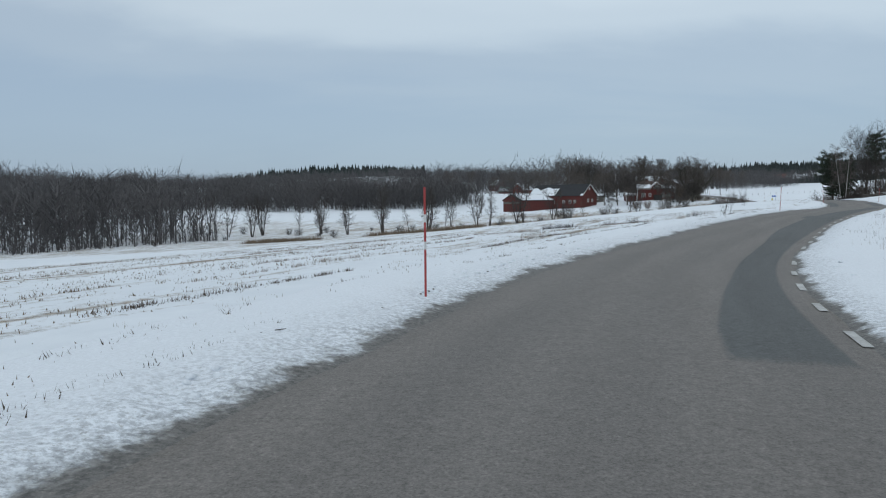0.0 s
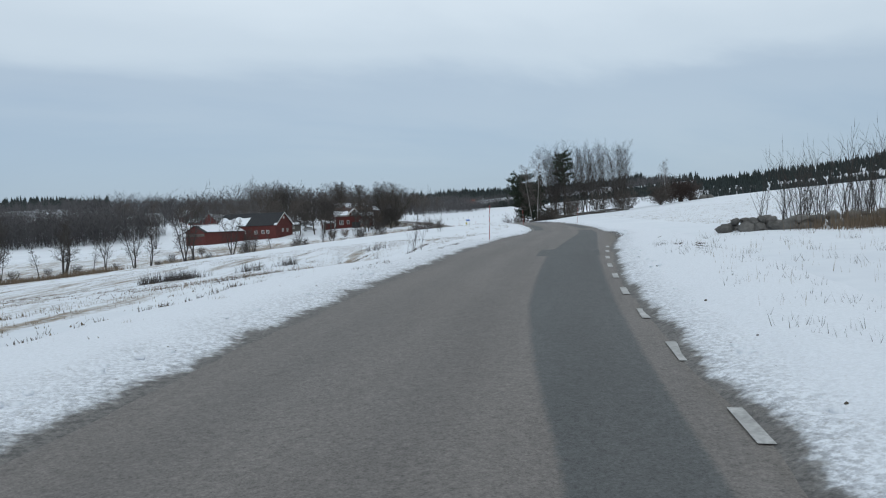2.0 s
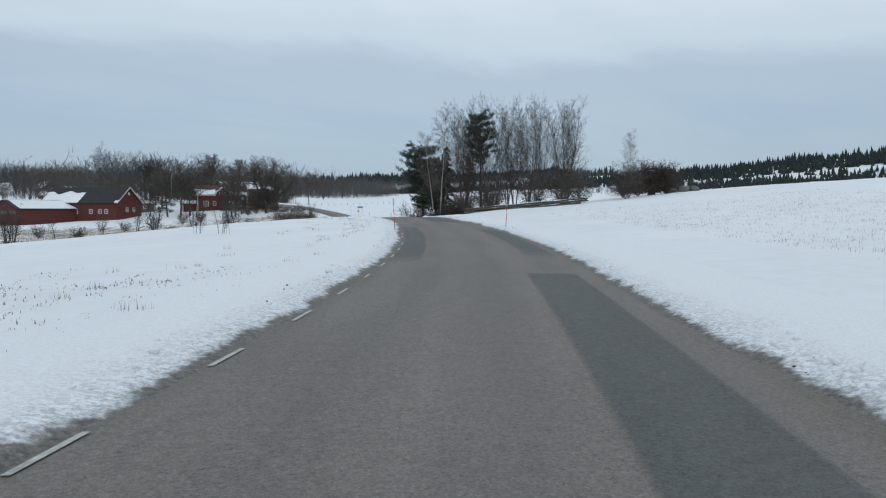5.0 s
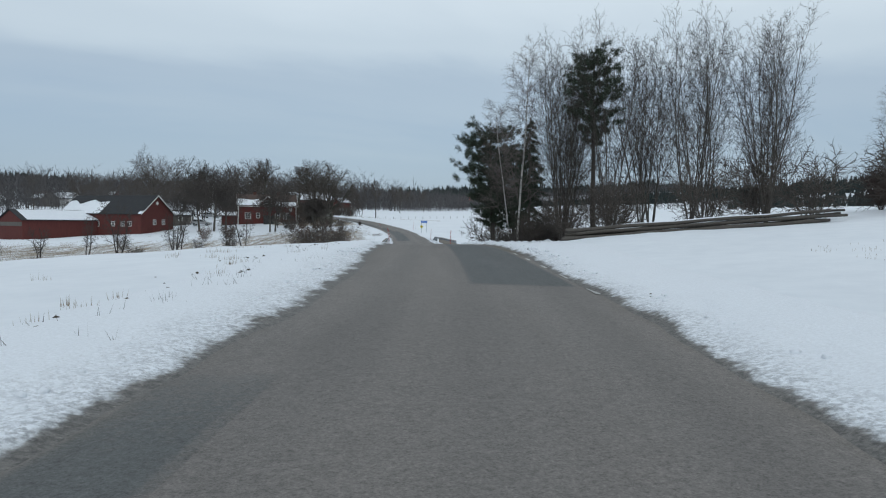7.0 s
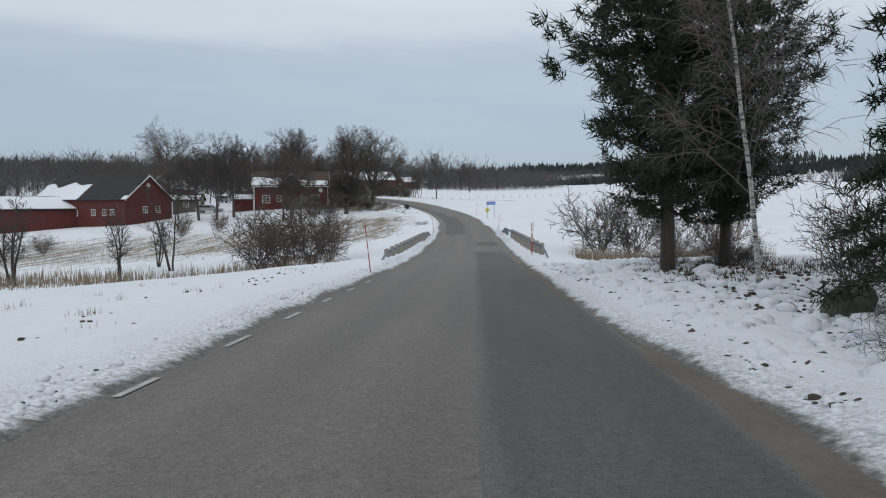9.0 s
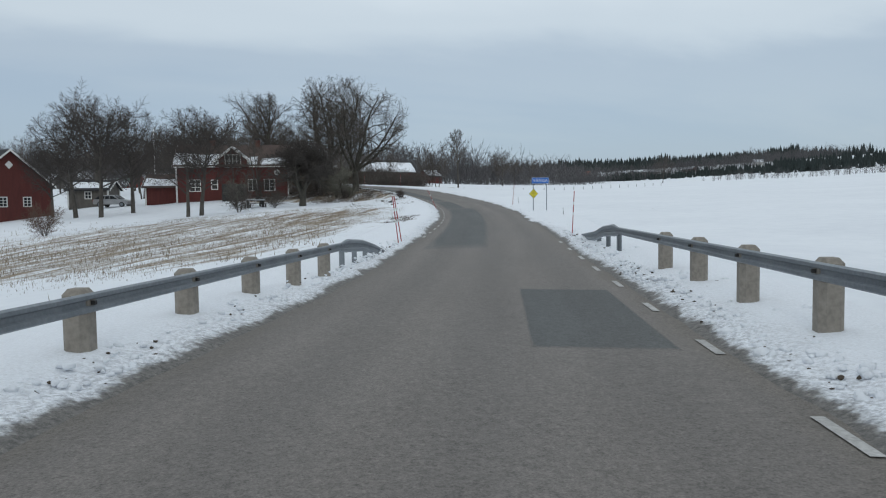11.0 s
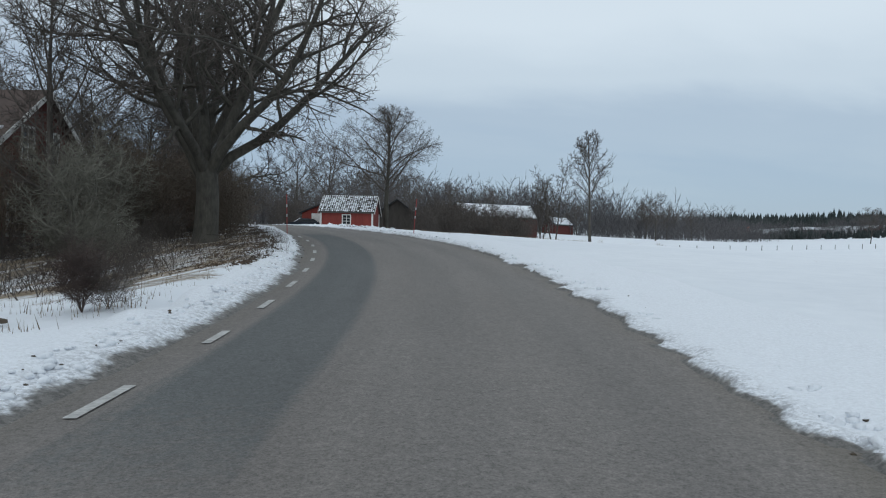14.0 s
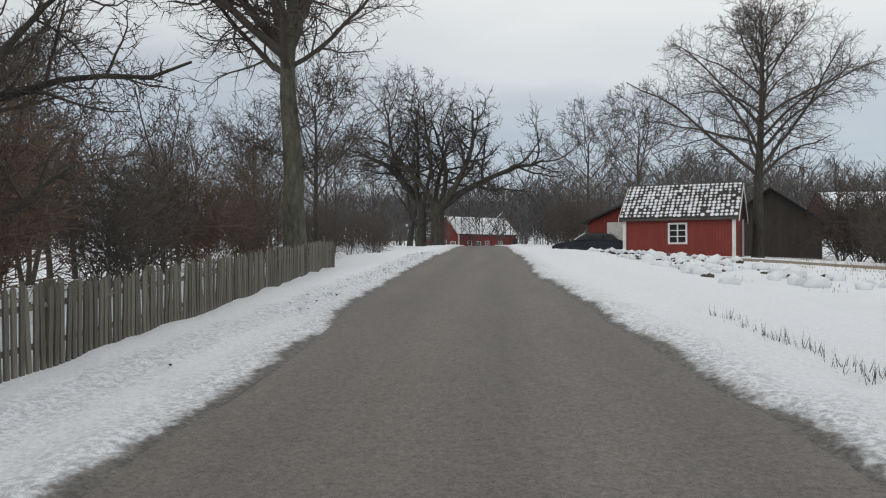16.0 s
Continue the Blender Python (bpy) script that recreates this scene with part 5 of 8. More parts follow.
LEADER = habit(OAK, seg=(8, 6, 4, 3, 1), wob=(0.17, 0.30, 0.40, 0.42, 0.4), trop=(0.05, 0.04, 0.03, 0.02, 0.0), kids=(11, 7, 6, 5), start=(0.20, 0.15, 0.12, 0.10), ang=(60, 54, 52, 50),
               ratio=(0.56, 0.50, 0.54, 0.55), fall=(0.25, 0.3, 0.2, 0.1), thin=(0.50, 0.55, 0.55, 0.7), least=0.0115)
plant("oak_tree", forked_oak(131, 2.5, 0.40, 6, 9.6, habit(LEADER, hull=(8.4, 6.7, 5.9)), None, ((20, 72, 10.4, 0.24), (5, 42, 7.6, 0.20), (130, 66, 10.0, 0.22), (180, 58, 8.6, 0.20), (255, 50, 8.0, 0.19), (320, 52, 8.4, 0.20), (80, 58, 8.8, 0.18))),
      88.9, 263.6, "great spreading oak that forks low, dark limbs over the road", "tree", OAKS, 0.0)
plant("oak_tree", forked_oak(132, 3.6, 0.46, 5, 9.4, habit(LEADER, hull=(8.8, 5.6, 6.2))), 86.6, 271.4, "massive old oak with several upright leaders", "tree", OAKS, 1.1)
plant("oak_tree", T_OAK[0], 80.2, 274.5, "great leafless oak with dark crooked limbs", "tree", OAKS, 5.1, 0.74)
plant("oak_tree", T_OAK[1], 82.6, 284.5, "great leafless oak with dark crooked limbs", "tree", OAKS, 1.2, 0.62)
plant("maple_tree", bare_tree_meshes(134, 8.6, 0.18, habit(ASH, start=(0.22, 0.18, 0.12, 0.1), kids=(18, 9, 8, 6), ratio=(0.5, 0.46, 0.54, 0.62), ang=(44, 44, 44, 44))), 84.6, 262.0, "slim upright leafless tree beside the house", "tree", GARDEN, 0.3)
# ash with a long bough over the fence
BOUGH = habit(ASH, seg=(8, 9, 6, 3, 1), kids=(12, 15, 9, 6), wob=(0.10, 0.22, 0.34, 0.34, 0.3), trop=(0.03, 0.075, 0.03, 0.03, 0.02), start=(0.2, 0.14, 0.12, 0.1), ratio=(0.5, 0.46, 0.52, 0.6), ang=(60, 52, 50, 46), thin=(0.5, 0.48, 0.5, 0.7), least=0.0115)
FENCE_LIMBS = [(6.8, 200, 40, 8.4, 0.17), (6.0, 170, 36, 5.6, 0.11), (6.5, 214, 46, 7.0, 0.16), (6.6, 18, 62, 7.6, 0.18), (6.2, 32, 26, 5.2, 0.09), (6.8, 196, 64, 7.0, 0.17), (6.4, 112, 48, 6.4, 0.14), (6.1, 290, 40, 6.0, 0.13),
               (7.6, 20, 40, 5.4, 0.11), (8.2, 220, 46, 5.2, 0.11), (8.6, 310, 50, 4.8, 0.10), (8.9, 100, 52, 4.8, 0.10), (9.6, 10, 50, 4.2, 0.09), (9.9, 190, 54, 4.2, 0.09), (10.6, 280, 56, 3.6, 0.07), (11.2, 60, 58, 3.2, 0.06),
               (11.8, 170, 60, 2.8, 0.05), (12.3, 330, 62, 2.4, 0.05), (3.4, 205, 15, 1.5, 0.02), (2.8, 30, 20, 1.2, 0.018), (4.2, 20, 12, 2.2, 0.03)]
plant("ash_tree", limbed_tree(113, 13.2, 0.40, FENCE_LIMBS, BOUGH, M_MOSSBARK, M_TWIG, 0.09), 79.0, 299.2, "tall ash with lichened trunk behind the fence", "tree", "", 0.0, 1.0)
CROOK = habit(OAK, seg=(8, 6, 4, 2, 1), wob=(0.24, 0.36, 0.44, 0.42, 0.4), trop=(0.02, 0.05, 0.05, 0.04, 0.02), kids=(10, 8, 6, 5), start=(0.24, 0.15, 0.12, 0.1), ang=(56, 54, 52, 48), ratio=(0.52, 0.50, 0.52, 0.55), thin=(0.56, 0.54, 0.55, 0.7), least=0.014)
plant("oak_tree", forked_oak(141, 2.9, 0.50, 4, 8.6, CROOK, M_TWIGDARK, ((20, 28, 8.6, 0.30), (350, 44, 8.2, 0.28), (60, 62, 7.6, 0.24), (120, 60, 7.2, 0.22), (250, 60, 7.0, 0.20))), 66.4, 345.6, "wide old oak with dark twisted boughs by the road", "tree", "", 0.0, 1.32)
plant("oak_tree", forked_oak(142, 3.2, 0.36, 3, 8.0, CROOK, M_TWIGDARK, ((200, 46, 7.8, 0.22), (170, 66, 8.4, 0.22), (330, 68, 8.0, 0.18), (230, 60, 7.6, 0.18))), 64.6, 346.0, "crooked dark oak beside a larger one", "tree", "", 0.0, 1.30)
plant("oak_tree", T_OAK[2], 60.5, 353.0, "leafless oak beside the road", "tree", "", 4.0, 0.9)
# ash with an even, domed crown by the shed
DOME = habit(ASH, seg=(9, 9, 6, 3, 1), wob=(0.05, 0.17, 0.25, 0.28, 0.3), trop=(0.03, -0.01, 0.0, 0.02, 0.0), kids=(26, 14, 9, 5), start=(0.27, 0.14, 0.10, 0.1), ang=(62, 52, 48, 44), ratio=(0.5, 0.40, 0.50, 0.6),
             thin=(0.36, 0.42, 0.5, 0.7), least=0.0125, hull=(9.2, 6.9, 6.3))
DOME_LIMBS = [(4.6 + 0.35 * k, 137.5 * k + 60, 36 + 1.0 * k + 10 * math.sin(k * 1.7), 0.0, 0.13 - 0.0036 * k) for k in range(26)]
plant("ash_tree", limbed_tree(152, 13.6, 0.36, DOME_LIMBS, DOME, M_OAKBARK, M_TWIG, 0.04), 93.5, 327.0, "fine round-crowned ash tree beside the red shed", "tree", "", 0.0)
# brush at the feet of the oaks and round the apple trees
for k, (s, l_, z, grey) in enumerate(((268, -17, 0.7, 0), (262, -20, 1.0, 0), (281, -9.4, 0.62, 1), (287, -11, 1.3, 0), (279, -8.2, 0.55, 1))):
    p = road_place(s, l_)
    plant("brush_bush", T_LICHEN if grey else T_BUSHFAR[k % 2], p.x, p.y, "bush grey-green with lichen before the oaks" if grey else "dense dark brushwood at the oaks' feet", "bush", "brush under the oaks", k * 1.4, z * 0.85)
for k, (x, y, z) in enumerate(((79.0, 261.2, 0.36), (80.3, 261.2, 0.40), (81.8, 260.9, 0.42), (83.0, 261.3, 0.40), (84.2, 261.9, 0.46), (78.0, 259.6, 0.36))):
    plant("hedge_bush", T_HEAP[k % 2], x, y, "low dark tangled hedge before the house wall", "bush", "hedge before the house", k * 1.7, z * 1.25)
# tall brush that closes the wood's edge
T_TALLBRUSH = [bare_tree_meshes(170 + k, 3.6, 0.024, habit(SHRUB, kids=(9, 7, 5), least=0.0075, wob=(0.2, 0.3, 0.34, 0.36)), stems=12, lean=0.42, bark=M_TWIGOLIVE, twig=M_TWIGOLIVE if k < 2 else M_TWIGMOSS) for k in range(3)]
for k, (s, l_, z, kind) in enumerate(((288.5, -8.6, 0.95, 0), (290.5, -5.6, 0.72, 1), (292.5, -7.2, 0.8, 0), (294.0, -5.5, 0.70, 1), (296.0, -6.6, 0.85, 0), (297.5, -5.2, 0.75, 1), (285.5, -9.8, 0.9, 2),
                                      (287.2, -5.4, 0.66, 1), (286.5, -12.5, 1.05, 1), (299.0, -9.0, 1.0, 0), (291.0, -10.5, 1.1, 1))):
    p = road_place(s, l_)
    plant("brush_bush", T_TALLBRUSH[kind], p.x, p.y, "tall lichen-grey tangle of bare twigs" if kind == 2 else "tall olive-brown brush at the wood's edge", "bush", "brush at the wood's edge", k * 1.9, z)
plant("brush_bush", T_BUSHDARK[0], 91.5, 247.6, "low rusty bush at the wood's edge", "bush", "brush at the wood's edge", 0.7, 0.24)
# thickets left of the road
for k, (s, l_, z, red) in enumerate(((268, -4.3, 0.30, 0), (276, -6.6, 0.4, 0), (279, -8.6, 0.42, 0), (283, -8.0, 0.45, 0), (286, -7.4, 0.5, 0), (289, -8.2, 0.7, 0), (292, -7.6, 0.85, 1), (294.5, -8.8, 1.3, 0), (297, -7.3, 0.9, 1), (300, -8.6, 1.15, 1),
                                     (303, -7.6, 1.2, 1), (306, -8.4, 1.3, 1), (309, -7.8, 1.25, 1), (312, -9.0, 1.35, 1), (315, -8.0, 1.2, 0), (318, -8.8, 1.2, 0), (321, -8.2, 1.1, 1), (325, -8.0, 1.1, 0), (329, -7.4, 1.0, 0),
                                     (333, -7.4, 1.0, 0), (338, -7.2, 0.9, 0), (344, -7.0, 1.0, 0), (350, -7.5, 1.0, 0), (302, -12, 1.5, 1), (310, -13, 1.6, 0), (318, -13, 1.6, 1), (327, -12, 1.4, 0), (336, -12, 1.4, 0))):
    p = road_place(s, l_)
    plant("thicket_bush", ((T_BUSHFARRED if red else T_BUSHFAR) if l_ < -8.3 else (T_SHRUBRED if red else T_SHRUB))[k % 2], p.x, p.y, "dense leafless brown thicket behind the fence" if red else "tangled bare thicket under the trees", "bush", "thicket along the road", k * 0.8, z * 0.88)
for k, (s, l_, z) in enumerate(((296, -16, 1.5), (303, -18, 1.6), (308, -15, 1.35), (313, -20, 1.7), (318, -17, 1.5), (323, -14, 1.4), (328, -18, 1.6), (333, -14, 1.4), (338, -17, 1.5), (300, -25, 1.7), (312, -27, 1.8), (326, -25, 1.7),
                                (290, -20, 1.5), (284, -18, 1.5), (345, -14, 1.3), (352, -16, 1.4))):
    p = road_place(s, l_)
    plant("young_tree", T_ALDER_ONE[k % 4], p.x, p.y, "slender leafless tree in the thicket", "tree", "young trees left of the road", k * 2.3, z * 0.74)
# behind and beside the red shed
for k, (x, y, s) in enumerate(((84.5, 352.0, 1.45), (78.0, 362.0, 1.5), (97.0, 366.0, 1.0), (104.0, 372.0, 1.0), (112.0, 378.0, 1.0), (90.0, 372.0, 1.1), (70.0, 392.0, 0.9), (76.0, 384.0, 1.0), (26.0, 402.0, 0.9), (28.0, 418.0, 1.0),
                               (163.0, 435.0, 1.2), (188.0, 520.0, 1.4), (200.0, 530.0, 1.3), (212.0, 535.0, 1.25), (268.0, 506.0, 1.3), (140, 470, 1.0), (120, 466, 1.1), (98, 452, 1.2), (152, 480, 1.0), (62, 303, 0.9), (57, 312, 0.95), (66, 316, 0.9), (54, 326, 1.05), (46, 332, 1.0), (66, 326, 0.8), (38, 338, 1.1), (28, 352, 1.1), (76, 306, 0.85), (14, 372, 1.1), (2, 366, 1.1), (44, 352, 1.1), (60, 336, 1.0), (34, 362, 1.1), (52, 362, 1.0))):
    plant("field_tree", T_ASHFAR[k % 3], x, y, "leafless tree beyond the red shed" if k < 10 else "single leafless tree at the field's far edge" if k < 19 else "leafless tree in the wood behind the barn", "tree", "trees round the hamlet", k * 1.7, s)
SLENDER = habit(ASH, seg=(8, 5, 4, 2, 1), kids=(10, 8, 6, 4), wob=(0.05, 0.18, 0.24, 0.28, 0.3), ang=(50, 40, 42, 44), least=0.019, hull=(8.3, 2.3, 3.7))
plant("slender_tree", limbed_tree(155, 11.4, 0.17, [(4.6 + 0.34 * k, 137.5 * k, 48 + 1.2 * k, 0.0, 0.06 - 0.0015 * k) for k in range(19)], SLENDER), 114.6, 313.0, "tall slender tree standing alone in the field", "tree", "", 0.6)
plant("slender_tree", T_ALDER_ONE[1], 113.5, 326.0, "thin leaning tree in the field", "tree", "", 2.6, 1.25)
plant("slender_tree", T_ALDER_ONE[2], 112.2, 327.2, "thin pale tree in the field", "tree", "", 1.6, 1.05)
for k, (x, y, s) in enumerate(((98.0, 313.5, 0.8), (100.2, 316.0, 1.05), (102.0, 314.2, 1.0), (103.6, 317.2, 1.15), (105.6, 315.0, 1.0), (101.4, 319.6, 1.2), (104.8, 320.5, 1.2), (107.4, 317.6, 1.1), (108.6, 321.5, 1.1), (99.2, 321.5, 1.0),
                               (106.0, 325.0, 1.2), (110.0, 326.0, 1.1), (102.4, 325.5, 1.1), (80.5, 337.0, 1.2), (82.0, 345.0, 1.3), (79.0, 350.0, 1.3), (76.0, 356.0, 1.4), (98.0, 328.0, 1.2), (99.2, 330.0, 1.5), (100.8, 332.0, 1.6), (102.8, 333.5, 1.5), (100.0, 327.2, 1.2))):
    plant("hedge_bush", T_BUSHFAR[k % 2], x, y, "dense leafless grey-brown hedge bush", "bush", "hedge bushes beside the shed", k * 1.2, s)

# ---- buildings ----
WINDOW_MESHES = {}


def plain_mesh(name, bm, material):
    me = bpy.data.meshes.new(name)
    bm.to_mesh(me); bm.free(); me.materials.append(material)
    return me


def window_meshes(w, h, cols, rows):
    """Casing, upright and level glazing bars and one pane, facing -y, the window's middle at the origin."""
    key = (w, h, cols, rows)
    if key not in WINDOW_MESHES:
        t, b = 0.10, 0.045
        bm = bmesh.new()
        ring = [[bm.verts.new((sx * (w / 2 + o), y, sz * (h / 2 + o))) for sx, sz in ((-1, -1), (1, -1), (1, 1), (-1, 1))] for o, y in ((t, -0.05), (0, -0.05), (0, 0.02), (t, 0.02))]
        for r0, r1 in zip(ring, ring[1:] + ring[:1]):
            for i in range(4):
                bm.faces.new((r0[i], r0[(i + 1) % 4], r1[(i + 1) % 4], r1[i]))
        bmesh.ops.recalc_face_normals(bm, faces=bm.faces[:])
        pw, ph = w / cols, h / rows
        WINDOW_MESHES[key] = (plain_mesh("window_frame", bm, M_WHITE), plain_mesh("glazing_bar", boxes((-b * 0.8, -0.035, -h / 2, b * 0.8, 0.005, h / 2)), M_WHITE),
                              plain_mesh("glazing_bar", boxes((-w / 2, -0.03, -b * 0.6, w / 2, 0.0, b * 0.6)), M_WHITE), plain_mesh("pane", boxes((-pw / 2 + 0.012, -0.015, -ph / 2 + 0.012, pw / 2 - 0.012, 0.012, ph / 2 - 0.012)), M_GLASS))
    return WINDOW_MESHES[key]


def set_window(parent, m, w, h, cols, rows, label):
    frame_, upright, level_, pane = window_meshes(w, h, cols, rows)
    f = share("window", frame_, parent, m, label)
    for k in range(1, cols):
        share("glazing_bar", upright, f, Matrix.Translation((-w / 2 + w * k / cols, 0, 0)))
    for k in range(1, rows):
        share("glazing_bar", level_, f, Matrix.Translation((0, 0, -h / 2 + h * k / rows)))
    for i in range(cols):
        for j in range(rows):
            share("pane", pane, f, Matrix.Translation((-w / 2 + w * (i + 0.5) / cols, 0, -h / 2 + h * (j + 0.5) / rows)))


def on_face(face, a, z, W, L):
    if face == "front":
        return pose(a, 0, z)
    if face == "back":
        return pose(W - a, L, z, 0, 0, 180)
    return pose(0, a, z, 0, 0, -90) if face == "left" else pose(W, a, z, 0, 0, 90)


def slope_slab(W, H, R, y0, y1, side, u0, u1, lift, thick, ridge=None):
    """A slab lying on one roof slope, from u0 at the eaves to u1 at the ridge."""
    mid = W / 2 if ridge is None else ridge
    sx, sz = (mid, R - H) if side == "left" else (mid - W, R - H)
    x_at = lambda u: (0 if side == "left" else W) + sx * u
    z_at = lambda u: H + sz * u
    bm = bmesh.new()
    vs = [bm.verts.new((x_at(u), y, z_at(u) + q)) for q in (lift, lift + thick) for u, y in ((u0, y0), (u1, y0), (u1, y1), (u0, y1))]
    for f in ((0, 3, 2, 1), (4, 5, 6, 7), (0, 1, 5, 4), (1, 2, 6, 5), (2, 3, 7, 6), (3, 0, 4, 7)):
        bm.faces.new([vs[i] for i in f])
    bmesh.ops.recalc_face_normals(bm, faces=bm.faces[:])
    return bm


def snow_sheet(W, H, R, y0, y1, side, u0, u1, seed, lift=0.14, ragged=0.5, bumps=0.05):
    """Snow lying on a roof slope: a lumpy sheet with an uneven edge."""
    n, m, rng = max(6, int((y1 - y0) / 0.6)), 8, random.Random(seed)
    sx, sz = (W / 2, R - H) if side == "left" else (-W / 2, R - H)
    x0 = 0 if side == "left" else W
    bm = bmesh.new()
    rows_ = []
    for i in range(n + 1):
        y = y0 + (y1 - y0) * i / n
        top = u1 - (u1 - u0) * ragged * 0.5 * (1 + noise.noise(Vector((y * 0.35, seed, 0.0)))) * (1 if u1 < 0.97 else 0.15)
        low = u0 + (u1 - u0) * ragged * 0.22 * (1 + noise.noise(Vector((y * 0.6, seed, 5.0)))) * (1 if u0 > 0.03 else 0)
        row = []
        for j in range(m + 1):
            u = low + (top - low) * j / m
            edge = min(1.0, 3.0 * min(i, n - i) / n + 0.15, 0.25 + 3.0 * min(j, m - j) / m)
            row.append(bm.verts.new((x0 + sx * u, y + rng.uniform(-0.1, 0.1), H + sz * u + lift + bumps * edge * (1 + noise.noise(Vector((y, u * 4, seed)))))))
        rows_.append(row)
    for a, b in zip(rows_, rows_[1:]):
        for j in range(m):
            bm.faces.new((a[j], a[j + 1], b[j + 1], b[j]))
    ex = bmesh.ops.extrude_face_region(bm, geom=bm.faces[:])
    for v in (g for g in ex["geom"] if isinstance(g, bmesh.types.BMVert)):
        v.co.z -= 0.06
    bmesh.ops.recalc_face_normals(bm, faces=bm.faces[:])
    for f in bm.faces:
        f.smooth = True
    return bm


def gable_building(name, m, W, L, H, R, wall, roof, label, category="building", over=0.4, below=1.0, group="", windows=(), doors=(), snow=(), trim=True, chimneys=()):
    """Width W across the gable (x), length L along the ridge (y), front gable at y = 0; walls H high, ridge R."""
    t = thing(name, m, label, category, group)
    part("wall", prism([(0, -below), (W, -below), (W, H), (W / 2, R), (0, H)], 0, L), wall, t)
    k = (R - H) / (W / 2)
    for side in ("left", "right"):
        ext = over / (W / 2)
        part("roof_slope", slope_slab(W, H, R, -over, L + over, side, -ext, 1.0, 0.01, 0.12), roof, t)
    if trim:
        for y in (-over - 0.03, L + over):
            bm = bmesh.new()
            for s in (1, -1):
                x0, z0 = (-over, H - k * over) if s > 0 else (W + over, H - k * over)
                vs = [bm.verts.new(p) for yy in (y, y + 0.03) for p in ((x0, yy, z0 - 0.10), (W / 2, yy, R - 0.10), (W / 2, yy, R + 0.15), (x0, yy, z0 + 0.15))]
                for f in ((0, 1, 2, 3), (7, 6, 5, 4), (0, 4, 5, 1), (1, 5, 6, 2), (2, 6, 7, 3), (3, 7, 4, 0)):
                    bm.faces.new([vs[i] for i in f])
            bmesh.ops.recalc_face_normals(bm, faces=bm.faces[:])
            part("bargeboard", bm, M_WHITE, t, "white painted bargeboards")
        for x in (0, W):
            for y in (0, L):
                part("corner_board", boxes((x - 0.09, y - 0.09, -0.2, x + 0.09, y + 0.09, H - 0.05)), M_WHITE if trim != "red" else wall, t)
    for face, a, z, w, h, cols, rows in windows:
        set_window(t, on_face(face, a, z, W, L), w, h, cols, rows, "white-framed window")
    for face, a, w, h, mat, lab in doors:
        d = part("door", boxes((-w / 2, -0.06, 0, w / 2, 0.03, h), bevel=0.01), mat, t, lab)
        d.matrix_basis = on_face(face, a, 0.0, W, L)
        c = part("door_frame", boxes((-w / 2 - 0.09, -0.08, 0, -w / 2, 0.02, h + 0.09), (w / 2, -0.08, 0, w / 2 + 0.09, 0.02, h + 0.09), (-w / 2, -0.08, h, w / 2, 0.02, h + 0.09)), M_WHITE, d)
    for q, (y0, y1, side, u0, u1) in enumerate(snow):
        part("roof_snow", snow_sheet(W, H, R, y0, y1, side, u0, u1, q + int(W * 7)), M_SNOW, t, "old snow lying on the roof")
    for x, y, w, top in chimneys:
        z0 = H + (R - H) * (1 - abs(x - W / 2) / (W / 2)) - 0.3
        c = part("chimney", boxes((x - w / 2, y - w / 2, z0, x + w / 2, y + w / 2, top), (x - w / 2 - 0.06, y - w / 2 - 0.06, top - 0.28, x + w / 2 + 0.06, y + w / 2 + 0.06, top - 0.12)), M_BRICK, t, "red-brown brick chimney")
        part("chimney_cap", boxes((x - w / 2 - 0.05, y - w / 2 - 0.05, top + 0.12, x + w / 2 + 0.05, y + w / 2 + 0.05, top + 0.17), (x - 0.3, y - 0.3, top, x - 0.24, y + 0.3, top + 0.12), (x + 0.24, y - 0.3, top, x + 0.3, y + 0.3, top + 0.12)), M_BLACK, c)
    return t


def at_ground(x, y, turn, sink=0.1, z=None):
    return pose(x, y, (ground_z(x, y) - sink) if z is None else z, 0, 0, turn)


# the big barn with its lower wing
BARN = pose(47.5, 260.5, -0.4, 0, 0, 49.1)
barn = gable_building("barn", BARN, 9.9, 22, 4.3, 8.1, M_RED, M_DARKROOF, "long red boarded barn with dark sheet roof", "barn", below=3,
                      windows=[("front", 4.1, 2.4, 0.8, 0.95, 2, 3), ("front", 6.9, 2.4, 0.8, 0.95, 2, 3), ("left", 3.0, 2.0, 0.8, 0.9, 2, 2), ("left", 4.8, 2.0, 0.8, 0.9, 2, 2),
                               ("left", 7.4, 2.0, 0.8, 0.9, 2, 2), ("left", 11.6, 1.9, 0.8, 0.9, 2, 2)], snow=[(-0.4, 0.6, "left", -0.08, 0.14), (11.0, 22.2, "left", -0.06, 0.86)], trim="red")
dm = boxes((-0.32, -0.05, -0.32, 0.32, 0.0, 0.32))
dmo = part("gable_vent", dm, M_WHITE, barn, "white diamond-shaped vent frame")
dmo.matrix_basis = pose(4.95, -0.02, 6.5, 0, 45, 0)
barn_wing = gable_building("barn_wing", pose(20.6, 265.4, -2.3, 0, 0, -53.8), 8.6, 18.5, 4.6, 6.6, M_RED, M_DARKROOF, "low red barn wing with snow-covered roof", "barn", below=2.5,
                           snow=[(0.9, 18.5, "right", -0.06, 1.0), (0.6, 18.5, "left", -0.04, 1.0)], trim=False)
part("weathered_panel", boxes((0.15, -0.05, 3.3, 8.45, 0.0, 4.1), bevel=0.01), M_GREYBOARD, barn_wing, "band of bare grey boards across the gable")

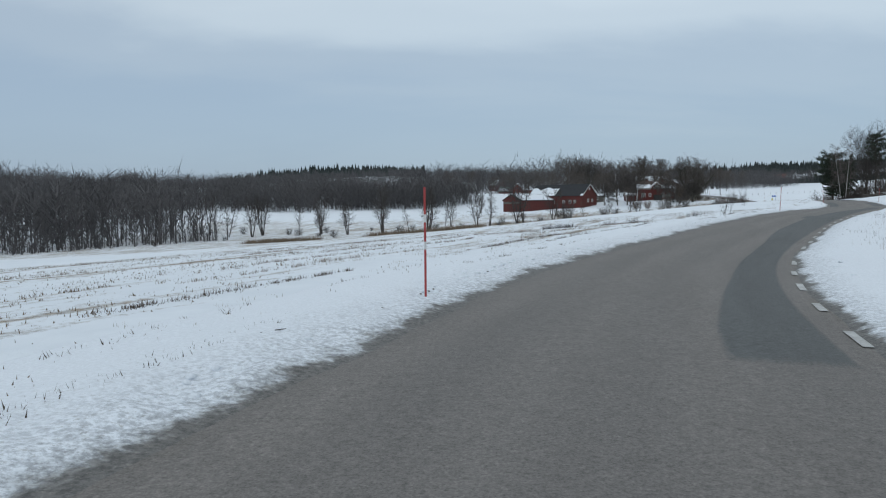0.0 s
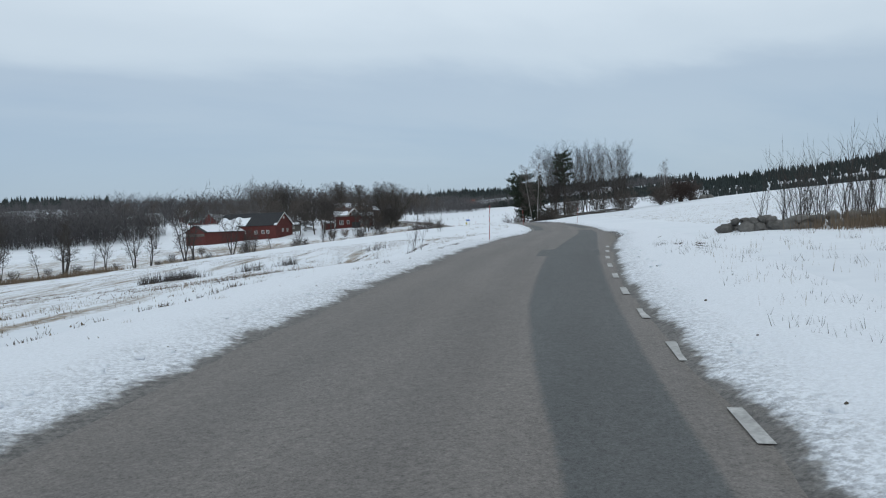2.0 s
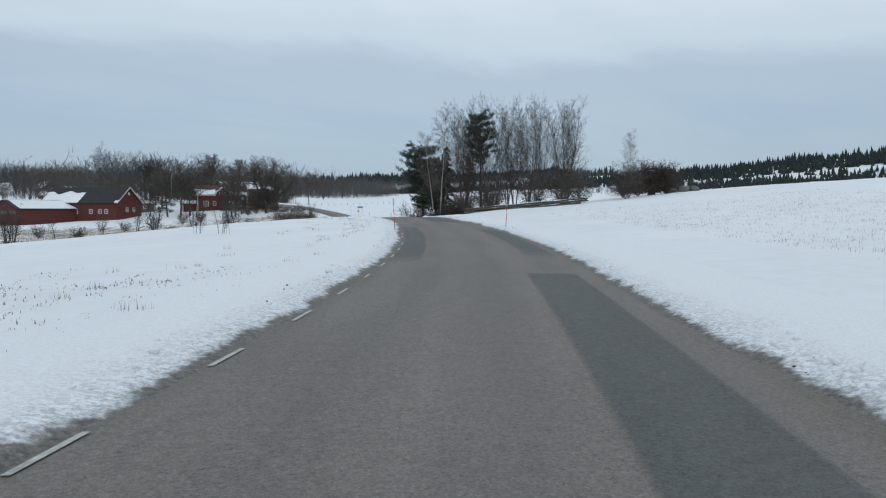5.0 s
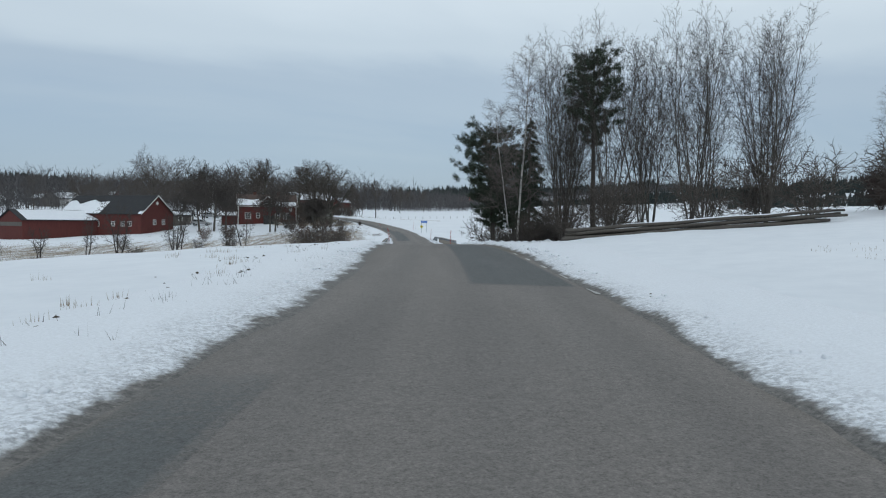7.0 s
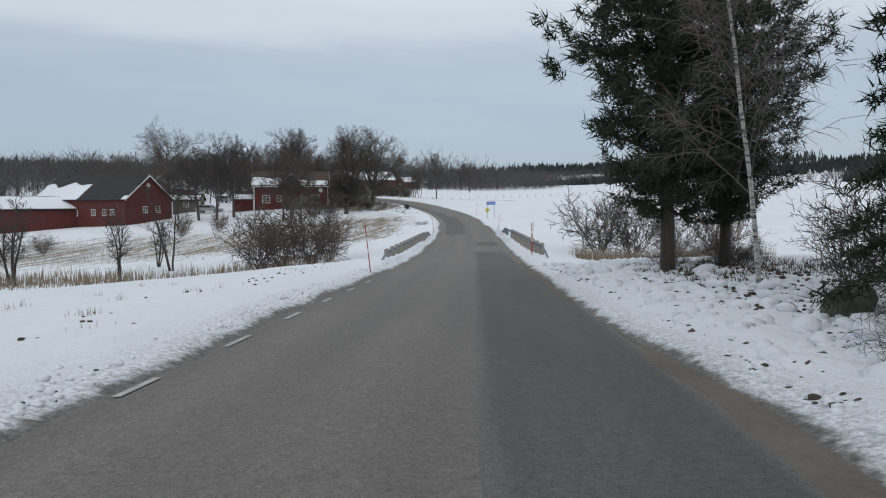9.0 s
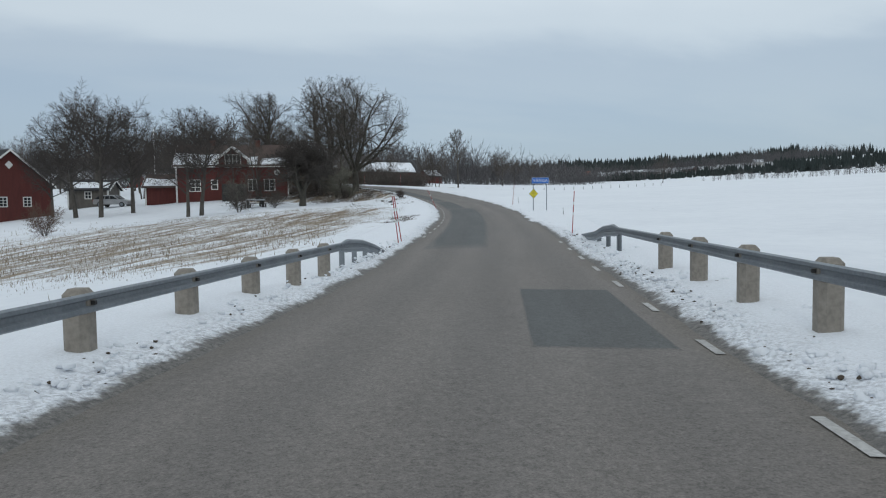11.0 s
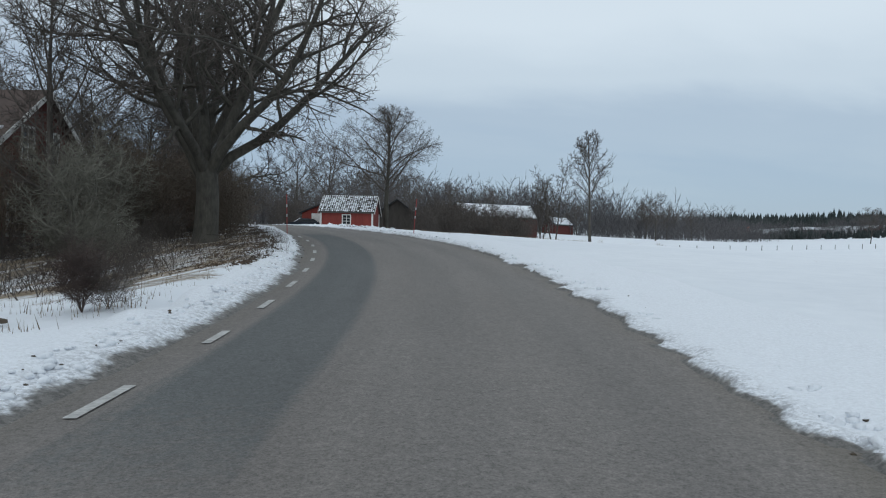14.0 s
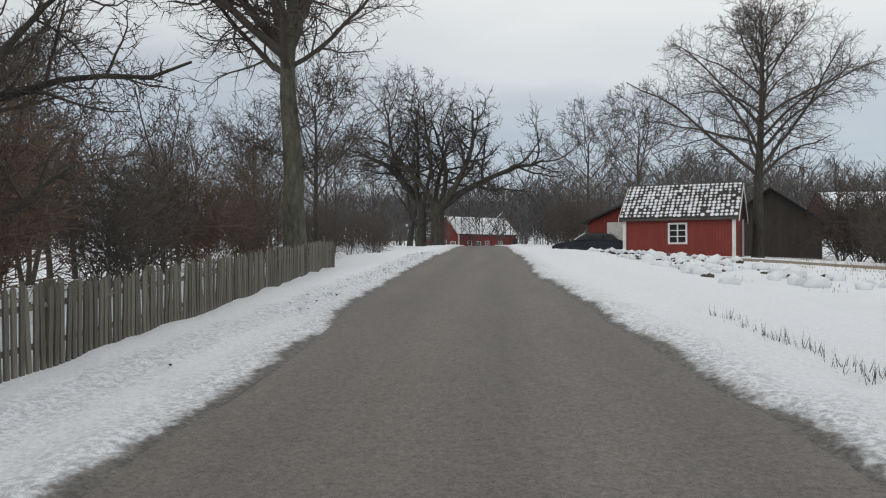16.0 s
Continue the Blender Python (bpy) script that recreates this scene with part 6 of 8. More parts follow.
# the red dwelling house with a front gable
HOUSE = pose(80.95, 264.8, 1.27, 0, 0, 84.7)
house = gable_building("dwelling_house", HOUSE, 6.4, 12.94, 4.85, 7.3, M_RED, M_TILE, "red wooden house with tiled roof partly under snow", "house", below=1.2,
                       windows=[("left", 10.84, 2.41, 1.15, 1.25, 2, 3), ("left", 8.6, 2.5, 0.6, 1.0, 1, 2), ("left", 2.2, 2.41, 1.15, 1.25, 2, 3), ("left", 4.2, 2.41, 0.9, 1.25, 2, 3),
                                ("front", 1.7, 2.3, 0.95, 1.25, 2, 3), ("front", 4.6, 2.3, 0.95, 1.25, 2, 3), ("front", 2.35, 5.2, 0.7, 1.15, 2, 3), ("front", 4.05, 5.2, 0.7, 1.15, 2, 3)],
                       snow=[(8.3, 13.3, "left", -0.05, 0.72), (0.0, 3.2, "left", -0.05, 0.36), (3.6, 4.6, "left", -0.05, 0.5)], chimneys=[(3.1, 3.78, 0.62, 8.0), (3.4, 9.2, 0.68, 8.0)])
part("plinth", boxes((-0.04, 0.2, -1.2, 0.05, 12.8, 0.36)), M_STONE, house, "grey stone plinth")
DY, DZ = 6.4, 0.45
dg = prism([(DY - 1.75, 3.9 + DZ), (DY + 1.75, 3.9 + DZ), (DY + 1.75, 4.95 + DZ), (DY, 6.35 + DZ), (DY - 1.75, 4.95 + DZ)], -0.05, 3.2)
for v in dg.verts:
    v.co = Vector((v.co.y, v.co.x, v.co.z))
bmesh.ops.recalc_face_normals(dg, faces=dg.faces[:])
dormer = part("front_gable", dg, M_RED, house, "red boarded front gable")
for s_ in (-1, 1):
    cr = bmesh.new()
    vs = [cr.verts.new((x, DY + s_ * 2.3 * q, 6.42 + DZ - 1.84 * q + k)) for k in (0, 0.12) for x, q in ((-0.55, 0), (-0.55, 1), (3.2, 1), (3.2, 0))]
    for f in ((0, 1, 2, 3), (7, 6, 5, 4), (0, 4, 5, 1), (1, 5, 6, 2), (2, 6, 7, 3), (3, 7, 4, 0)):
        cr.faces.new([vs[i] for i in f])
    bmesh.ops.recalc_face_normals(cr, faces=cr.faces[:])
    part("gable_roof", cr, M_TILE, dormer)
    sc = bmesh.new()
    vs = [sc.verts.new((x, DY + s_ * 2.25 * q, 6.50 + DZ - 1.80 * q + k)) for k in (0.05, 0.13) for x, q in ((-0.5, 0.05), (-0.5, 0.98), (1.6, 0.9), (2.4, 0.1))]
    for f in ((0, 1, 2, 3), (7, 6, 5, 4), (0, 4, 5, 1), (1, 5, 6, 2), (2, 6, 7, 3), (3, 7, 4, 0)):
        sc.faces.new([vs[i] for i in f])
    bmesh.ops.recalc_face_normals(sc, faces=sc.faces[:])
    part("roof_snow", sc, M_SNOW, dormer, "old snow lying on the gable roof")
    bb = bmesh.new()
    vs = [bb.verts.new((x, DY + s_ * 2.35 * q, 6.40 + DZ - 1.88 * q + k)) for k in (-0.12, 0.16) for x, q in ((-0.60, 0), (-0.60, 1), (-0.565, 1), (-0.565, 0))]
    for f in ((0, 1, 2, 3), (7, 6, 5, 4), (0, 4, 5, 1), (1, 5, 6, 2), (2, 6, 7, 3), (3, 7, 4, 0)):
        bb.faces.new([vs[i] for i in f])
    bmesh.ops.recalc_face_normals(bb, faces=bb.faces[:])
    part("bargeboard", bb, M_WHITE, dormer)
    part("corner_board", boxes((-0.10, DY + s_ * 1.75 - 0.09, 4.1 + DZ, 0.0, DY + s_ * 1.75 + 0.09, 4.95 + DZ)), M_WHITE, dormer)
set_window(dormer, pose(-0.05, DY, 4.85 + DZ, 0, 0, -90), 1.7, 1.35, 4, 2, "wide white-framed gable window")
part("eaves_gutter", tube(bmesh.new(), [(-0.45, -0.3, 4.58), (-0.45, DY - 1.9, 4.58)], [0.06, 0.06], 6), M_WHITE, house)
part("eaves_gutter", tube(bmesh.new(), [(-0.45, DY + 1.9, 4.58), (-0.45, 13.2, 4.58)], [0.06, 0.06], 6), M_WHITE, house)
part("downpipe", tube(bmesh.new(), [(-0.42, -0.02, 4.55), (-0.12, -0.02, 4.2), (-0.12, -0.02, 0.1)], [0.045, 0.045, 0.045], 7), M_WHITE, house)
dish = bmesh.new()
bmesh.ops.create_cone(dish, cap_ends=True, segments=18, radius1=0.36, radius2=0.30, depth=0.06, matrix=pose(-0.34, 1.25, 3.9, 0, -90, 12))
tube(dish, [(-0.32, 1.25, 3.9), (0.0, 1.3, 3.8)], [0.03, 0.03], 6)
part("satellite_dish", dish, M_WHITE, house, "pale satellite dish on a wall bracket")
part("porch", boxes((-2.6, 4.9, -0.3, -0.05, 7.4, 2.5), bevel=0.03), M_BLACK, house, "dark boarded porch with a flat top")
annex = gable_building("house_annex", HOUSE @ pose(0.9, 13.1, -0.1), 5.0, 3.6, 2.5, 3.9, M_RED, M_TILE, "low red annex with snow on its roof", "outbuilding", snow=[(0, 3.8, "left", -0.05, 0.8)])
shed = gable_building("garden_shed", at_ground(58.5, 276.5, 80), 4.0, 5.0, 2.2, 3.3, M_GREYBOARD, M_DARKROOF, "small grey shed with a snowy roof behind the house", "shed",
                      snow=[(0, 5, "left", 0, 0.95)], windows=[("left", 2.5, 1.4, 0.7, 0.8, 2, 2)])

# the small red cottage shed by the road, its garage, and the grey barn behind
SHACK = pose(92.1, 322.6, 4.55, 0, 0, 83)
shack = gable_building("roadside_shed", SHACK, 4.6, 5.9, 2.55, 4.35, M_BRIGHTRED, M_DARKTILE, "small red boarded shed with snow-dusted tile roof", "shed", over=0.28, below=0.8,
                       windows=[("left", 2.95, 1.62, 0.85, 1.0, 2, 3)])
# each tile course carries snow on its upper part only
tl = bmesh.new()
box(tl, -0.12, -0.11, 0.0, 0.12, 0.11, 0.045, bevel=0.015)
tile_me = bpy.data.meshes.new("tile")
tl.to_mesh(tile_me); tl.free(); tile_me.materials.append(M_DARKTILE)
sn = bmesh.new()
bmesh.ops.create_icosphere(sn, subdivisions=1, radius=1.0)
for v in sn.verts:
    v.co = Vector((v.co.x * 0.165, v.co.y * 0.125, v.co.z * 0.03))
snow_me = bpy.data.meshes.new("tile_snow")
sn.to_mesh(snow_me); sn.free(); snow_me.materials.append(M_SNOW)
slope = math.atan2(4.35 - 2.55, 2.3)
rng = random.Random(5)
for i in range(11):
    for j in range(26):
        u, y = (i + 0.5) / 11, -0.26 + (j + 0.5) * 6.42 / 26
        x_, z_ = -0.28 + (2.3 + 0.28) * u, 2.55 - 0.22 + (1.8 + 0.22) * u
        m_ = Matrix.Translation((x_ - 0.0, y, z_ + 0.15)) @ Matrix.Rotation(-slope, 4, "Y")
        share("tile", tile_me, shack, m_)
        if rng.random() < 0.93:
            k = rng.uniform(0.75, 1.08) if rng.random() < 0.8 else rng.uniform(0.35, 0.6)
            share("tile_snow", snow_me, shack, m_ @ pose(0.03 + rng.uniform(-0.02, 0.02), rng.uniform(-0.015, 0.015), 0.055) @ Matrix.Diagonal((k, k, 1, 1)))
part("ridge", tube(bmesh.new(), [(2.3, -0.3, 4.5), (2.3, 6.2, 4.5)], [0.11, 0.11], 8), M_DARKTILE, shack, "row of dark ridge tiles")
garage = gable_building("garage", pose(83.6, 327.2, 4.95, 0, 0, -6), 5.2, 6.5, 2.1, 3.2, M_BRIGHTRED, M_DARKROOF, "red garage with a pale door beside the shed", "garage", over=0.35, trim=False,
                        doors=[("front", 2.2, 1.9, 1.95, M_WHITE, "pale grey-white garage door")])
grey_barn = gable_building("grey_barn", at_ground(91.5, 335.5, -3), 6.4, 12, 2.3, 4.6, M_DARKBOARD, M_DARKROOF, "weathered grey barn behind the ash tree", "barn", trim=False)
# barn beyond the bend
gable_building("red_barn", pose(37.4, 421.6, 5.2, 0, 0, -27), 7.2, 17, 3.5, 7.0, M_BRIGHTRED, M_DARKROOF, "red barn with thick snow on its roof", "barn", over=0.3,
                           windows=[("front", 3.2, 1.7, 0.9, 0.9, 2, 2), ("right", 3.0, 1.6, 1.0, 0.8, 2, 2), ("right", 8.0, 1.6, 1.0, 0.8, 2, 2), ("right", 12.0, 1.6, 1.0, 0.8, 2, 2)],
                           doors=[("front", 5.6, 1.3, 1.9, M_GREENDOOR, "grey-green plank door"), ("right", 5.4, 1.2, 1.9, M_GREENDOOR, "grey-green plank door")],
                           snow=[(-0.2, 17.2, "right", -0.06, 1.0), (-0.2, 8, "left", -0.06, 0.55)])
gable_building("barn_wing", pose(36.0, 425.0, 5.9, 0, 0, 62), 5.0, 6, 2.2, 4.6, M_BRIGHTRED, M_GREENDOOR, "small red wing with a green roof and snow", "barn", trim=False, snow=[(0, 6, "left", 0, 0.8)])

# farther houses
FARM = "houses of the far hamlet"
for x, y, turn, W, L, H, R, wall, roof, lab, sn_ in (
        (108.0, 441.0, -73, 9.0, 22.0, 5.2, 9.0, M_RED, M_DARKROOF, "long dark barn with a snowy roof beyond the field", [(0, 22, "right", 0, 0.97), (0, 22, "left", 0, 0.97)]),
        (143.0, 492.0, -60, 6.5, 8.0, 3.0, 5.6, M_RED, M_DARKROOF, "small red cottage with a snowy roof", [(0, 8, "right", 0, 0.97), (0, 8, "left", 0, 0.97)]),
        (6.0, 462.0, 30, 8.0, 12.0, 4.0, 7.2, M_GREYBOARD, M_TILE, "grey house with snow on its roof, far behind the barn", [(0, 12, "left", 0, 0.9)]),
        (18.0, 470.0, 70, 8.0, 10.0, 4.0, 7.0, M_WHITE, M_DARKROOF, "pale house with a snowy roof, far behind the barn", [(0, 10, "left", 0, 0.97), (0, 10, "right", 0, 0.97)]),
        (33.0, 478.0, 20, 7.5, 11.0, 4.2, 7.8, M_RED, M_DARKROOF, "red house with a steep snowy roof, far off", [(0, 11, "left", 0, 0.97)]),
        (47.0, 545.0, 60, 7.0, 11.0, 3.6, 6.0, M_GREYBOARD, M_DARKROOF, "small grey house among trees, far off", [(0, 11, "left", 0, 0.97)]),
        (100.0, 520.0, 72, 8.0, 18.0, 4.0, 7.0, M_GREYBOARD, M_DARKROOF, "long house with snow on its roof among trees", [(0, 18, "left", 0, 0.97)]),
        (-75.0, 293.0, 60, 6.0, 9.0, 2.6, 4.6, M_GREYBOARD, M_DARKROOF, "small dark shed with a snowy roof by the wood", [(0, 9, "left", 0, 0.97)]),
        (421.0, 927.0, 65, 10.0, 15.0, 6.0, 10.5, M_WHITE, M_REDROOF, "pale house with an orange-red roof, far across the field", []),
        (503.0, 930.0, 75, 9.0, 26.0, 4.0, 7.0, M_GREYBOARD, M_DARKROOF, "long grey barn with a snowy roof across the field", [(0, 26, "left", 0, 0.97)]),
        (543.0, 925.0, 20, 9.0, 14.0, 4.0, 7.5, M_RED, M_DARKROOF, "red house across the field with snow on its roof", [(0, 14, "left", 0, 0.97)]),
        (634.0, 925.0, 60, 9.0, 12.0, 4.0, 7.5, M_WHITE, M_DARKROOF, "pale house at the wood's edge, far off", [(0, 12, "left", 0, 0.97)]),
        (640.0, 481.0, 50, 9.0, 17.0, 4.0, 7.4, M_GREYBOARD, M_DARKROOF, "grey farmhouse with a snowy roof below the ridge", [(0, 17, "left", 0, 0.97)])):
    gable_building("farm_house", at_ground(x, y, turn, 0.3), W, L, H, R, wall, roof, lab, "house", 0.4, 2.0, FARM, trim=False, snow=sn_,
                   windows=[("left", L * q, H * 0.5, 1.2, 1.3, 2, 2) for q in (0.25, 0.7)] + [("front", W * 0.5, H * 0.5, 1.2, 1.3, 2, 2)])

# ---- road markings and repairs ----
def flat_piece(name, s0, s1, l0, l1, up, material, parent, step=1.0, soft=0.0, label="", rim=None):
    """A thin piece lying on the road between two distances along and across; soft is the width of its worn edge."""
    if soft:
        w = min(soft, (l1 - l0) / 5)
        inset = np.array([0.0, soft, 3 * soft])
        s = np.r_[s0 + inset, np.linspace(s0 + 3 * soft + step, s1 - 3 * soft - step, max(2, int((s1 - s0) / step))), s1 - inset[::-1]]
        l = np.r_[l1, l1 - w / 2, l1 - w, np.linspace(l1 - w, l0 + w, 5)[1:-1], l0 + w, l0 + w / 2, l0]
    else:
        s, l = np.linspace(s0, s1, max(2, int((s1 - s0) / step) + 1)), np.array([l1, l0])
    def depth(a, b):
        return np.clip(np.minimum(np.minimum(b - l0, l1 - b) / w, np.minimum(a - s0, s1 - a) / (2 * soft)), 0, 1)
    def bend(a, b):
        return b if rim is None else b + (np.interp(a, rim[0], rim[1]) - l0) * np.clip((l1 - b) / (l1 - l0), 0, 1)
    me, q, ss, ll, _, _ = strip(name, s, l, lambda a, b: crown(a, bend(a, b)) + (up if not soft else up * np.minimum(1, 2 * depth(a, b)) - 0.012 * (depth(a, b) <= 0)), material, bend)
    sheet_uv(me, q, bend(ss, ll), ss)
    if soft:
        inner = depth(ss, ll)
        at_ = me.attributes.new("newer", "FLOAT", "POINT")
        at_.data.foreach_set("value", (0.002 + np.clip(inner, 0, 1) if up < 0.008 else 1.0 + 0 * inner).ravel().astype(np.float32))
    ob = new(name, me)
    ob.parent = parent
    return tagged(ob, label) if label else ob


RIM = ((-30, 9, 15, 22, 26, 29, 33, 38, 44, 48, 60, 82), (0.90, 0.95, 1.27, 1.30, 1.20, 0.95, 0.70, 0.60, 0.50, 0.66, 0.92, 0.92))
PATCH = "newer, darker asphalt repair"
for s0, s1, l0, l1, soft in ((7.0, 82, 0.62, 2.18, 0.2), (43.2, 46.4, 0.26, 2.15, 0.16), (84, 110, -2.6, -1.5, 1.6), (86, 107, 1.4, 2.5, 1.6), (116.8, 140.6, 0.14, 2.45, 0.25), (143, 192, 0.30, 2.55, 2.2), (198, 203.6, 0.72, 2.32, 0.08), (213.0, 251, -2.25, 0.22, 1.7), (246, 262, -2.3, -0.45, 0.8),
                             (260.5, 294, -2.35, -0.80, 1.6)):
    flat_piece("asphalt_patch", s0, s1, l0, l1, 0.006 if (s0, l0) != (43.2, 0.26) else 0.010, M_ASPHALT, road, 0.6, soft, PATCH, RIM if s0 == 7.0 else None)


# edge line: metre-long dashes nearly three metres apart, where the snow leaves them free
for s0, s1, step, l0, l1, half in ((8.75, 48.0, 2.59, 2.46, 2.20, 0.055), (98.0, 101.0, 2.65, -2.61, -2.61, 0.04), (66.2, 96.0, 3.0, -2.5, -2.5, 0.03), (116.2, 129.0, 3.15, 2.50, 2.44, 0.045),
                                   (142.4, 166.0, 2.8, -2.66, -2.5, 0.04), (192.0, 219.0, 3.12, 2.62, 2.60, 0.05), (220.92, 262.0, 2.66, -2.6, -2.4, 0.05), (263.43, 291.0, 2.86, -2.38, -2.6, 0.05)):
    for c_ in np.arange(s0, s1, step):
        long_ = 0.46 + 0.05 * math.sin(c_ * 3.7)
        at_l = l0 + (l1 - l0) * (c_ - s0) / (s1 - s0)
        if s0 < 10:
            at_l = float(np.interp(c_, (9, 20, 27, 35, 41, 47.5), (2.40, 2.47, 2.50, 2.29, 2.26, 2.40)))
        if s0 > 220:
            at_l = float(np.interp(c_, (218, 232, 254, 265, 276, 290), (-2.63, -2.44, -2.52, -2.36, -2.54, -2.60)))
        flat_piece("edge_dash", c_ - long_, c_ + long_, at_l - half, at_l + half, 0.012, M_LINE, road, 0.5)

# washed-out dirt beside the asphalt, below the pines
d_s, d_u = np.arange(128, 178, 0.4), np.linspace(1, 0, 6)
dss, duu = np.meshgrid(d_s, d_u, indexing="ij")
d_in = 2.42 - 0.28 * smooth(dss, 140, 156) + 0.22 * vnoise(dss * 0.5, 1.0, 81) + 0.10 * vnoise(dss * 1.9, 2.0, 82)
d_l = d_in + (3.15 - d_in) * duu
d_c, d_t = road_at(dss)
d_me, d_q = grid_mesh("dirt_strip", d_c[..., 0] + d_t[..., 1] * d_l, d_c[..., 1] - d_t[..., 0] * d_l, d_c[..., 2] + crown(dss, d_l) + 0.010 - 0.012 * (duu < 0.1), M_DIRT)
tagged(new("dirt_strip", d_me), "damp brown dirt washed over the asphalt's edge", "road edge", kind="structure")

# ---- guard rails on the bridge ----
def guard_rail(x0, y0, x1, y1, z0, z1, label, inside, far_drop=7.0, gap=2.45, steel=1.9):
    """A steel W-beam on concrete and steel posts, its far end turned down into the snow."""
    a, b = Vector((x0, y0, 0)), Vector((x1, y1, 0))
    ln = (b - a).length
    d = (b - a).normalized()
    n = Vector((d.y, -d.x, 0)) * inside
    t = thing("guard_rail", Matrix.Translation((x0, y0, 0)), label, "guard rail", "guard rails of the bridge")
    prof = [(0.0, -0.16), (0.04, -0.13), (0.04, -0.07), (-0.02, -0.035), (-0.02, 0.035), (0.04, 0.07), (0.04, 0.13), (0.0, 0.16)]

    def beam(name, rows, scale=1.0):
        bm = bmesh.new()
        rings = []
        for k, (u, z, off) in enumerate(rows):
            size = scale if isinstance(scale, float) else scale[k]
            c = d * u + n * (0.13 + off) + Vector((0, 0, z))
            ring = [bm.verts.new(c + n * p * size + Vector((0, 0, q * size))) for p, q in prof]
            ring += [bm.verts.new(c + n * (p * size - 0.012) + Vector((0, 0, q * size))) for p, q in reversed(prof)]
            rings.append(ring)
        for r0, r1 in zip(rings, rings[1:]):
            for i in range(len(r0)):
                bm.faces.new((r0[i], r0[(i + 1) % len(r0)], r1[(i + 1) % len(r0)], r1[i]))
        bm.faces.new(rings[0][::-1]); bm.faces.new(rings[-1])
        bmesh.ops.recalc_face_normals(bm, faces=bm.faces[:])
        return part(name, bm, M_STEEL, t)
    level = lambda u: z0 + (z1 - z0) * u / ln
    main = ln - far_drop
    beam("beam", [(u, level(u) + 0.58, 0) for u in np.linspace(2.5, main, 12)], 0.60)
    beam("end_beam", [(main - 0.75, level(main) + 0.58, 0.01), (main - 0.25, level(main) + 0.575, 0.03), (main, level(main) + 0.575, 0.03), (main + 1.9, level(main) + 0.47, 0.03), (main + 3.8, level(main) + 0.25, 0.03), (ln - 1.0, level(ln) + 0.10, 0.02), (ln, level(ln) + 0.0, 0.0)], (0.62, 1.0, 1.05, 1.0, 0.95, 0.6, 0.12))
    beam("end_beam", [(0.0, level(0) + 0.05, 0), (1.2, level(0) + 0.36, 0.02), (2.6, level(0) + 0.58, 0.03)], (0.3, 0.62, 0.62))
    turn = Matrix.Rotation(math.atan2(d.y, d.x), 4, "Z")
    for u in np.arange(main - gap, 2.6, -2.45):
        p = part("post", boxes((-0.13, -0.13, -0.9, 0.13, 0.13, 0.72), bevel=0.06), M_CONCRETE, t, "weathered concrete post")
        p.matrix_basis = Matrix.Translation(d * u + Vector((0, 0, level(u)))) @ turn
        for z in (0.58,):
            bo = part("bolt", boxes((-0.02, -0.02, -0.02, 0.02, 0.02, 0.02)), M_BLACK, p)
            bo.matrix_basis = Matrix.Translation((0, 0, z)) @ Matrix.Translation(turn.inverted() @ (n * 0.155))
    for u, hgt in ((main, 0.56), (main + steel, 0.46), (main + 2 * steel, 0.30)):
        p = part("post", boxes((-0.05, -0.04, -0.9, 0.05, 0.04, hgt), (-0.05, -0.07, -0.9, -0.035, 0.07, hgt)), M_STEEL, t, "galvanised steel post")
        p.matrix_basis = Matrix.Translation(d * u + Vector((0, 0, level(u)))) @ turn
    return t


rl0, rl1 = road_place(175.6, -3.78), road_place(215.4, -3.48)
guard_rail(rl0.x, rl0.y, rl1.x, rl1.y, ground_z(rl0.x, rl0.y) - 0.40, ground_z(rl1.x, rl1.y) - 0.33, "weathered steel guard rail on concrete posts", 1, 6.5, 1.9, 1.55)
rr0, rr1 = road_place(178.9, 4.0), road_place(219.5, 3.68)
guard_rail(rr0.x, rr0.y, rr1.x, rr1.y, ground_z(rr0.x, rr0.y) - 0.17, ground_z(rr1.x, rr1.y) - 0.17, "weathered steel guard rail on concrete posts", -1, 8.4, 5.6, 1.95)

# ---- snow stakes ----
def stake_meshes():
    red = bmesh.new()
    tube(red, [(0, 0, -0.2), (0, 0, 1.66)], [0.018, 0.018], 7)
    ref = bmesh.new()
    tube(ref, [(0, 0, 0.72), (0, 0, 0.84)], [0.0205, 0.0205], 7)
    out = []
    for nm, bm, mt in (("pole", red, M_STAKERED), ("reflector_band", ref, M_STAKEWHITE)):
        me = bpy.data.meshes.new(nm)
        bm.to_mesh(me); bm.free(); me.materials.append(mt)
        out.append(me)
    return out


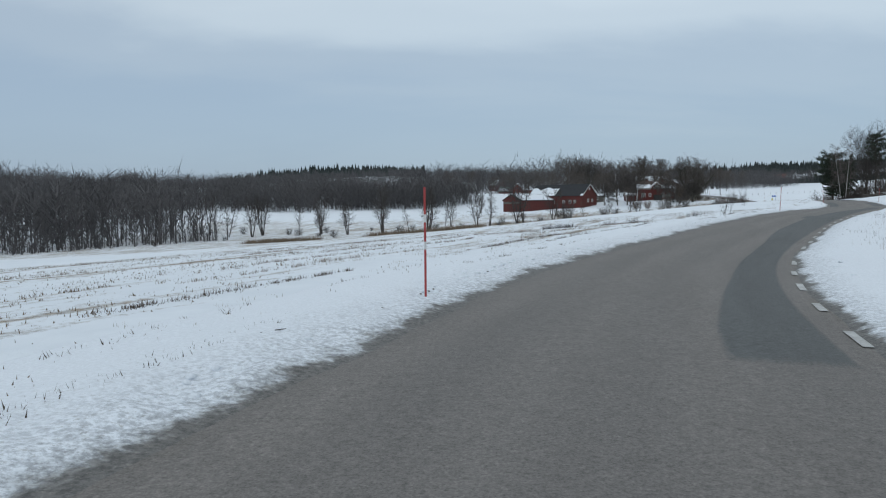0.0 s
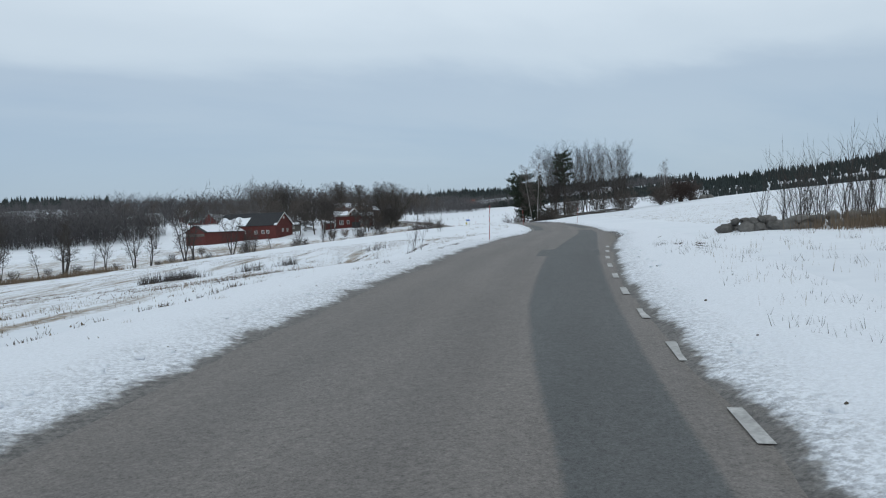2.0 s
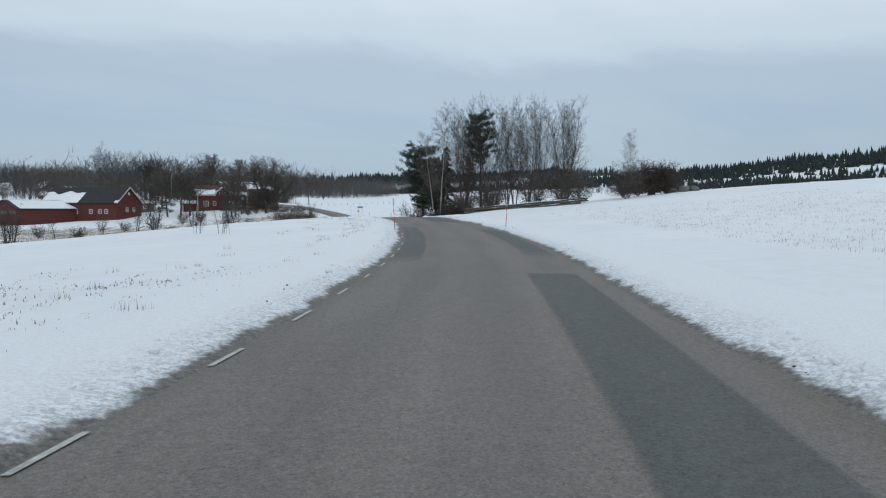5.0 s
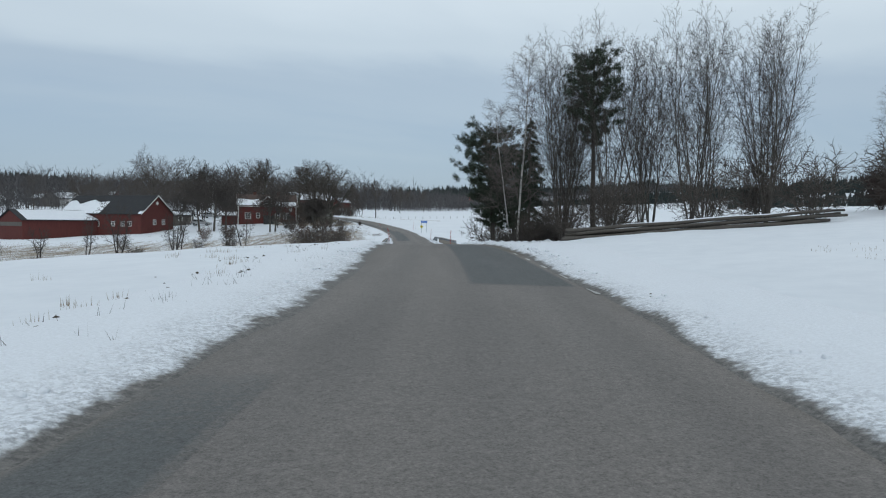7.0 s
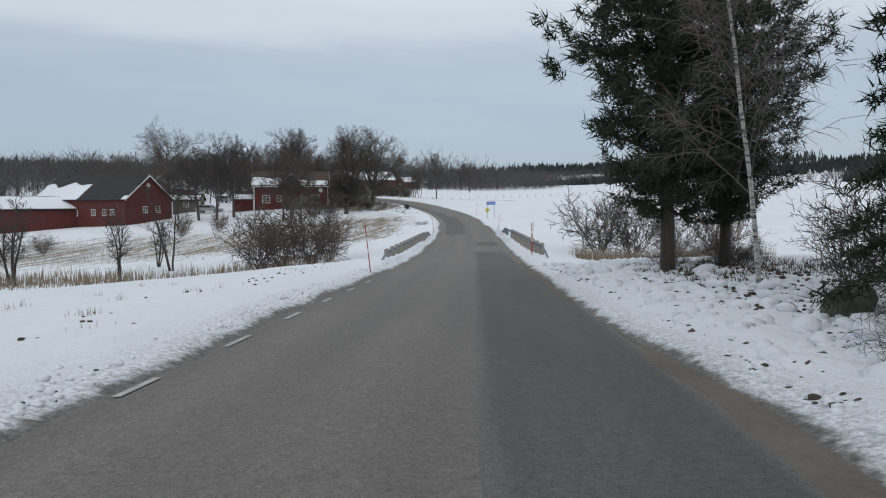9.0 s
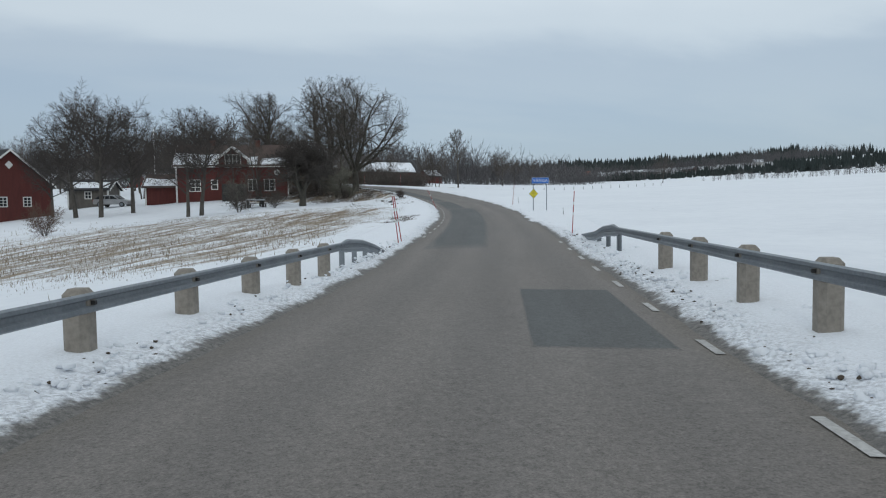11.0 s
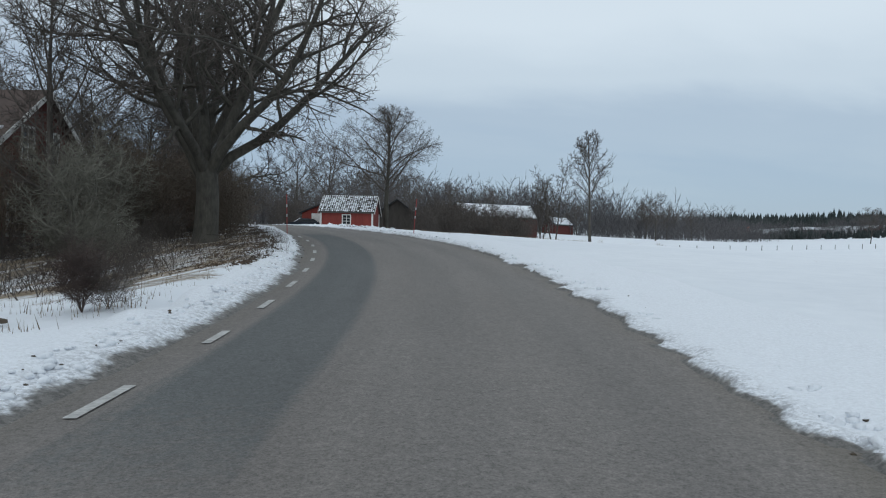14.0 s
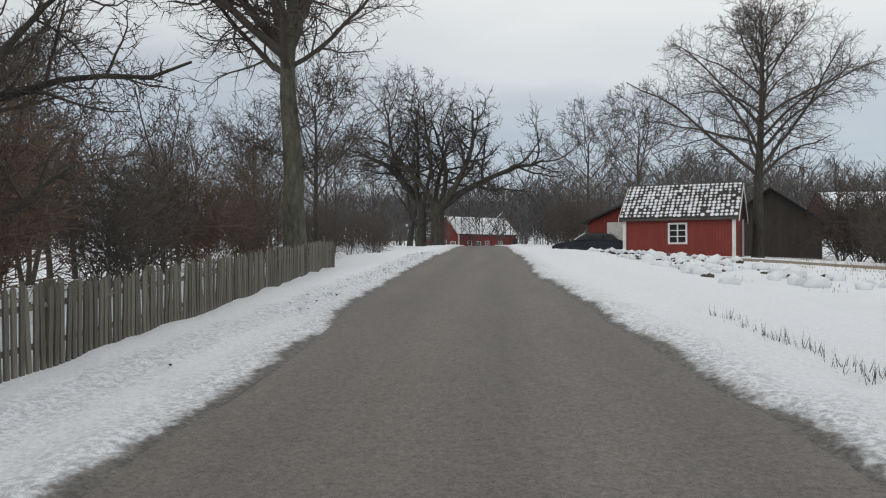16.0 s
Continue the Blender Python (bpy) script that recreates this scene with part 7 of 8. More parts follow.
STAKE = stake_meshes()
STAKES = "snow stakes along the road"
for s, l_, tx, ty, size, lab in ((10.63, -3.08, 0, 0, 1.0, "upright red snow stake with reflector bands"), (57.3, -2.95, -3, 2, 1.0, ""), (102.7, -2.95, 1, -3, 1.0, ""), (106.4, 3.25, 0, 3, 1.0, ""),
                                 (182.6, 3.35, 0, 2, 1.05, ""), (184.5, 3.5, 0, -1, 1.05, ""), (168.8, -3.0, 0, -6, 0.95, ""), (216.3, -3.1, 2, -6, 1.0, ""), (217.2, -3.1, 3, -8, 1.0, ""),
                                 (219.7, 3.3, 0, 3, 1.0, ""), (248.6, -2.9, 8, -24, 1.0, "leaning red snow stake in the verge"), (252.0, 3.55, 2, 5, 1.0, ""),
                                 (290.5, -2.98, 0, -2, 1.0, ""), (293.2, 3.35, 0, 4, 1.0, "")):
    p = road_place(s, l_)
    t = thing("snow_stake", Matrix.Translation((p.x, p.y, ground_z(p.x, p.y))) @ Matrix.Rotation(math.atan2(*road_at(s)[1][::-1]) - math.pi / 2, 4, "Z") @ pose(0, 0, 0, tx, ty, 0)
              @ Matrix.Diagonal((size, size, size, 1)), lab or "red and white snow stake in the verge", "snow stake", STAKES)
    share("pole", STAKE[0], t)
    share("reflector_band", STAKE[1], t)
    share("reflector_band", STAKE[1], t, pose(0, 0, 0.41))
for s, l_ in ((238.0, 5.1), (255.0, 4.6)):
    p = road_place(s, l_)
    t = thing("marker_stick", Matrix.Translation((p.x, p.y, ground_z(p.x, p.y))) @ pose(0, 0, 0, 3, -3, 0), "thin bare stick standing in the snow", "stick")
    part("stick", tube(bmesh.new(), [(0, 0, -0.1), (0.01, 0, 0.25), (0.02, 0.02, 0.52)], [0.012, 0.011, 0.008], 5), M_BARK, t)
    part("twig", tube(bmesh.new(), [(0.05, 0.02, -0.1), (0.03, 0, 0.2), (0.0, 0.02, 0.4)], [0.008, 0.007, 0.005], 4), M_BARK, t)

# ---- place-name sign with a warning plate ----
def letters(text, size, material, parent, m, extrude=0.004):
    cu = bpy.data.curves.new("lettering", "FONT")
    cu.body, cu.size, cu.extrude, cu.align_x, cu.align_y = text, size, extrude, "CENTER", "CENTER"
    cu.space_character = 1.18
    tmp = new("lettering_curve", cu)
    dg_ = bpy.context.evaluated_depsgraph_get()
    me = bpy.data.meshes.new_from_object(tmp.evaluated_get(dg_))
    bpy.data.objects.remove(tmp)
    me.materials.clear()
    me.materials.append(material)
    return share("lettering", me, parent, m)


SIGN = pose(96.76, 221.45, 0.32, 0, 0, 2.0)
sign = thing("place_name_sign", SIGN, "blue place-name sign with white letters on two steel posts", "road sign")
for x in (-0.51, 0.48):
    part("post", tube(bmesh.new(), [(x, 0.04, -0.5), (x, 0.04, 2.55)], [0.030, 0.030], 8), M_STEEL, sign, "grey steel post")
pl = part("panel", boxes((-0.64, -0.015, 2.12, 0.64, 0.005, 2.53), bevel=0.012), M_SIGNBLUE, sign, "blue panel with a white rim")
part("rim", boxes((-0.63, -0.019, 2.130, 0.63, -0.016, 2.142), (-0.63, -0.019, 2.508, 0.63, -0.016, 2.52), (-0.63, -0.019, 2.142, -0.618, -0.016, 2.508), (0.618, -0.019, 2.142, 0.63, -0.016, 2.508)), M_WHITE, pl)
letters("VÄNGA", 0.285, M_WHITE, pl, pose(0.0, -0.02, 2.315, 90, 0, 0))
plate_ = part("warning_plate", boxes((-0.235, -0.012, -0.235, 0.235, 0.004, 0.235), bevel=0.01), M_BLACK, sign, "yellow diamond plate with a black rim")
plate_.matrix_basis = pose(-0.51, -0.01, 1.42, 0, 45, 0)
part("plate_face", boxes((-0.215, -0.017, -0.215, 0.215, -0.013, 0.215)), M_SIGNYELLOW, plate_)
for text, dz, sz in (("KÖR", 0.19, 0.07), ("SAKTA", 0.115, 0.09), ("LEKANDE", -0.10, 0.075), ("BARN", -0.18, 0.085)):
    letters(text, sz, M_BLACK, plate_, pose(0, 0, 0, 0, -45, 0) @ pose(0, -0.019, dz, 90, 0, 0), 0.002)
for k in (-0.11, 0.0, 0.11):
    b_ = part("picture_bar", boxes((-0.022, -0.002, -0.04, 0.022, 0.001, 0.045), (-0.035, -0.002, 0.0, 0.035, 0.001, 0.012)), M_BLACK, plate_)
    b_.matrix_basis = pose(0, 0, 0, 0, -45, 0) @ pose(k, -0.018, 0.01)

# ---- picket fence ----
def picket_mesh(h, w):
    bm = bmesh.new()
    prof = [(-w / 2, -0.1), (w / 2, -0.1), (w / 2, h - 0.05), (0, h), (-w / 2, h - 0.05)]
    a = [bm.verts.new((x, -0.011, z)) for x, z in prof]
    b = [bm.verts.new((x, 0.011, z)) for x, z in prof]
    bm.faces.new(a); bm.faces.new(b[::-1])
    for k in range(5):
        bm.faces.new((a[(k + 1) % 5], a[k], b[k], b[(k + 1) % 5]))
    bmesh.ops.recalc_face_normals(bm, faces=bm.faces[:])
    me = bpy.data.meshes.new("picket")
    bm.to_mesh(me); bm.free(); me.materials.append(M_FENCE)
    return me


fence = thing("picket_fence", Matrix.Identity(4), "weathered grey-green wooden picket fence along the road", "fence")
PICKETS = [picket_mesh(0.77 + 0.025 * k, 0.062) for k in range(3)]
rng = random.Random(9)
FENCE_S = np.arange(298.2, 322.5, 0.105)
fence_l = lambda s: -3.92 - 0.85 * smooth(s, 305, 325)
for k, s in enumerate(FENCE_S):
    p = road_place(float(s), float(fence_l(s)))
    t_ = road_at(float(s))[1]
    z = ground_z(p.x, p.y) + 0.02 * math.sin(s * 1.3)
    share("picket", PICKETS[k % 3], fence, Matrix.Translation((p.x, p.y, z)) @ Matrix.Rotation(math.atan2(t_[1], t_[0]), 4, "Z") @ pose(0, 0, 0, rng.uniform(-2, 2), rng.uniform(-2.5, 2.5), 0))
for up in (0.22, 0.58):
    pts = []
    for s in np.arange(298.0, 322.8, 2.0):
        p = road_place(float(s), float(fence_l(s)) - 0.035)
        pts.append((p.x, p.y, ground_z(p.x, p.y) + up))
    part("rail", tube(bmesh.new(), pts, [0.035] * len(pts), 4), M_FENCE, fence)
for s in np.arange(298.1, 323, 2.2):
    p = road_place(float(s), float(fence_l(s)) - 0.1)
    po = part("post", boxes((-0.05, -0.05, -0.3, 0.05, 0.05, 0.82), bevel=0.012), M_FENCE, fence)
    po.matrix_basis = pose(p.x, p.y, ground_z(p.x, p.y), 0, rng.uniform(-3, 3), 40)

# ---- timber laid out by the copse ----
rng = random.Random(31)
for k in range(11):
    lay, col = (0, k) if k < 5 else (1, k - 5) if k < 9 else (2, k - 9)
    r = rng.uniform(0.075, 0.12)
    off, slip = col * 0.24 + lay * 0.12, rng.uniform(-0.5, 0.5)
    ux, uy = 0.742, -0.670
    x0, y0 = 66.6 + ux * slip - uy * off, 120.0 + uy * slip + ux * off
    x1, y1 = x0 + ux * rng.uniform(10.0, 11.6), y0 + uy * 11.0
    up = 0.09 + 0.19 * lay
    a, b = Vector((x0, y0, ground_z(x0, y0) + up)), Vector((x1, y1, ground_z(x1, y1) + up))
    t = thing("timber_log", Matrix.Translation(a), "long weathered timber log with snow on top", "log", "timber by the copse")
    n_ = 9
    pts = [(b - a) * (i / n_) + Vector((0.02 * math.sin(i * 1.7 + k), 0.02 * math.cos(i * 2.3 + k), 0.025 * math.sin(i * 2.1 + k))) for i in range(n_ + 1)]
    part("log", tube(bmesh.new(), pts, [r * (1 - 0.03 * i + 0.05 * math.sin(i * 2.9 + k)) for i in range(n_ + 1)], 9), M_LOG, t)
    if k in (4, 7, 8, 9, 10):
        sb = bmesh.new()
        c0 = rng.randint(0, 3)
        tube(sb, [q + Vector((0, 0, r * 0.66)) for q in pts[c0:c0 + 6]], [r * 0.2, r * 0.5, r * 0.55, r * 0.45, r * 0.5, r * 0.2], 6)
        part("snow_cap", sb, M_SNOW, t)

# ---- parked cars ----
def car_thing(m, paint, label, group="parked cars", L=4.6, W=1.78, Hh=1.46, estate=True):
    t = thing("parked_car", m, label, "car", group)
    rear = 0.30 if estate else 1.0
    side = [(-L / 2, 0.45), (-L / 2 + 0.05, 0.72), (-L / 2 + 0.9, 0.88), (-L / 2 + 1.45, 0.94), (L / 2 - 0.12, 0.98), (L / 2, 0.75), (L / 2 - 0.05, 0.35), (-L / 2 + 0.1, 0.28)]
    bm = prism(side, -W / 2, W / 2)
    bmesh.ops.bevel(bm, geom=bm.edges[:], offset=0.07, segments=2, affect="EDGES")
    body = part("body", bm, paint, t)
    roof_ = [(-L / 2 + 1.25, 0.92), (-L / 2 + 2.05, Hh - 0.03), (-L / 2 + 2.7, Hh), (L / 2 - 0.75, Hh - 0.06), (L / 2 - rear, 0.95)]
    cb = prism(roof_, -W / 2 + 0.14, W / 2 - 0.14)
    for v in cb.verts:
        v.co.y *= 1.0 if v.co.z < 1.1 else 0.84
    bmesh.ops.bevel(cb, geom=cb.edges[:], offset=0.05, segments=2, affect="EDGES")
    part("cabin", cb, paint, t)
    for y in (-1, 1):
        g = bmesh.new()
        w0, w1 = (W / 2 - 0.145) * y, (W / 2 - 0.225) * y
        for x0, x1, x2, x3 in ((-L / 2 + 1.5, -L / 2 + 2.45, -L / 2 + 2.45, -L / 2 + 2.1), (-L / 2 + 2.52, L / 2 - 1.5, L / 2 - 1.6, -L / 2 + 2.52), (L / 2 - 1.42, L / 2 - 0.55, L / 2 - 0.85, L / 2 - 1.5)):
            vs = [g.verts.new((x, yy + 0.012 * y, z)) for x, yy, z in ((x0, w0, 0.98), (x1, w0, 0.98), (x2, w1, Hh - 0.12), (x3, w1, Hh - 0.12))]
            g.faces.new(vs)
        bmesh.ops.solidify(g, geom=g.faces[:], thickness=0.01)
        part("side_glass", g, M_GLASS, t)
    for x, sx in ((-L / 2 + 1.62, 1), (L / 2 - 0.52, -1)):
        g = boxes((x - 0.34, -W / 2 + 0.28, -0.012, x + 0.34, W / 2 - 0.28, 0.012))
        for v in g.verts:
            v.co = Vector((v.co.x, v.co.y, 1.19 + (v.co.x - x) * 0.62 * sx + v.co.z + 0.04))
        part("windscreen", g, M_GLASS, t)
    for x in (-L / 2 + 0.85, L / 2 - 0.9):
        for y in (-1, 1):
            wb = bmesh.new()
            bmesh.ops.create_cone(wb, cap_ends=True, segments=18, radius1=0.315, radius2=0.315, depth=0.2, matrix=pose(0, 0, 0, 90, 0, 0))
            w = part("wheel", wb, M_RUBBER, t)
            w.matrix_basis = pose(x, y * (W / 2 - 0.09), 0.315)
            rb = bmesh.new()
            bmesh.ops.create_cone(rb, cap_ends=True, segments=14, radius1=0.20, radius2=0.16, depth=0.03, matrix=pose(0, y * 0.105, 0, 90 if y > 0 else -90, 0, 0))
            part("rim", rb, M_STEEL, w)
    for y in (-1, 1):
        part("headlight", boxes((-L / 2 + 0.02, y * 0.62 - 0.17, 0.62, -L / 2 + 0.22, y * 0.62 + 0.17, 0.76), bevel=0.03), M_STAKEWHITE, t)
        part("tail_light", boxes((L / 2 - 0.12, y * 0.72 - 0.09, 0.66, L / 2 + 0.012, y * 0.72 + 0.09, 0.94), bevel=0.02), M_STAKERED, t)
    return t


car_thing(at_ground(83.9, 325.0, 6, 0.0), M_CARBLUE, "dark blue-grey estate car parked by the garage", L=4.3, W=1.7, Hh=1.40)
car_thing(at_ground(60.3, 270.5, 160, 0.0), M_CARSILVER, "silver car parked beside the house", estate=False)
car_thing(at_ground(64.0, 291.0, 150, 0.0), M_CARSILVER, "pale snow-dusted car behind the trees", estate=False)

# wheeled bins and a mailbox stand by the bend
for x, y in ((62.0, 392.0), (61.2, 394.6)):
    t = thing("wheeled_bin", at_ground(x, y, 20, 0.0), "dark green wheeled refuse bin at the roadside", "bin")
    bb = boxes((-0.3, -0.36, 0.06, 0.3, 0.36, 0.98))
    for v in bb.verts:
        k = 0.82 + 0.18 * v.co.z
        v.co.x *= k; v.co.y *= k
    bmesh.ops.bevel(bb, geom=bb.edges[:], offset=0.03, segments=1, affect="EDGES")
    part("body", bb, M_BLACK, t)
    part("lid", boxes((-0.33, -0.4, 0.98, 0.33, 0.4, 1.06), bevel=0.03), M_BLACK, t)

# ---- grass, reeds and litter ----
def in_road(s0, s1, l0, l1, n, g):
    s, l = g.uniform(s0, s1, n), g.uniform(l0, l1, n)
    c, t = road_at(s)
    return c[:, 0] + t[:, 1] * l, c[:, 1] - t[:, 0] * l


def blades(name, x, y, low, high, width, seed, material, label, lean=0.35, clump=1, spread=0.1):
    """Dry stalks standing in the snow, joined."""
    g = np.random.default_rng(seed)
    x, y = np.repeat(x, clump), np.repeat(y, clump)
    if clump > 1:
        x, y = x + g.normal(0, spread, x.size), y + g.normal(0, spread, y.size)
    z, _, off = surface_height(x, y)
    off = np.abs(off.reshape(x.shape))
    keep = off > 3.2
    x, y, z = x[keep], y[keep], z.reshape(keep.shape)[keep] - 0.03
    n = x.size
    h, a, b = g.uniform(low, high, n), g.uniform(0, 6.283, n), g.uniform(0, 6.283, n)
    side = np.stack([np.cos(a), np.sin(a), 0 * a], -1) * (width * g.uniform(0.6, 1.3, n))[:, None]
    top = np.stack([np.cos(b) * lean * h * g.random(n), np.sin(b) * lean * h * g.random(n), h], -1)
    p = np.stack([x, y, z], -1)
    v = np.stack([p - side, p + side, p + top], 1).reshape(-1, 3)
    f = np.arange(n * 3).reshape(n, 3)
    me = bpy.data.meshes.new(name)
    me.vertices.add(len(v)); me.vertices.foreach_set("co", v.astype(np.float32).ravel())
    me.loops.add(f.size); me.loops.foreach_set("vertex_index", f.ravel().astype(np.int32))
    me.polygons.add(n); me.polygons.foreach_set("loop_start", np.arange(0, f.size, 3, dtype=np.int32))
    me.materials.append(material)
    me.update(calc_edges=True)
    tagged(new(name, me), label, "grass", kind="stuff")


g = np.random.default_rng(77)
blades("dry_grass", *in_road(2, 70, -13, -4.4, 260, g), 0.03, 0.11, 0.006, 1, M_STRAW, "tufts of dry grass in the verge snow", clump=14, spread=0.10)
x_, y_ = in_road(-20, 80, -34, -4.2, 8000, g)
row = vnoise((x_ * 0.94 - y_ * 0.33) * 0.9, (x_ * 0.33 + y_ * 0.94) * 0.05, 12) > 0.0
blades("field_stubble", x_[row], y_[row], 0.04, 0.10, 0.014, 2, M_STUBBLE, "rows of pale stubble in the snow", clump=5, spread=0.14)
x_, y_ = in_road(-22, 84, -42, -4.0, 26000, g)
row = vnoise((x_ * 0.94 - y_ * 0.33) * 1.6, (x_ * 0.33 + y_ * 0.94) * 0.10, 15) + 0.6 * vnoise(x_ * 0.15, y_ * 0.15, 16) > 0.05
blades("field_stubble", x_[row], y_[row], 0.02, 0.075, 0.026, 21, M_STUBBLE, "short broken stubble in the thin snow", 1.2, 3, 0.10)
# stubble rows run beside the road
for row, dense in ((-3.75, 150), (-5.3, 60), (-6.95, 190), (-8.6, 110), (-10.2, 150), (-11.9, 120), (-13.5, 150), (-15.2, 130), (-17.0, 150), (-19.5, 150), (-22.5, 150)):
    s_ = g.uniform(-4, 62, dense * 5)
    s_ = s_[vnoise(s_ * 0.30, row * 1.0, 61) > 0.08]
    c_, t_ = road_at(s_)
    l_ = row + g.normal(0, 0.07, s_.size) + 0.25 * np.sin(s_ * 0.11 + row)
    blades("stubble_row", c_[:, 0] + t_[:, 1] * l_, c_[:, 1] - t_[:, 0] * l_, 0.05, 0.13, 0.011, 60 - int(row * 2), M_LITTER if row > -8 else M_STUBBLE, "row of broken brown stubble in the snow", 0.8, 6, 0.05)
blades("dry_grass", *in_road(16, 52, -9.2, -6.2, 130, g), 0.04, 0.13, 0.006, 3, M_STRAW, "straw-coloured grass strip beside the field", clump=22, spread=0.2)
blades("tall_stalks", *in_road(5, 50, 3.8, 12.5, 300, g), 0.06, 0.32, 0.004, 4, M_STRAW, "thin brown stalks standing in the snow", 0.25, clump=4, spread=0.12)
blades("dark_stalks", *in_road(24, 40, 3.7, 5.4, 46, g), 0.05, 0.20, 0.005, 25, M_TWIGDARK, "dark broken stalks beside the asphalt", 0.6, 8, 0.10)
blades("dark_stalks", *in_road(40.5, 46.5, 3.6, 5.4, 26, g), 0.06, 0.26, 0.006, 26, M_TWIGDARK, "dark bent stalks round the ditch's mouth", 0.9, 9, 0.10)
blades("dark_stalks", *in_road(96, 128, -5.0, -3.7, 30, g), 0.06, 0.26, 0.006, 27, M_TWIGDARK, "dark broken stalks beside the asphalt", 0.8, 9, 0.12)
blades("dry_grass", *in_road(43, 52, -9.0, -6.4, 26, g), 0.10, 0.26, 0.008, 28, M_STRAW, "pale tussocks of dry grass in the snow", 0.6, 40, 0.16)
blades("dark_stalks", *in_road(2, 48, 3.8, 9, 60, g), 0.05, 0.26, 0.005, 24, M_TWIG, "dark broken stalks in the snow", 0.9, 14, 0.12)
blades("field_stubble", *in_road(60, 124, 10, 34, 2300, g), 0.06, 0.18, 0.008, 5, M_STRAW, "pale stubble across the eastern field", clump=6, spread=0.2)
blades("dry_grass", *in_road(70, 180, -9, -4.2, 90, g), 0.08, 0.22, 0.006, 6, M_STRAW, "small tufts of dry grass in the snow", clump=16, spread=0.12)
blades("field_stubble", *in_road(208, 258, -25, -8.0, 3600, g), 0.06, 0.22, 0.006, 7, M_STRAW, "dry stubble below the house", clump=7, spread=0.16)
blades("field_stubble", *in_road(206, 258, -30, -7.0, 2600, g), 0.05, 0.14, 0.009, 73, M_STUBBLE, "broken brown stubble below the house", clump=6, spread=0.2)
blades("field_stubble", *in_road(232, 253, -16, -5.6, 1100, g), 0.05, 0.16, 0.007, 72, M_STRAW, "dry stubble below the house", clump=7, spread=0.16)
blades("dry_grass", *in_road(231, 238, -5.6, -4.1, 50, g), 0.08, 0.22, 0.01, 8, M_LITTER, "dark matted grass in the verge", clump=18, spread=0.16)
blades("dry_grass", *in_road(262, 300, -7.0, -3.9, 260, g), 0.06, 0.20, 0.006, 9, M_STUBBLE, "dry grass along the wood's edge", clump=9, spread=0.12)
blades("dry_grass", *in_road(296, 345, 4.4, 22, 170, g), 0.08, 0.24, 0.007, 10, M_STRAW, "tufts of dry grass in the snow", clump=16, spread=0.16)
s_ = g.uniform(303, 318, 90)
c_, t_ = road_at(s_)
l_ = np.interp(s_, (303, 306.8, 309.6, 313, 318), (3.1, 2.95, 2.84, 2.5, 2.1)) + g.normal(0, 0.05, 90)
blades("dark_stalks", c_[:, 0] + t_[:, 1] * (l_ + 0.45), c_[:, 1] - t_[:, 0] * (l_ + 0.45), 0.08, 0.24, 0.006, 71, M_TWIG, "dark stalks along the snow bank's crest", 0.6, 7, 0.06)
u_ = 0.14 + 0.86 * g.random(2600) ** 0.9
blades("reeds", 26.2 + 15.0 * u_ + g.normal(0, 0.6, 2600), 39.8 - 15.0 * u_ + g.normal(0, 0.6, 2600), 0.25, 0.72, 0.011, 11, M_STUBBLE, "pale dry reeds before the stone wall", 0.3, 5, 0.22)
# dark sedge tufts beside the field and on the slope
for x, y, r, n_, seed in ((9.3, 61.2, 0.55, 260, 91), (7.9, 60.4, 0.3, 90, 92), (12.9, 60.6, 0.3, 60, 93), (10.3, 16.1, 0.16, 22, 94), (15.0, 61.6, 0.35, 50, 95), (20.4, 63.0, 0.5, 40, 96)):
    blades("sedge_tuft", x + g.normal(0, r, n_), y + g.normal(0, r, n_), 0.20, 0.65, 0.014, seed, M_TWIGDARK, "dark tuft of sedge standing in the snow", 0.7, 2, 0.04)
u_ = g.random(1900)
u_ = u_[vnoise(u_ * 9.0, 2.0, 14) > 0.05]
blades("reeds", -42 + 58 * u_, 120 - 14 * u_ + g.normal(0, 1.6, u_.size), 0.3, 0.8, 0.03, 12, M_STUBBLE, "band of dry reeds along the ditch", 0.3, 6, 0.5)
u_ = g.random(900)
blades("reeds", 10 + 60 * u_, 172 + 8 * u_ + g.normal(0, 2.5, 900), 0.4, 1.0, 0.03, 13, M_STRAW, "dry reeds along the stream", 0.3, 6, 0.6)
blades("reeds", 86 + 12 * g.random(420), 176 - 7 * g.random(420), 0.5, 1.2, 0.02, 14, M_STRAW, "dry reeds by the stream below the bridge", 0.3, 6, 0.3)
blades("meadow_grass", np.clip(g.normal(40, 20, 2600), -30, 78 + 3 * g.random(2600)), g.normal(214, 10, 2600), 0.12, 0.35, 0.018, 15, M_STRAW, "dry meadow grass below the barn", 0.5, 5, 0.5)
blades("dead_bracken", *in_road(161, 168, 5.2, 9, 240, g), 0.06, 0.24, 0.012, 16, M_LITTER, "brown grass and bracken on the bank", 0.8, 12, 0.2)
blades("leaf_litter", *in_road(274, 304, -17, -4.2, 1800, g), 0.02, 0.08, 0.05, 17, M_LITTER, "brown leaf litter and twigs under the oaks", 1.4, 6, 0.3)
blades("leaf_litter", *in_road(275, 299, -10.5, -3.9, 3000, g), 0.015, 0.06, 0.065, 19, M_LITTER, "brown leaves and grass on the wood's edge", 1.4, 6, 0.25)
blades("dead_grass", *in_road(276, 299, -6.5, -3.4, 700, g), 0.08, 0.30, 0.005, 20, M_TWIG, "dark dead stalks along the wood's edge", 0.5, 8, 0.14)
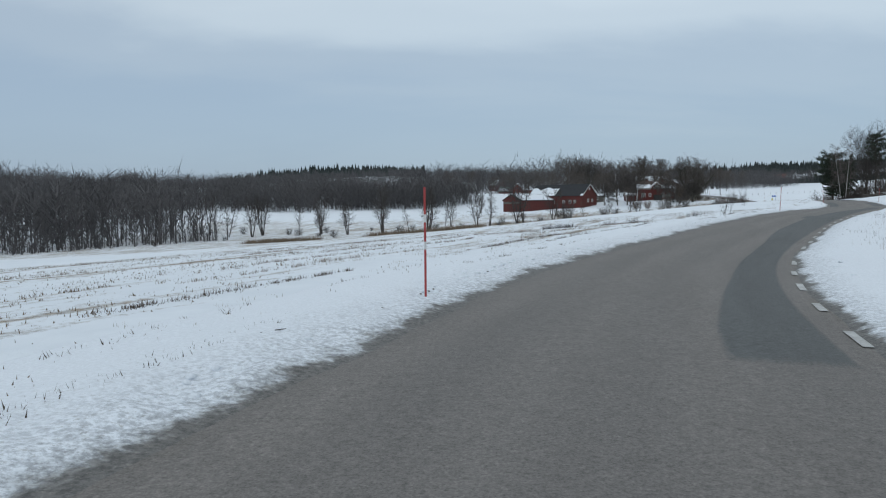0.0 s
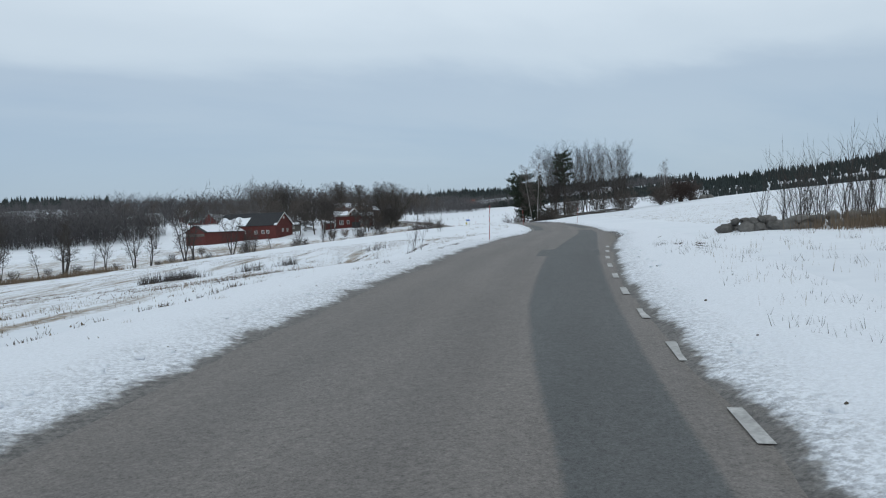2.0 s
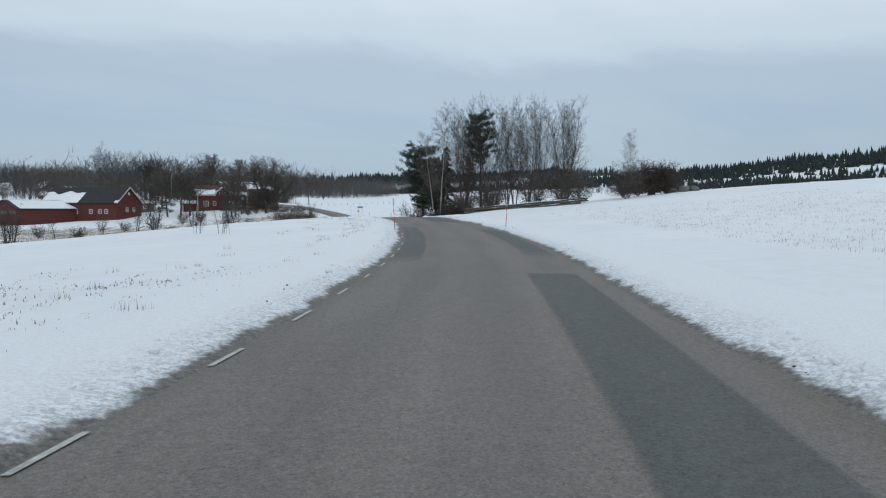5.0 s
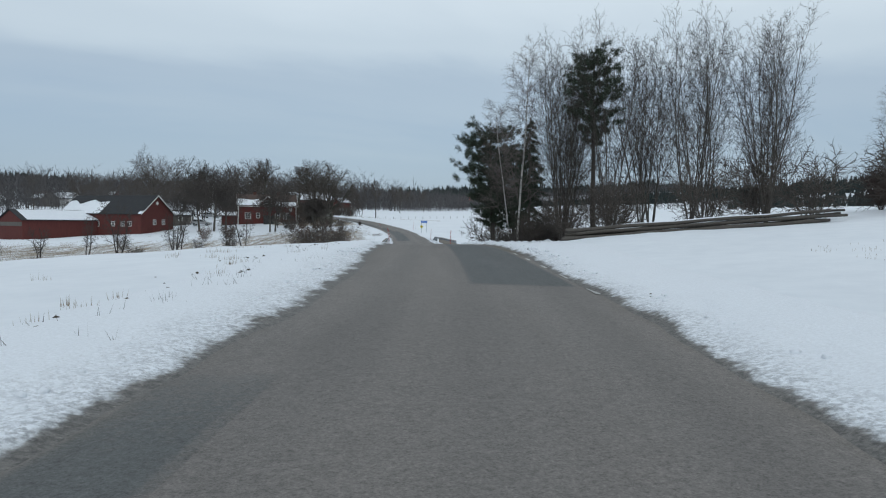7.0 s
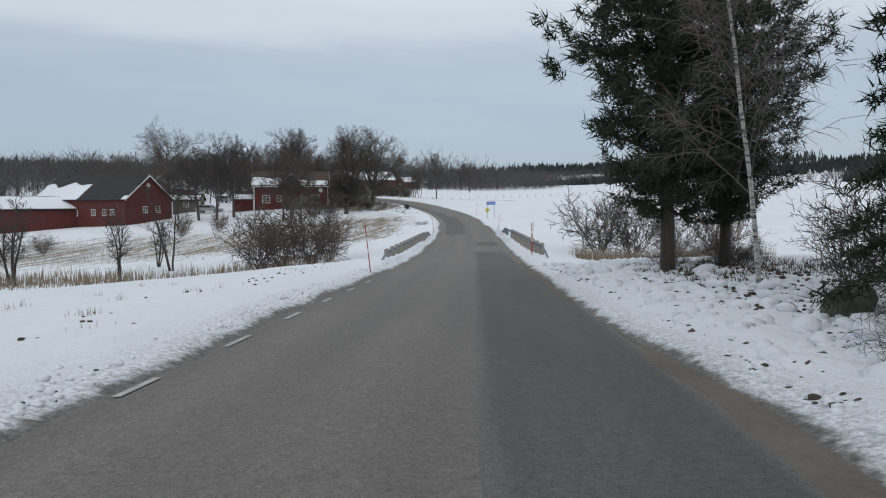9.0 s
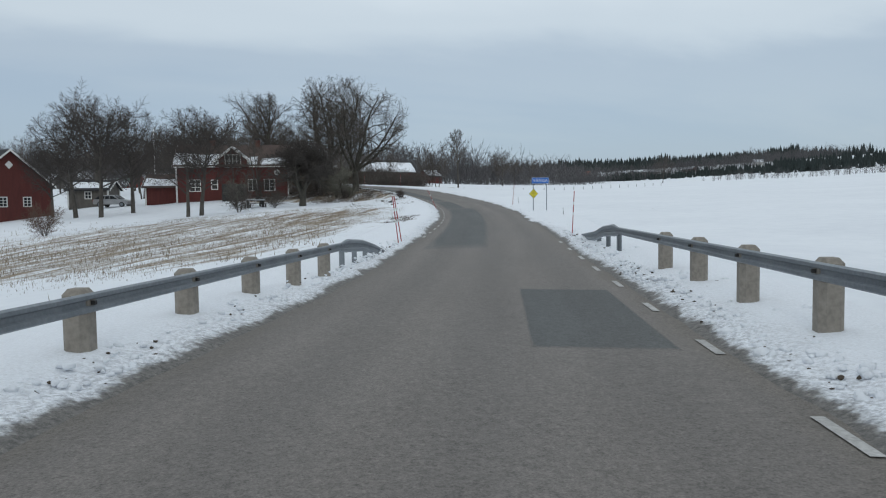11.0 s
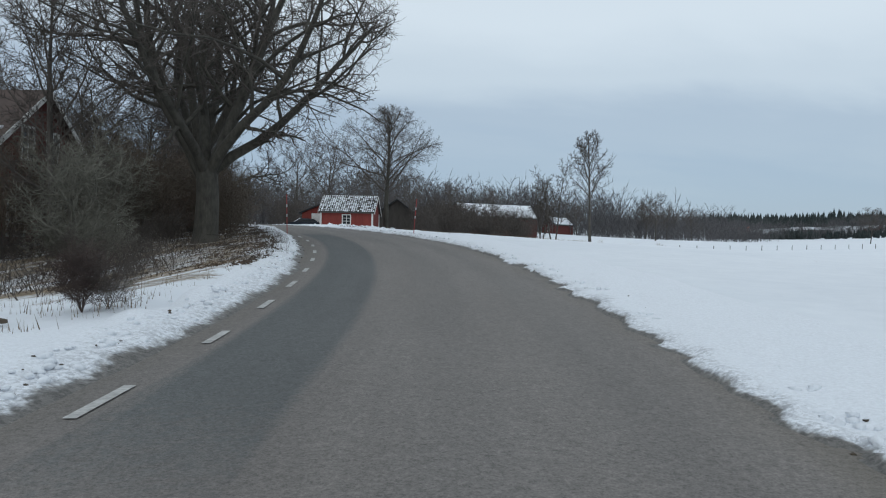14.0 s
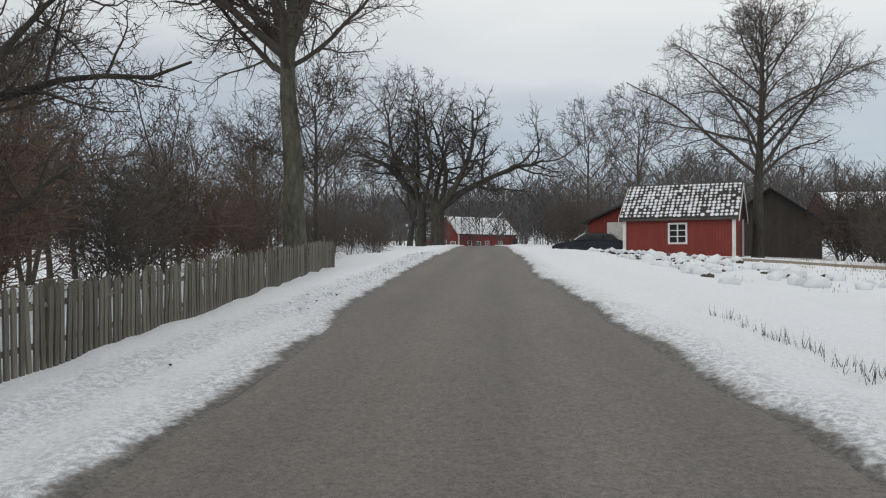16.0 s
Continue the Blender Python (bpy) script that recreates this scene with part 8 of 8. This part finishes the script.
blades("brushwood", *in_road(272, 300, -13, -6.0, 420, g), 0.25, 0.8, 0.012, 18, M_TWIG, "heaped brushwood under the oaks", 1.6, 8, 0.35)


# ---- stones ----
def stone_mesh(seed, flat=0.7):
    bm = bmesh.new()
    bmesh.ops.create_icosphere(bm, subdivisions=2, radius=1.0)
    for v in bm.verts:
        k = 1 + 0.42 * noise.noise(v.co * 1.3 + Vector((seed * 3.1, 0, 0))) + 0.10 * noise.noise(v.co * 3.5 + Vector((0, seed, 0)))
        v.co = Vector((v.co.x * k, v.co.y * k * 0.85, v.co.z * k * flat))
    for f in bm.faces:
        f.smooth = seed % 2 == 0
    me = bpy.data.meshes.new("stone")
    bm.to_mesh(me); bm.free(); me.materials.append(M_STONE)
    return me


STONES = [stone_mesh(k) for k in range(5)]
wall_ = thing("stone_wall", Matrix.Identity(4), "low dry wall of grey field stones with snow in its gaps", "stone wall")
rng = random.Random(21)
for k in range(150):
    u, top = (k % 84) / 83, k >= 84
    x, y = 27.0 + 15.4 * u + rng.uniform(-0.22, 0.22), 41.1 - 15.4 * u + rng.uniform(-0.22, 0.22)
    r = rng.uniform(0.16, 0.34) * (0.78 if top else 1.0)
    share("stone", STONES[k % 5], wall_, Matrix.LocRotScale((x, y, ground_z(x, y) + (0.34 if top else 0.10)), Euler((rng.uniform(-0.4, 0.4), rng.uniform(-0.4, 0.4), rng.uniform(0, 6))), (r * rng.uniform(0.9, 1.4), r, r * rng.uniform(0.8, 1.1))))
for x, y, r, lab in ((72.75, 137.7, 0.46, "mossy grey boulder on the snowy bank"), (75.0, 138.4, 0.4, "grey stone on the snowy bank"), (90.2, 117.0, 0.6, "snowy field stone in a heap"), (91.4, 116.2, 0.7, "snowy field stone in a heap"),
                     (92.4, 115.6, 0.55, "snowy field stone in a heap"), (88.6, 118.0, 0.5, "snowy field stone in a heap"), (27.8, 42.0, 0.36, "grey boulder at the wall's end"), (89.43, 245.64, 0.17, "small snowy stone below the oaks"), (91.11, 239.03, 0.13, "small grey stone in the snow")):
    t = share("boulder", STONES[int(r * 50) % 5], None, Matrix.LocRotScale((x, y, ground_z(x, y) + r * 0.25), Euler((0.2, 0.1, x)), (r * 1.2, r, r)))
    if "mossy" in lab:
        t.material_slots[0].link = "OBJECT"
        t.material_slots[0].material = M_MOSSSTONE
    tagged(t, lab, "boulder")


def clods(name, x, y, low, high, seed, material, label):
    """Small lumps thrown up by the plough, joined."""
    g_ = np.random.default_rng(seed)
    bm = bmesh.new()
    bmesh.ops.create_icosphere(bm, subdivisions=1, radius=1.0)
    base = np.array([v.co[:] for v in bm.verts])
    tri = np.array([[v.index for v in f.verts] for f in bm.faces])
    bm.free()
    n = x.size
    r = g_.uniform(low, high, n)
    z = surface_height(x, y)[0]
    v = base[None] * (1 + 0.35 * g_.standard_normal((n, len(base), 1)) * 0.6) * r[:, None, None] * np.array([1, 0.9, 0.6])
    v = v + np.stack([x, y, z + r * 0.2], -1)[:, None, :]
    f = tri[None] + (np.arange(n) * len(base))[:, None, None]
    me = mesh_from(name, v.reshape(-1, 3), f.reshape(-1, 3), material, material is M_SNOW)
    tagged(new(name, me), label, "clods", kind="stuff")


clods("snow_clods", *in_road(144, 176, 3.1, 7.5, 1500, g), 0.03, 0.09, 1, M_SNOW, "lumps of ploughed snow on the bank")
clods("earth_clods", *in_road(146, 176, 3.05, 6.8, 900, g), 0.012, 0.055, 2, M_EARTH, "dark earth and turf lumps on the bank")
clods("earth_clods", *in_road(148, 170, 3.1, 5.6, 260, g), 0.025, 0.075, 61, M_EARTH, "dark turf lumps on the snowy bank")
clods("snow_clods", *in_road(146, 172, 3.3, 7.0, 420, g), 0.06, 0.24, 62, M_SNOW, "heaped snow lumps on the bank")
clods("earth_clods", *in_road(118, 178, -6.5, -4.0, 140, g), 0.012, 0.05, 3, M_EARTH, "dark earth lumps in the snow")
clods("earth_clods", *in_road(176, 222, 3.1, 4.2, 60, g), 0.015, 0.05, 4, M_EARTH, "grit and earth lumps by the rail")
clods("snow_clods", *in_road(196, 232, 2.9, 4.4, 160, g), 0.03, 0.10, 5, M_SNOW, "lumps of ploughed snow along the edge")
clods("earth_clods", *in_road(318, 340, 5.0, 9.0, 120, g), 0.04, 0.14, 6, M_EARTH, "earth lumps in the snow bank before the shed")
clods("snow_clods", *in_road(316, 342, 5.0, 9.0, 150, g), 0.08, 0.30, 7, M_SNOW, "snow heaped before the red shed")

# farm track east of the road, before the shed
n_ = 40
tu = np.linspace(0, 1, n_)[:, None]
tv = np.linspace(-1.5, 1.5, 9)[None, :]
tx, ty = 90.5 + 40 * tu + 0.30 * tv, 311.5 - 12 * tu - 3 * np.sin(tu * 3) + 0.95 * tv
tz, _, _ = surface_height(tx, ty)
t_me, t_q = grid_mesh("farm_track", tx, ty, tz.reshape(tx.shape) + 0.05 - 0.09 * (np.abs(tv) > 1.3) + 0 * tu, M_TRACK)
tagged(new("farm_track", t_me), "brown gravel farm track crossing the snow", "track", kind="structure")
blades("dry_grass", 93 + 34 * g.random(700), 311.5 - 12 * g.random(700) + g.normal(0, 2.5, 700), 0.05, 0.18, 0.008, 23, M_STRAW, "straw-coloured grass beside the track", 0.5, 10, 0.2)

# crumbs of ice and grit thrown to the sides
for side in (-1, 1):
    s_ = np.sort(g.uniform(0, 340, 7000))
    l_ = (verge_edge(s_, side) + np.abs(g.normal(0, 0.24, s_.size)) - 0.04) * side
    c_, t_ = road_at(s_)
    clods("ice_crumbs", c_[:, 0] + t_[:, 1] * l_, c_[:, 1] - t_[:, 0] * l_, 0.015, 0.065, 31 + side, M_SNOW, "crumbs of dirty ice along the road's edge")
    l_ = (verge_edge(s_, side) + g.normal(0, 0.22, s_.size)) * side
    clods("grit", c_[::2, 0] + t_[::2, 1] * l_[::2], c_[::2, 1] - t_[::2, 0] * l_[::2], 0.008, 0.028, 41 + side, M_EARTH, "dark grit along the road's edge")
# these lumps' dark colour stands in for the dark hole at the ditch's mouth
clods("dark_turf", *in_road(43.6, 46.0, 4.3, 5.2, 46, g), 0.02, 0.075, 54, M_EARTH, "dark earth at the mouth of a ditch")
clods("dark_turf", *in_road(100, 176, -5.6, -4.2, 160, g), 0.015, 0.055, 51, M_EARTH, "dark turf showing through the snow")
clods("dark_turf", *in_road(231, 238, -5.3, -4.0, 170, g), 0.02, 0.07, 52, M_EARTH, "dark turf thrown up in the verge")
clods("dark_turf", *in_road(156, 168, 4.6, 8.0, 420, g), 0.02, 0.08, 53, M_EARTH, "dark roots and turf at the foot of the pines")

# twigs and a fallen branch on the verge
for x, y, r in ((10.2, 16.2, 0.2), (-2.36, 8.22, 0.3), (24.8, 42.5, 0.22), (86.8, 276.6, 0.5)):
    t = thing("fallen_branch", at_ground(x, y, x * 40, 0.0), "dark fallen branch lying on the snow", "branch")
    bm = bmesh.new()
    tube(bm, [(0, 0, 0.02), (r * 0.6, 0.1 * r, 0.1 * r), (r * 1.2, 0, 0.22 * r)], [0.018, 0.014, 0.005], 5)
    part("limb", bm, M_BARK, t)
    bm = bmesh.new()
    tube(bm, [(r * 0.5, 0.08 * r, 0.08 * r), (r * 0.7, 0.4 * r, 0.22 * r), (r * 0.85, 0.8 * r, 0.30 * r)], [0.012, 0.009, 0.004], 4)
    part("twig", bm, M_BARK, t)

# a short dark log and stones in the snow below the oaks
t = thing("log", at_ground(89.56, 241.64, 12, -0.05), "short dark log with a stub, lying on the snow", "log")
part("trunk", tube(bmesh.new(), [(-0.19, 0, 0.03), (-0.06, 0.01, 0.045), (0.18, 0, 0.04)], [0.062, 0.072, 0.066], 9), M_BLACK, t)
part("stub", tube(bmesh.new(), [(0.12, 0, 0.06), (0.14, 0, 0.13), (0.13, 0, 0.17)], [0.045, 0.036, 0.042], 7), M_BLACK, t)
clods("earth_clods", *in_road(256, 268, -10.5, -4.6, 46, g), 0.03, 0.085, 63, M_EARTH, "dark turf lumps in the garden snow")
for x, y, r, n_, seed in ((86.8, 244.7, 0.14, 16, 97), (88.97, 240.4, 0.12, 14, 98), (90.36, 238.5, 0.1, 10, 99)):
    blades("sedge_tuft", x + g.normal(0, r, n_), y + g.normal(0, r, n_), 0.10, 0.28, 0.006, seed, M_TWIG, "dark tuft of sedge standing in the snow", 0.7, 2, 0.04)

# garden table and bench under the apple trees
t = thing("garden_table", at_ground(77.2, 252.4, 20, 0.0), "dark garden table with benches and snow on top", "garden table")
part("tabletop", boxes((-1.0, -0.4, 0.70, 1.0, 0.4, 0.75), bevel=0.01), M_BLACK, t)
part("snow_layer", boxes((-0.95, -0.36, 0.754, 0.95, 0.36, 0.84), bevel=0.03), M_SNOW, t)
for y in (-0.75, 0.75):
    part("bench", boxes((-1.0, y - 0.15, 0.40, 1.0, y + 0.15, 0.45), (-0.85, y - 0.1, 0, -0.78, y + 0.1, 0.4), (0.78, y - 0.1, 0, 0.85, y + 0.1, 0.4)), M_BLACK, t)
for x in (-0.8, 0.8):
    part("leg", boxes((x - 0.05, -0.3, -0.1, x + 0.05, 0.3, 0.7)), M_BLACK, t)
# posts along the far field
for k in range(22):
    x, y = 124.0 + k * 3.4, 352.0 + k * 1.3
    t = thing("field_post", at_ground(x, y, 0, 0.1), "short dark post at the field's edge", "post", "posts at the field's edge")
    part("post", tube(bmesh.new(), [(0, 0, -0.2), (0.01, 0, 0.6), (0.03, 0.02, 1.0)], [0.06, 0.055, 0.05], 6), M_LOG, t)
# flagpole and aerial by the house
t = thing("flagpole", at_ground(63.7, 281.0, 0, 0.2), "white flagpole in the garden", "flagpole")
part("pole", tube(bmesh.new(), [(0, 0, 0), (0, 0, 9.5)], [0.06, 0.035], 8), M_WHITE, t)
part("knob", tube(bmesh.new(), [(0, 0, 9.5), (0, 0, 9.62)], [0.07, 0.05], 8), M_STEEL, t)
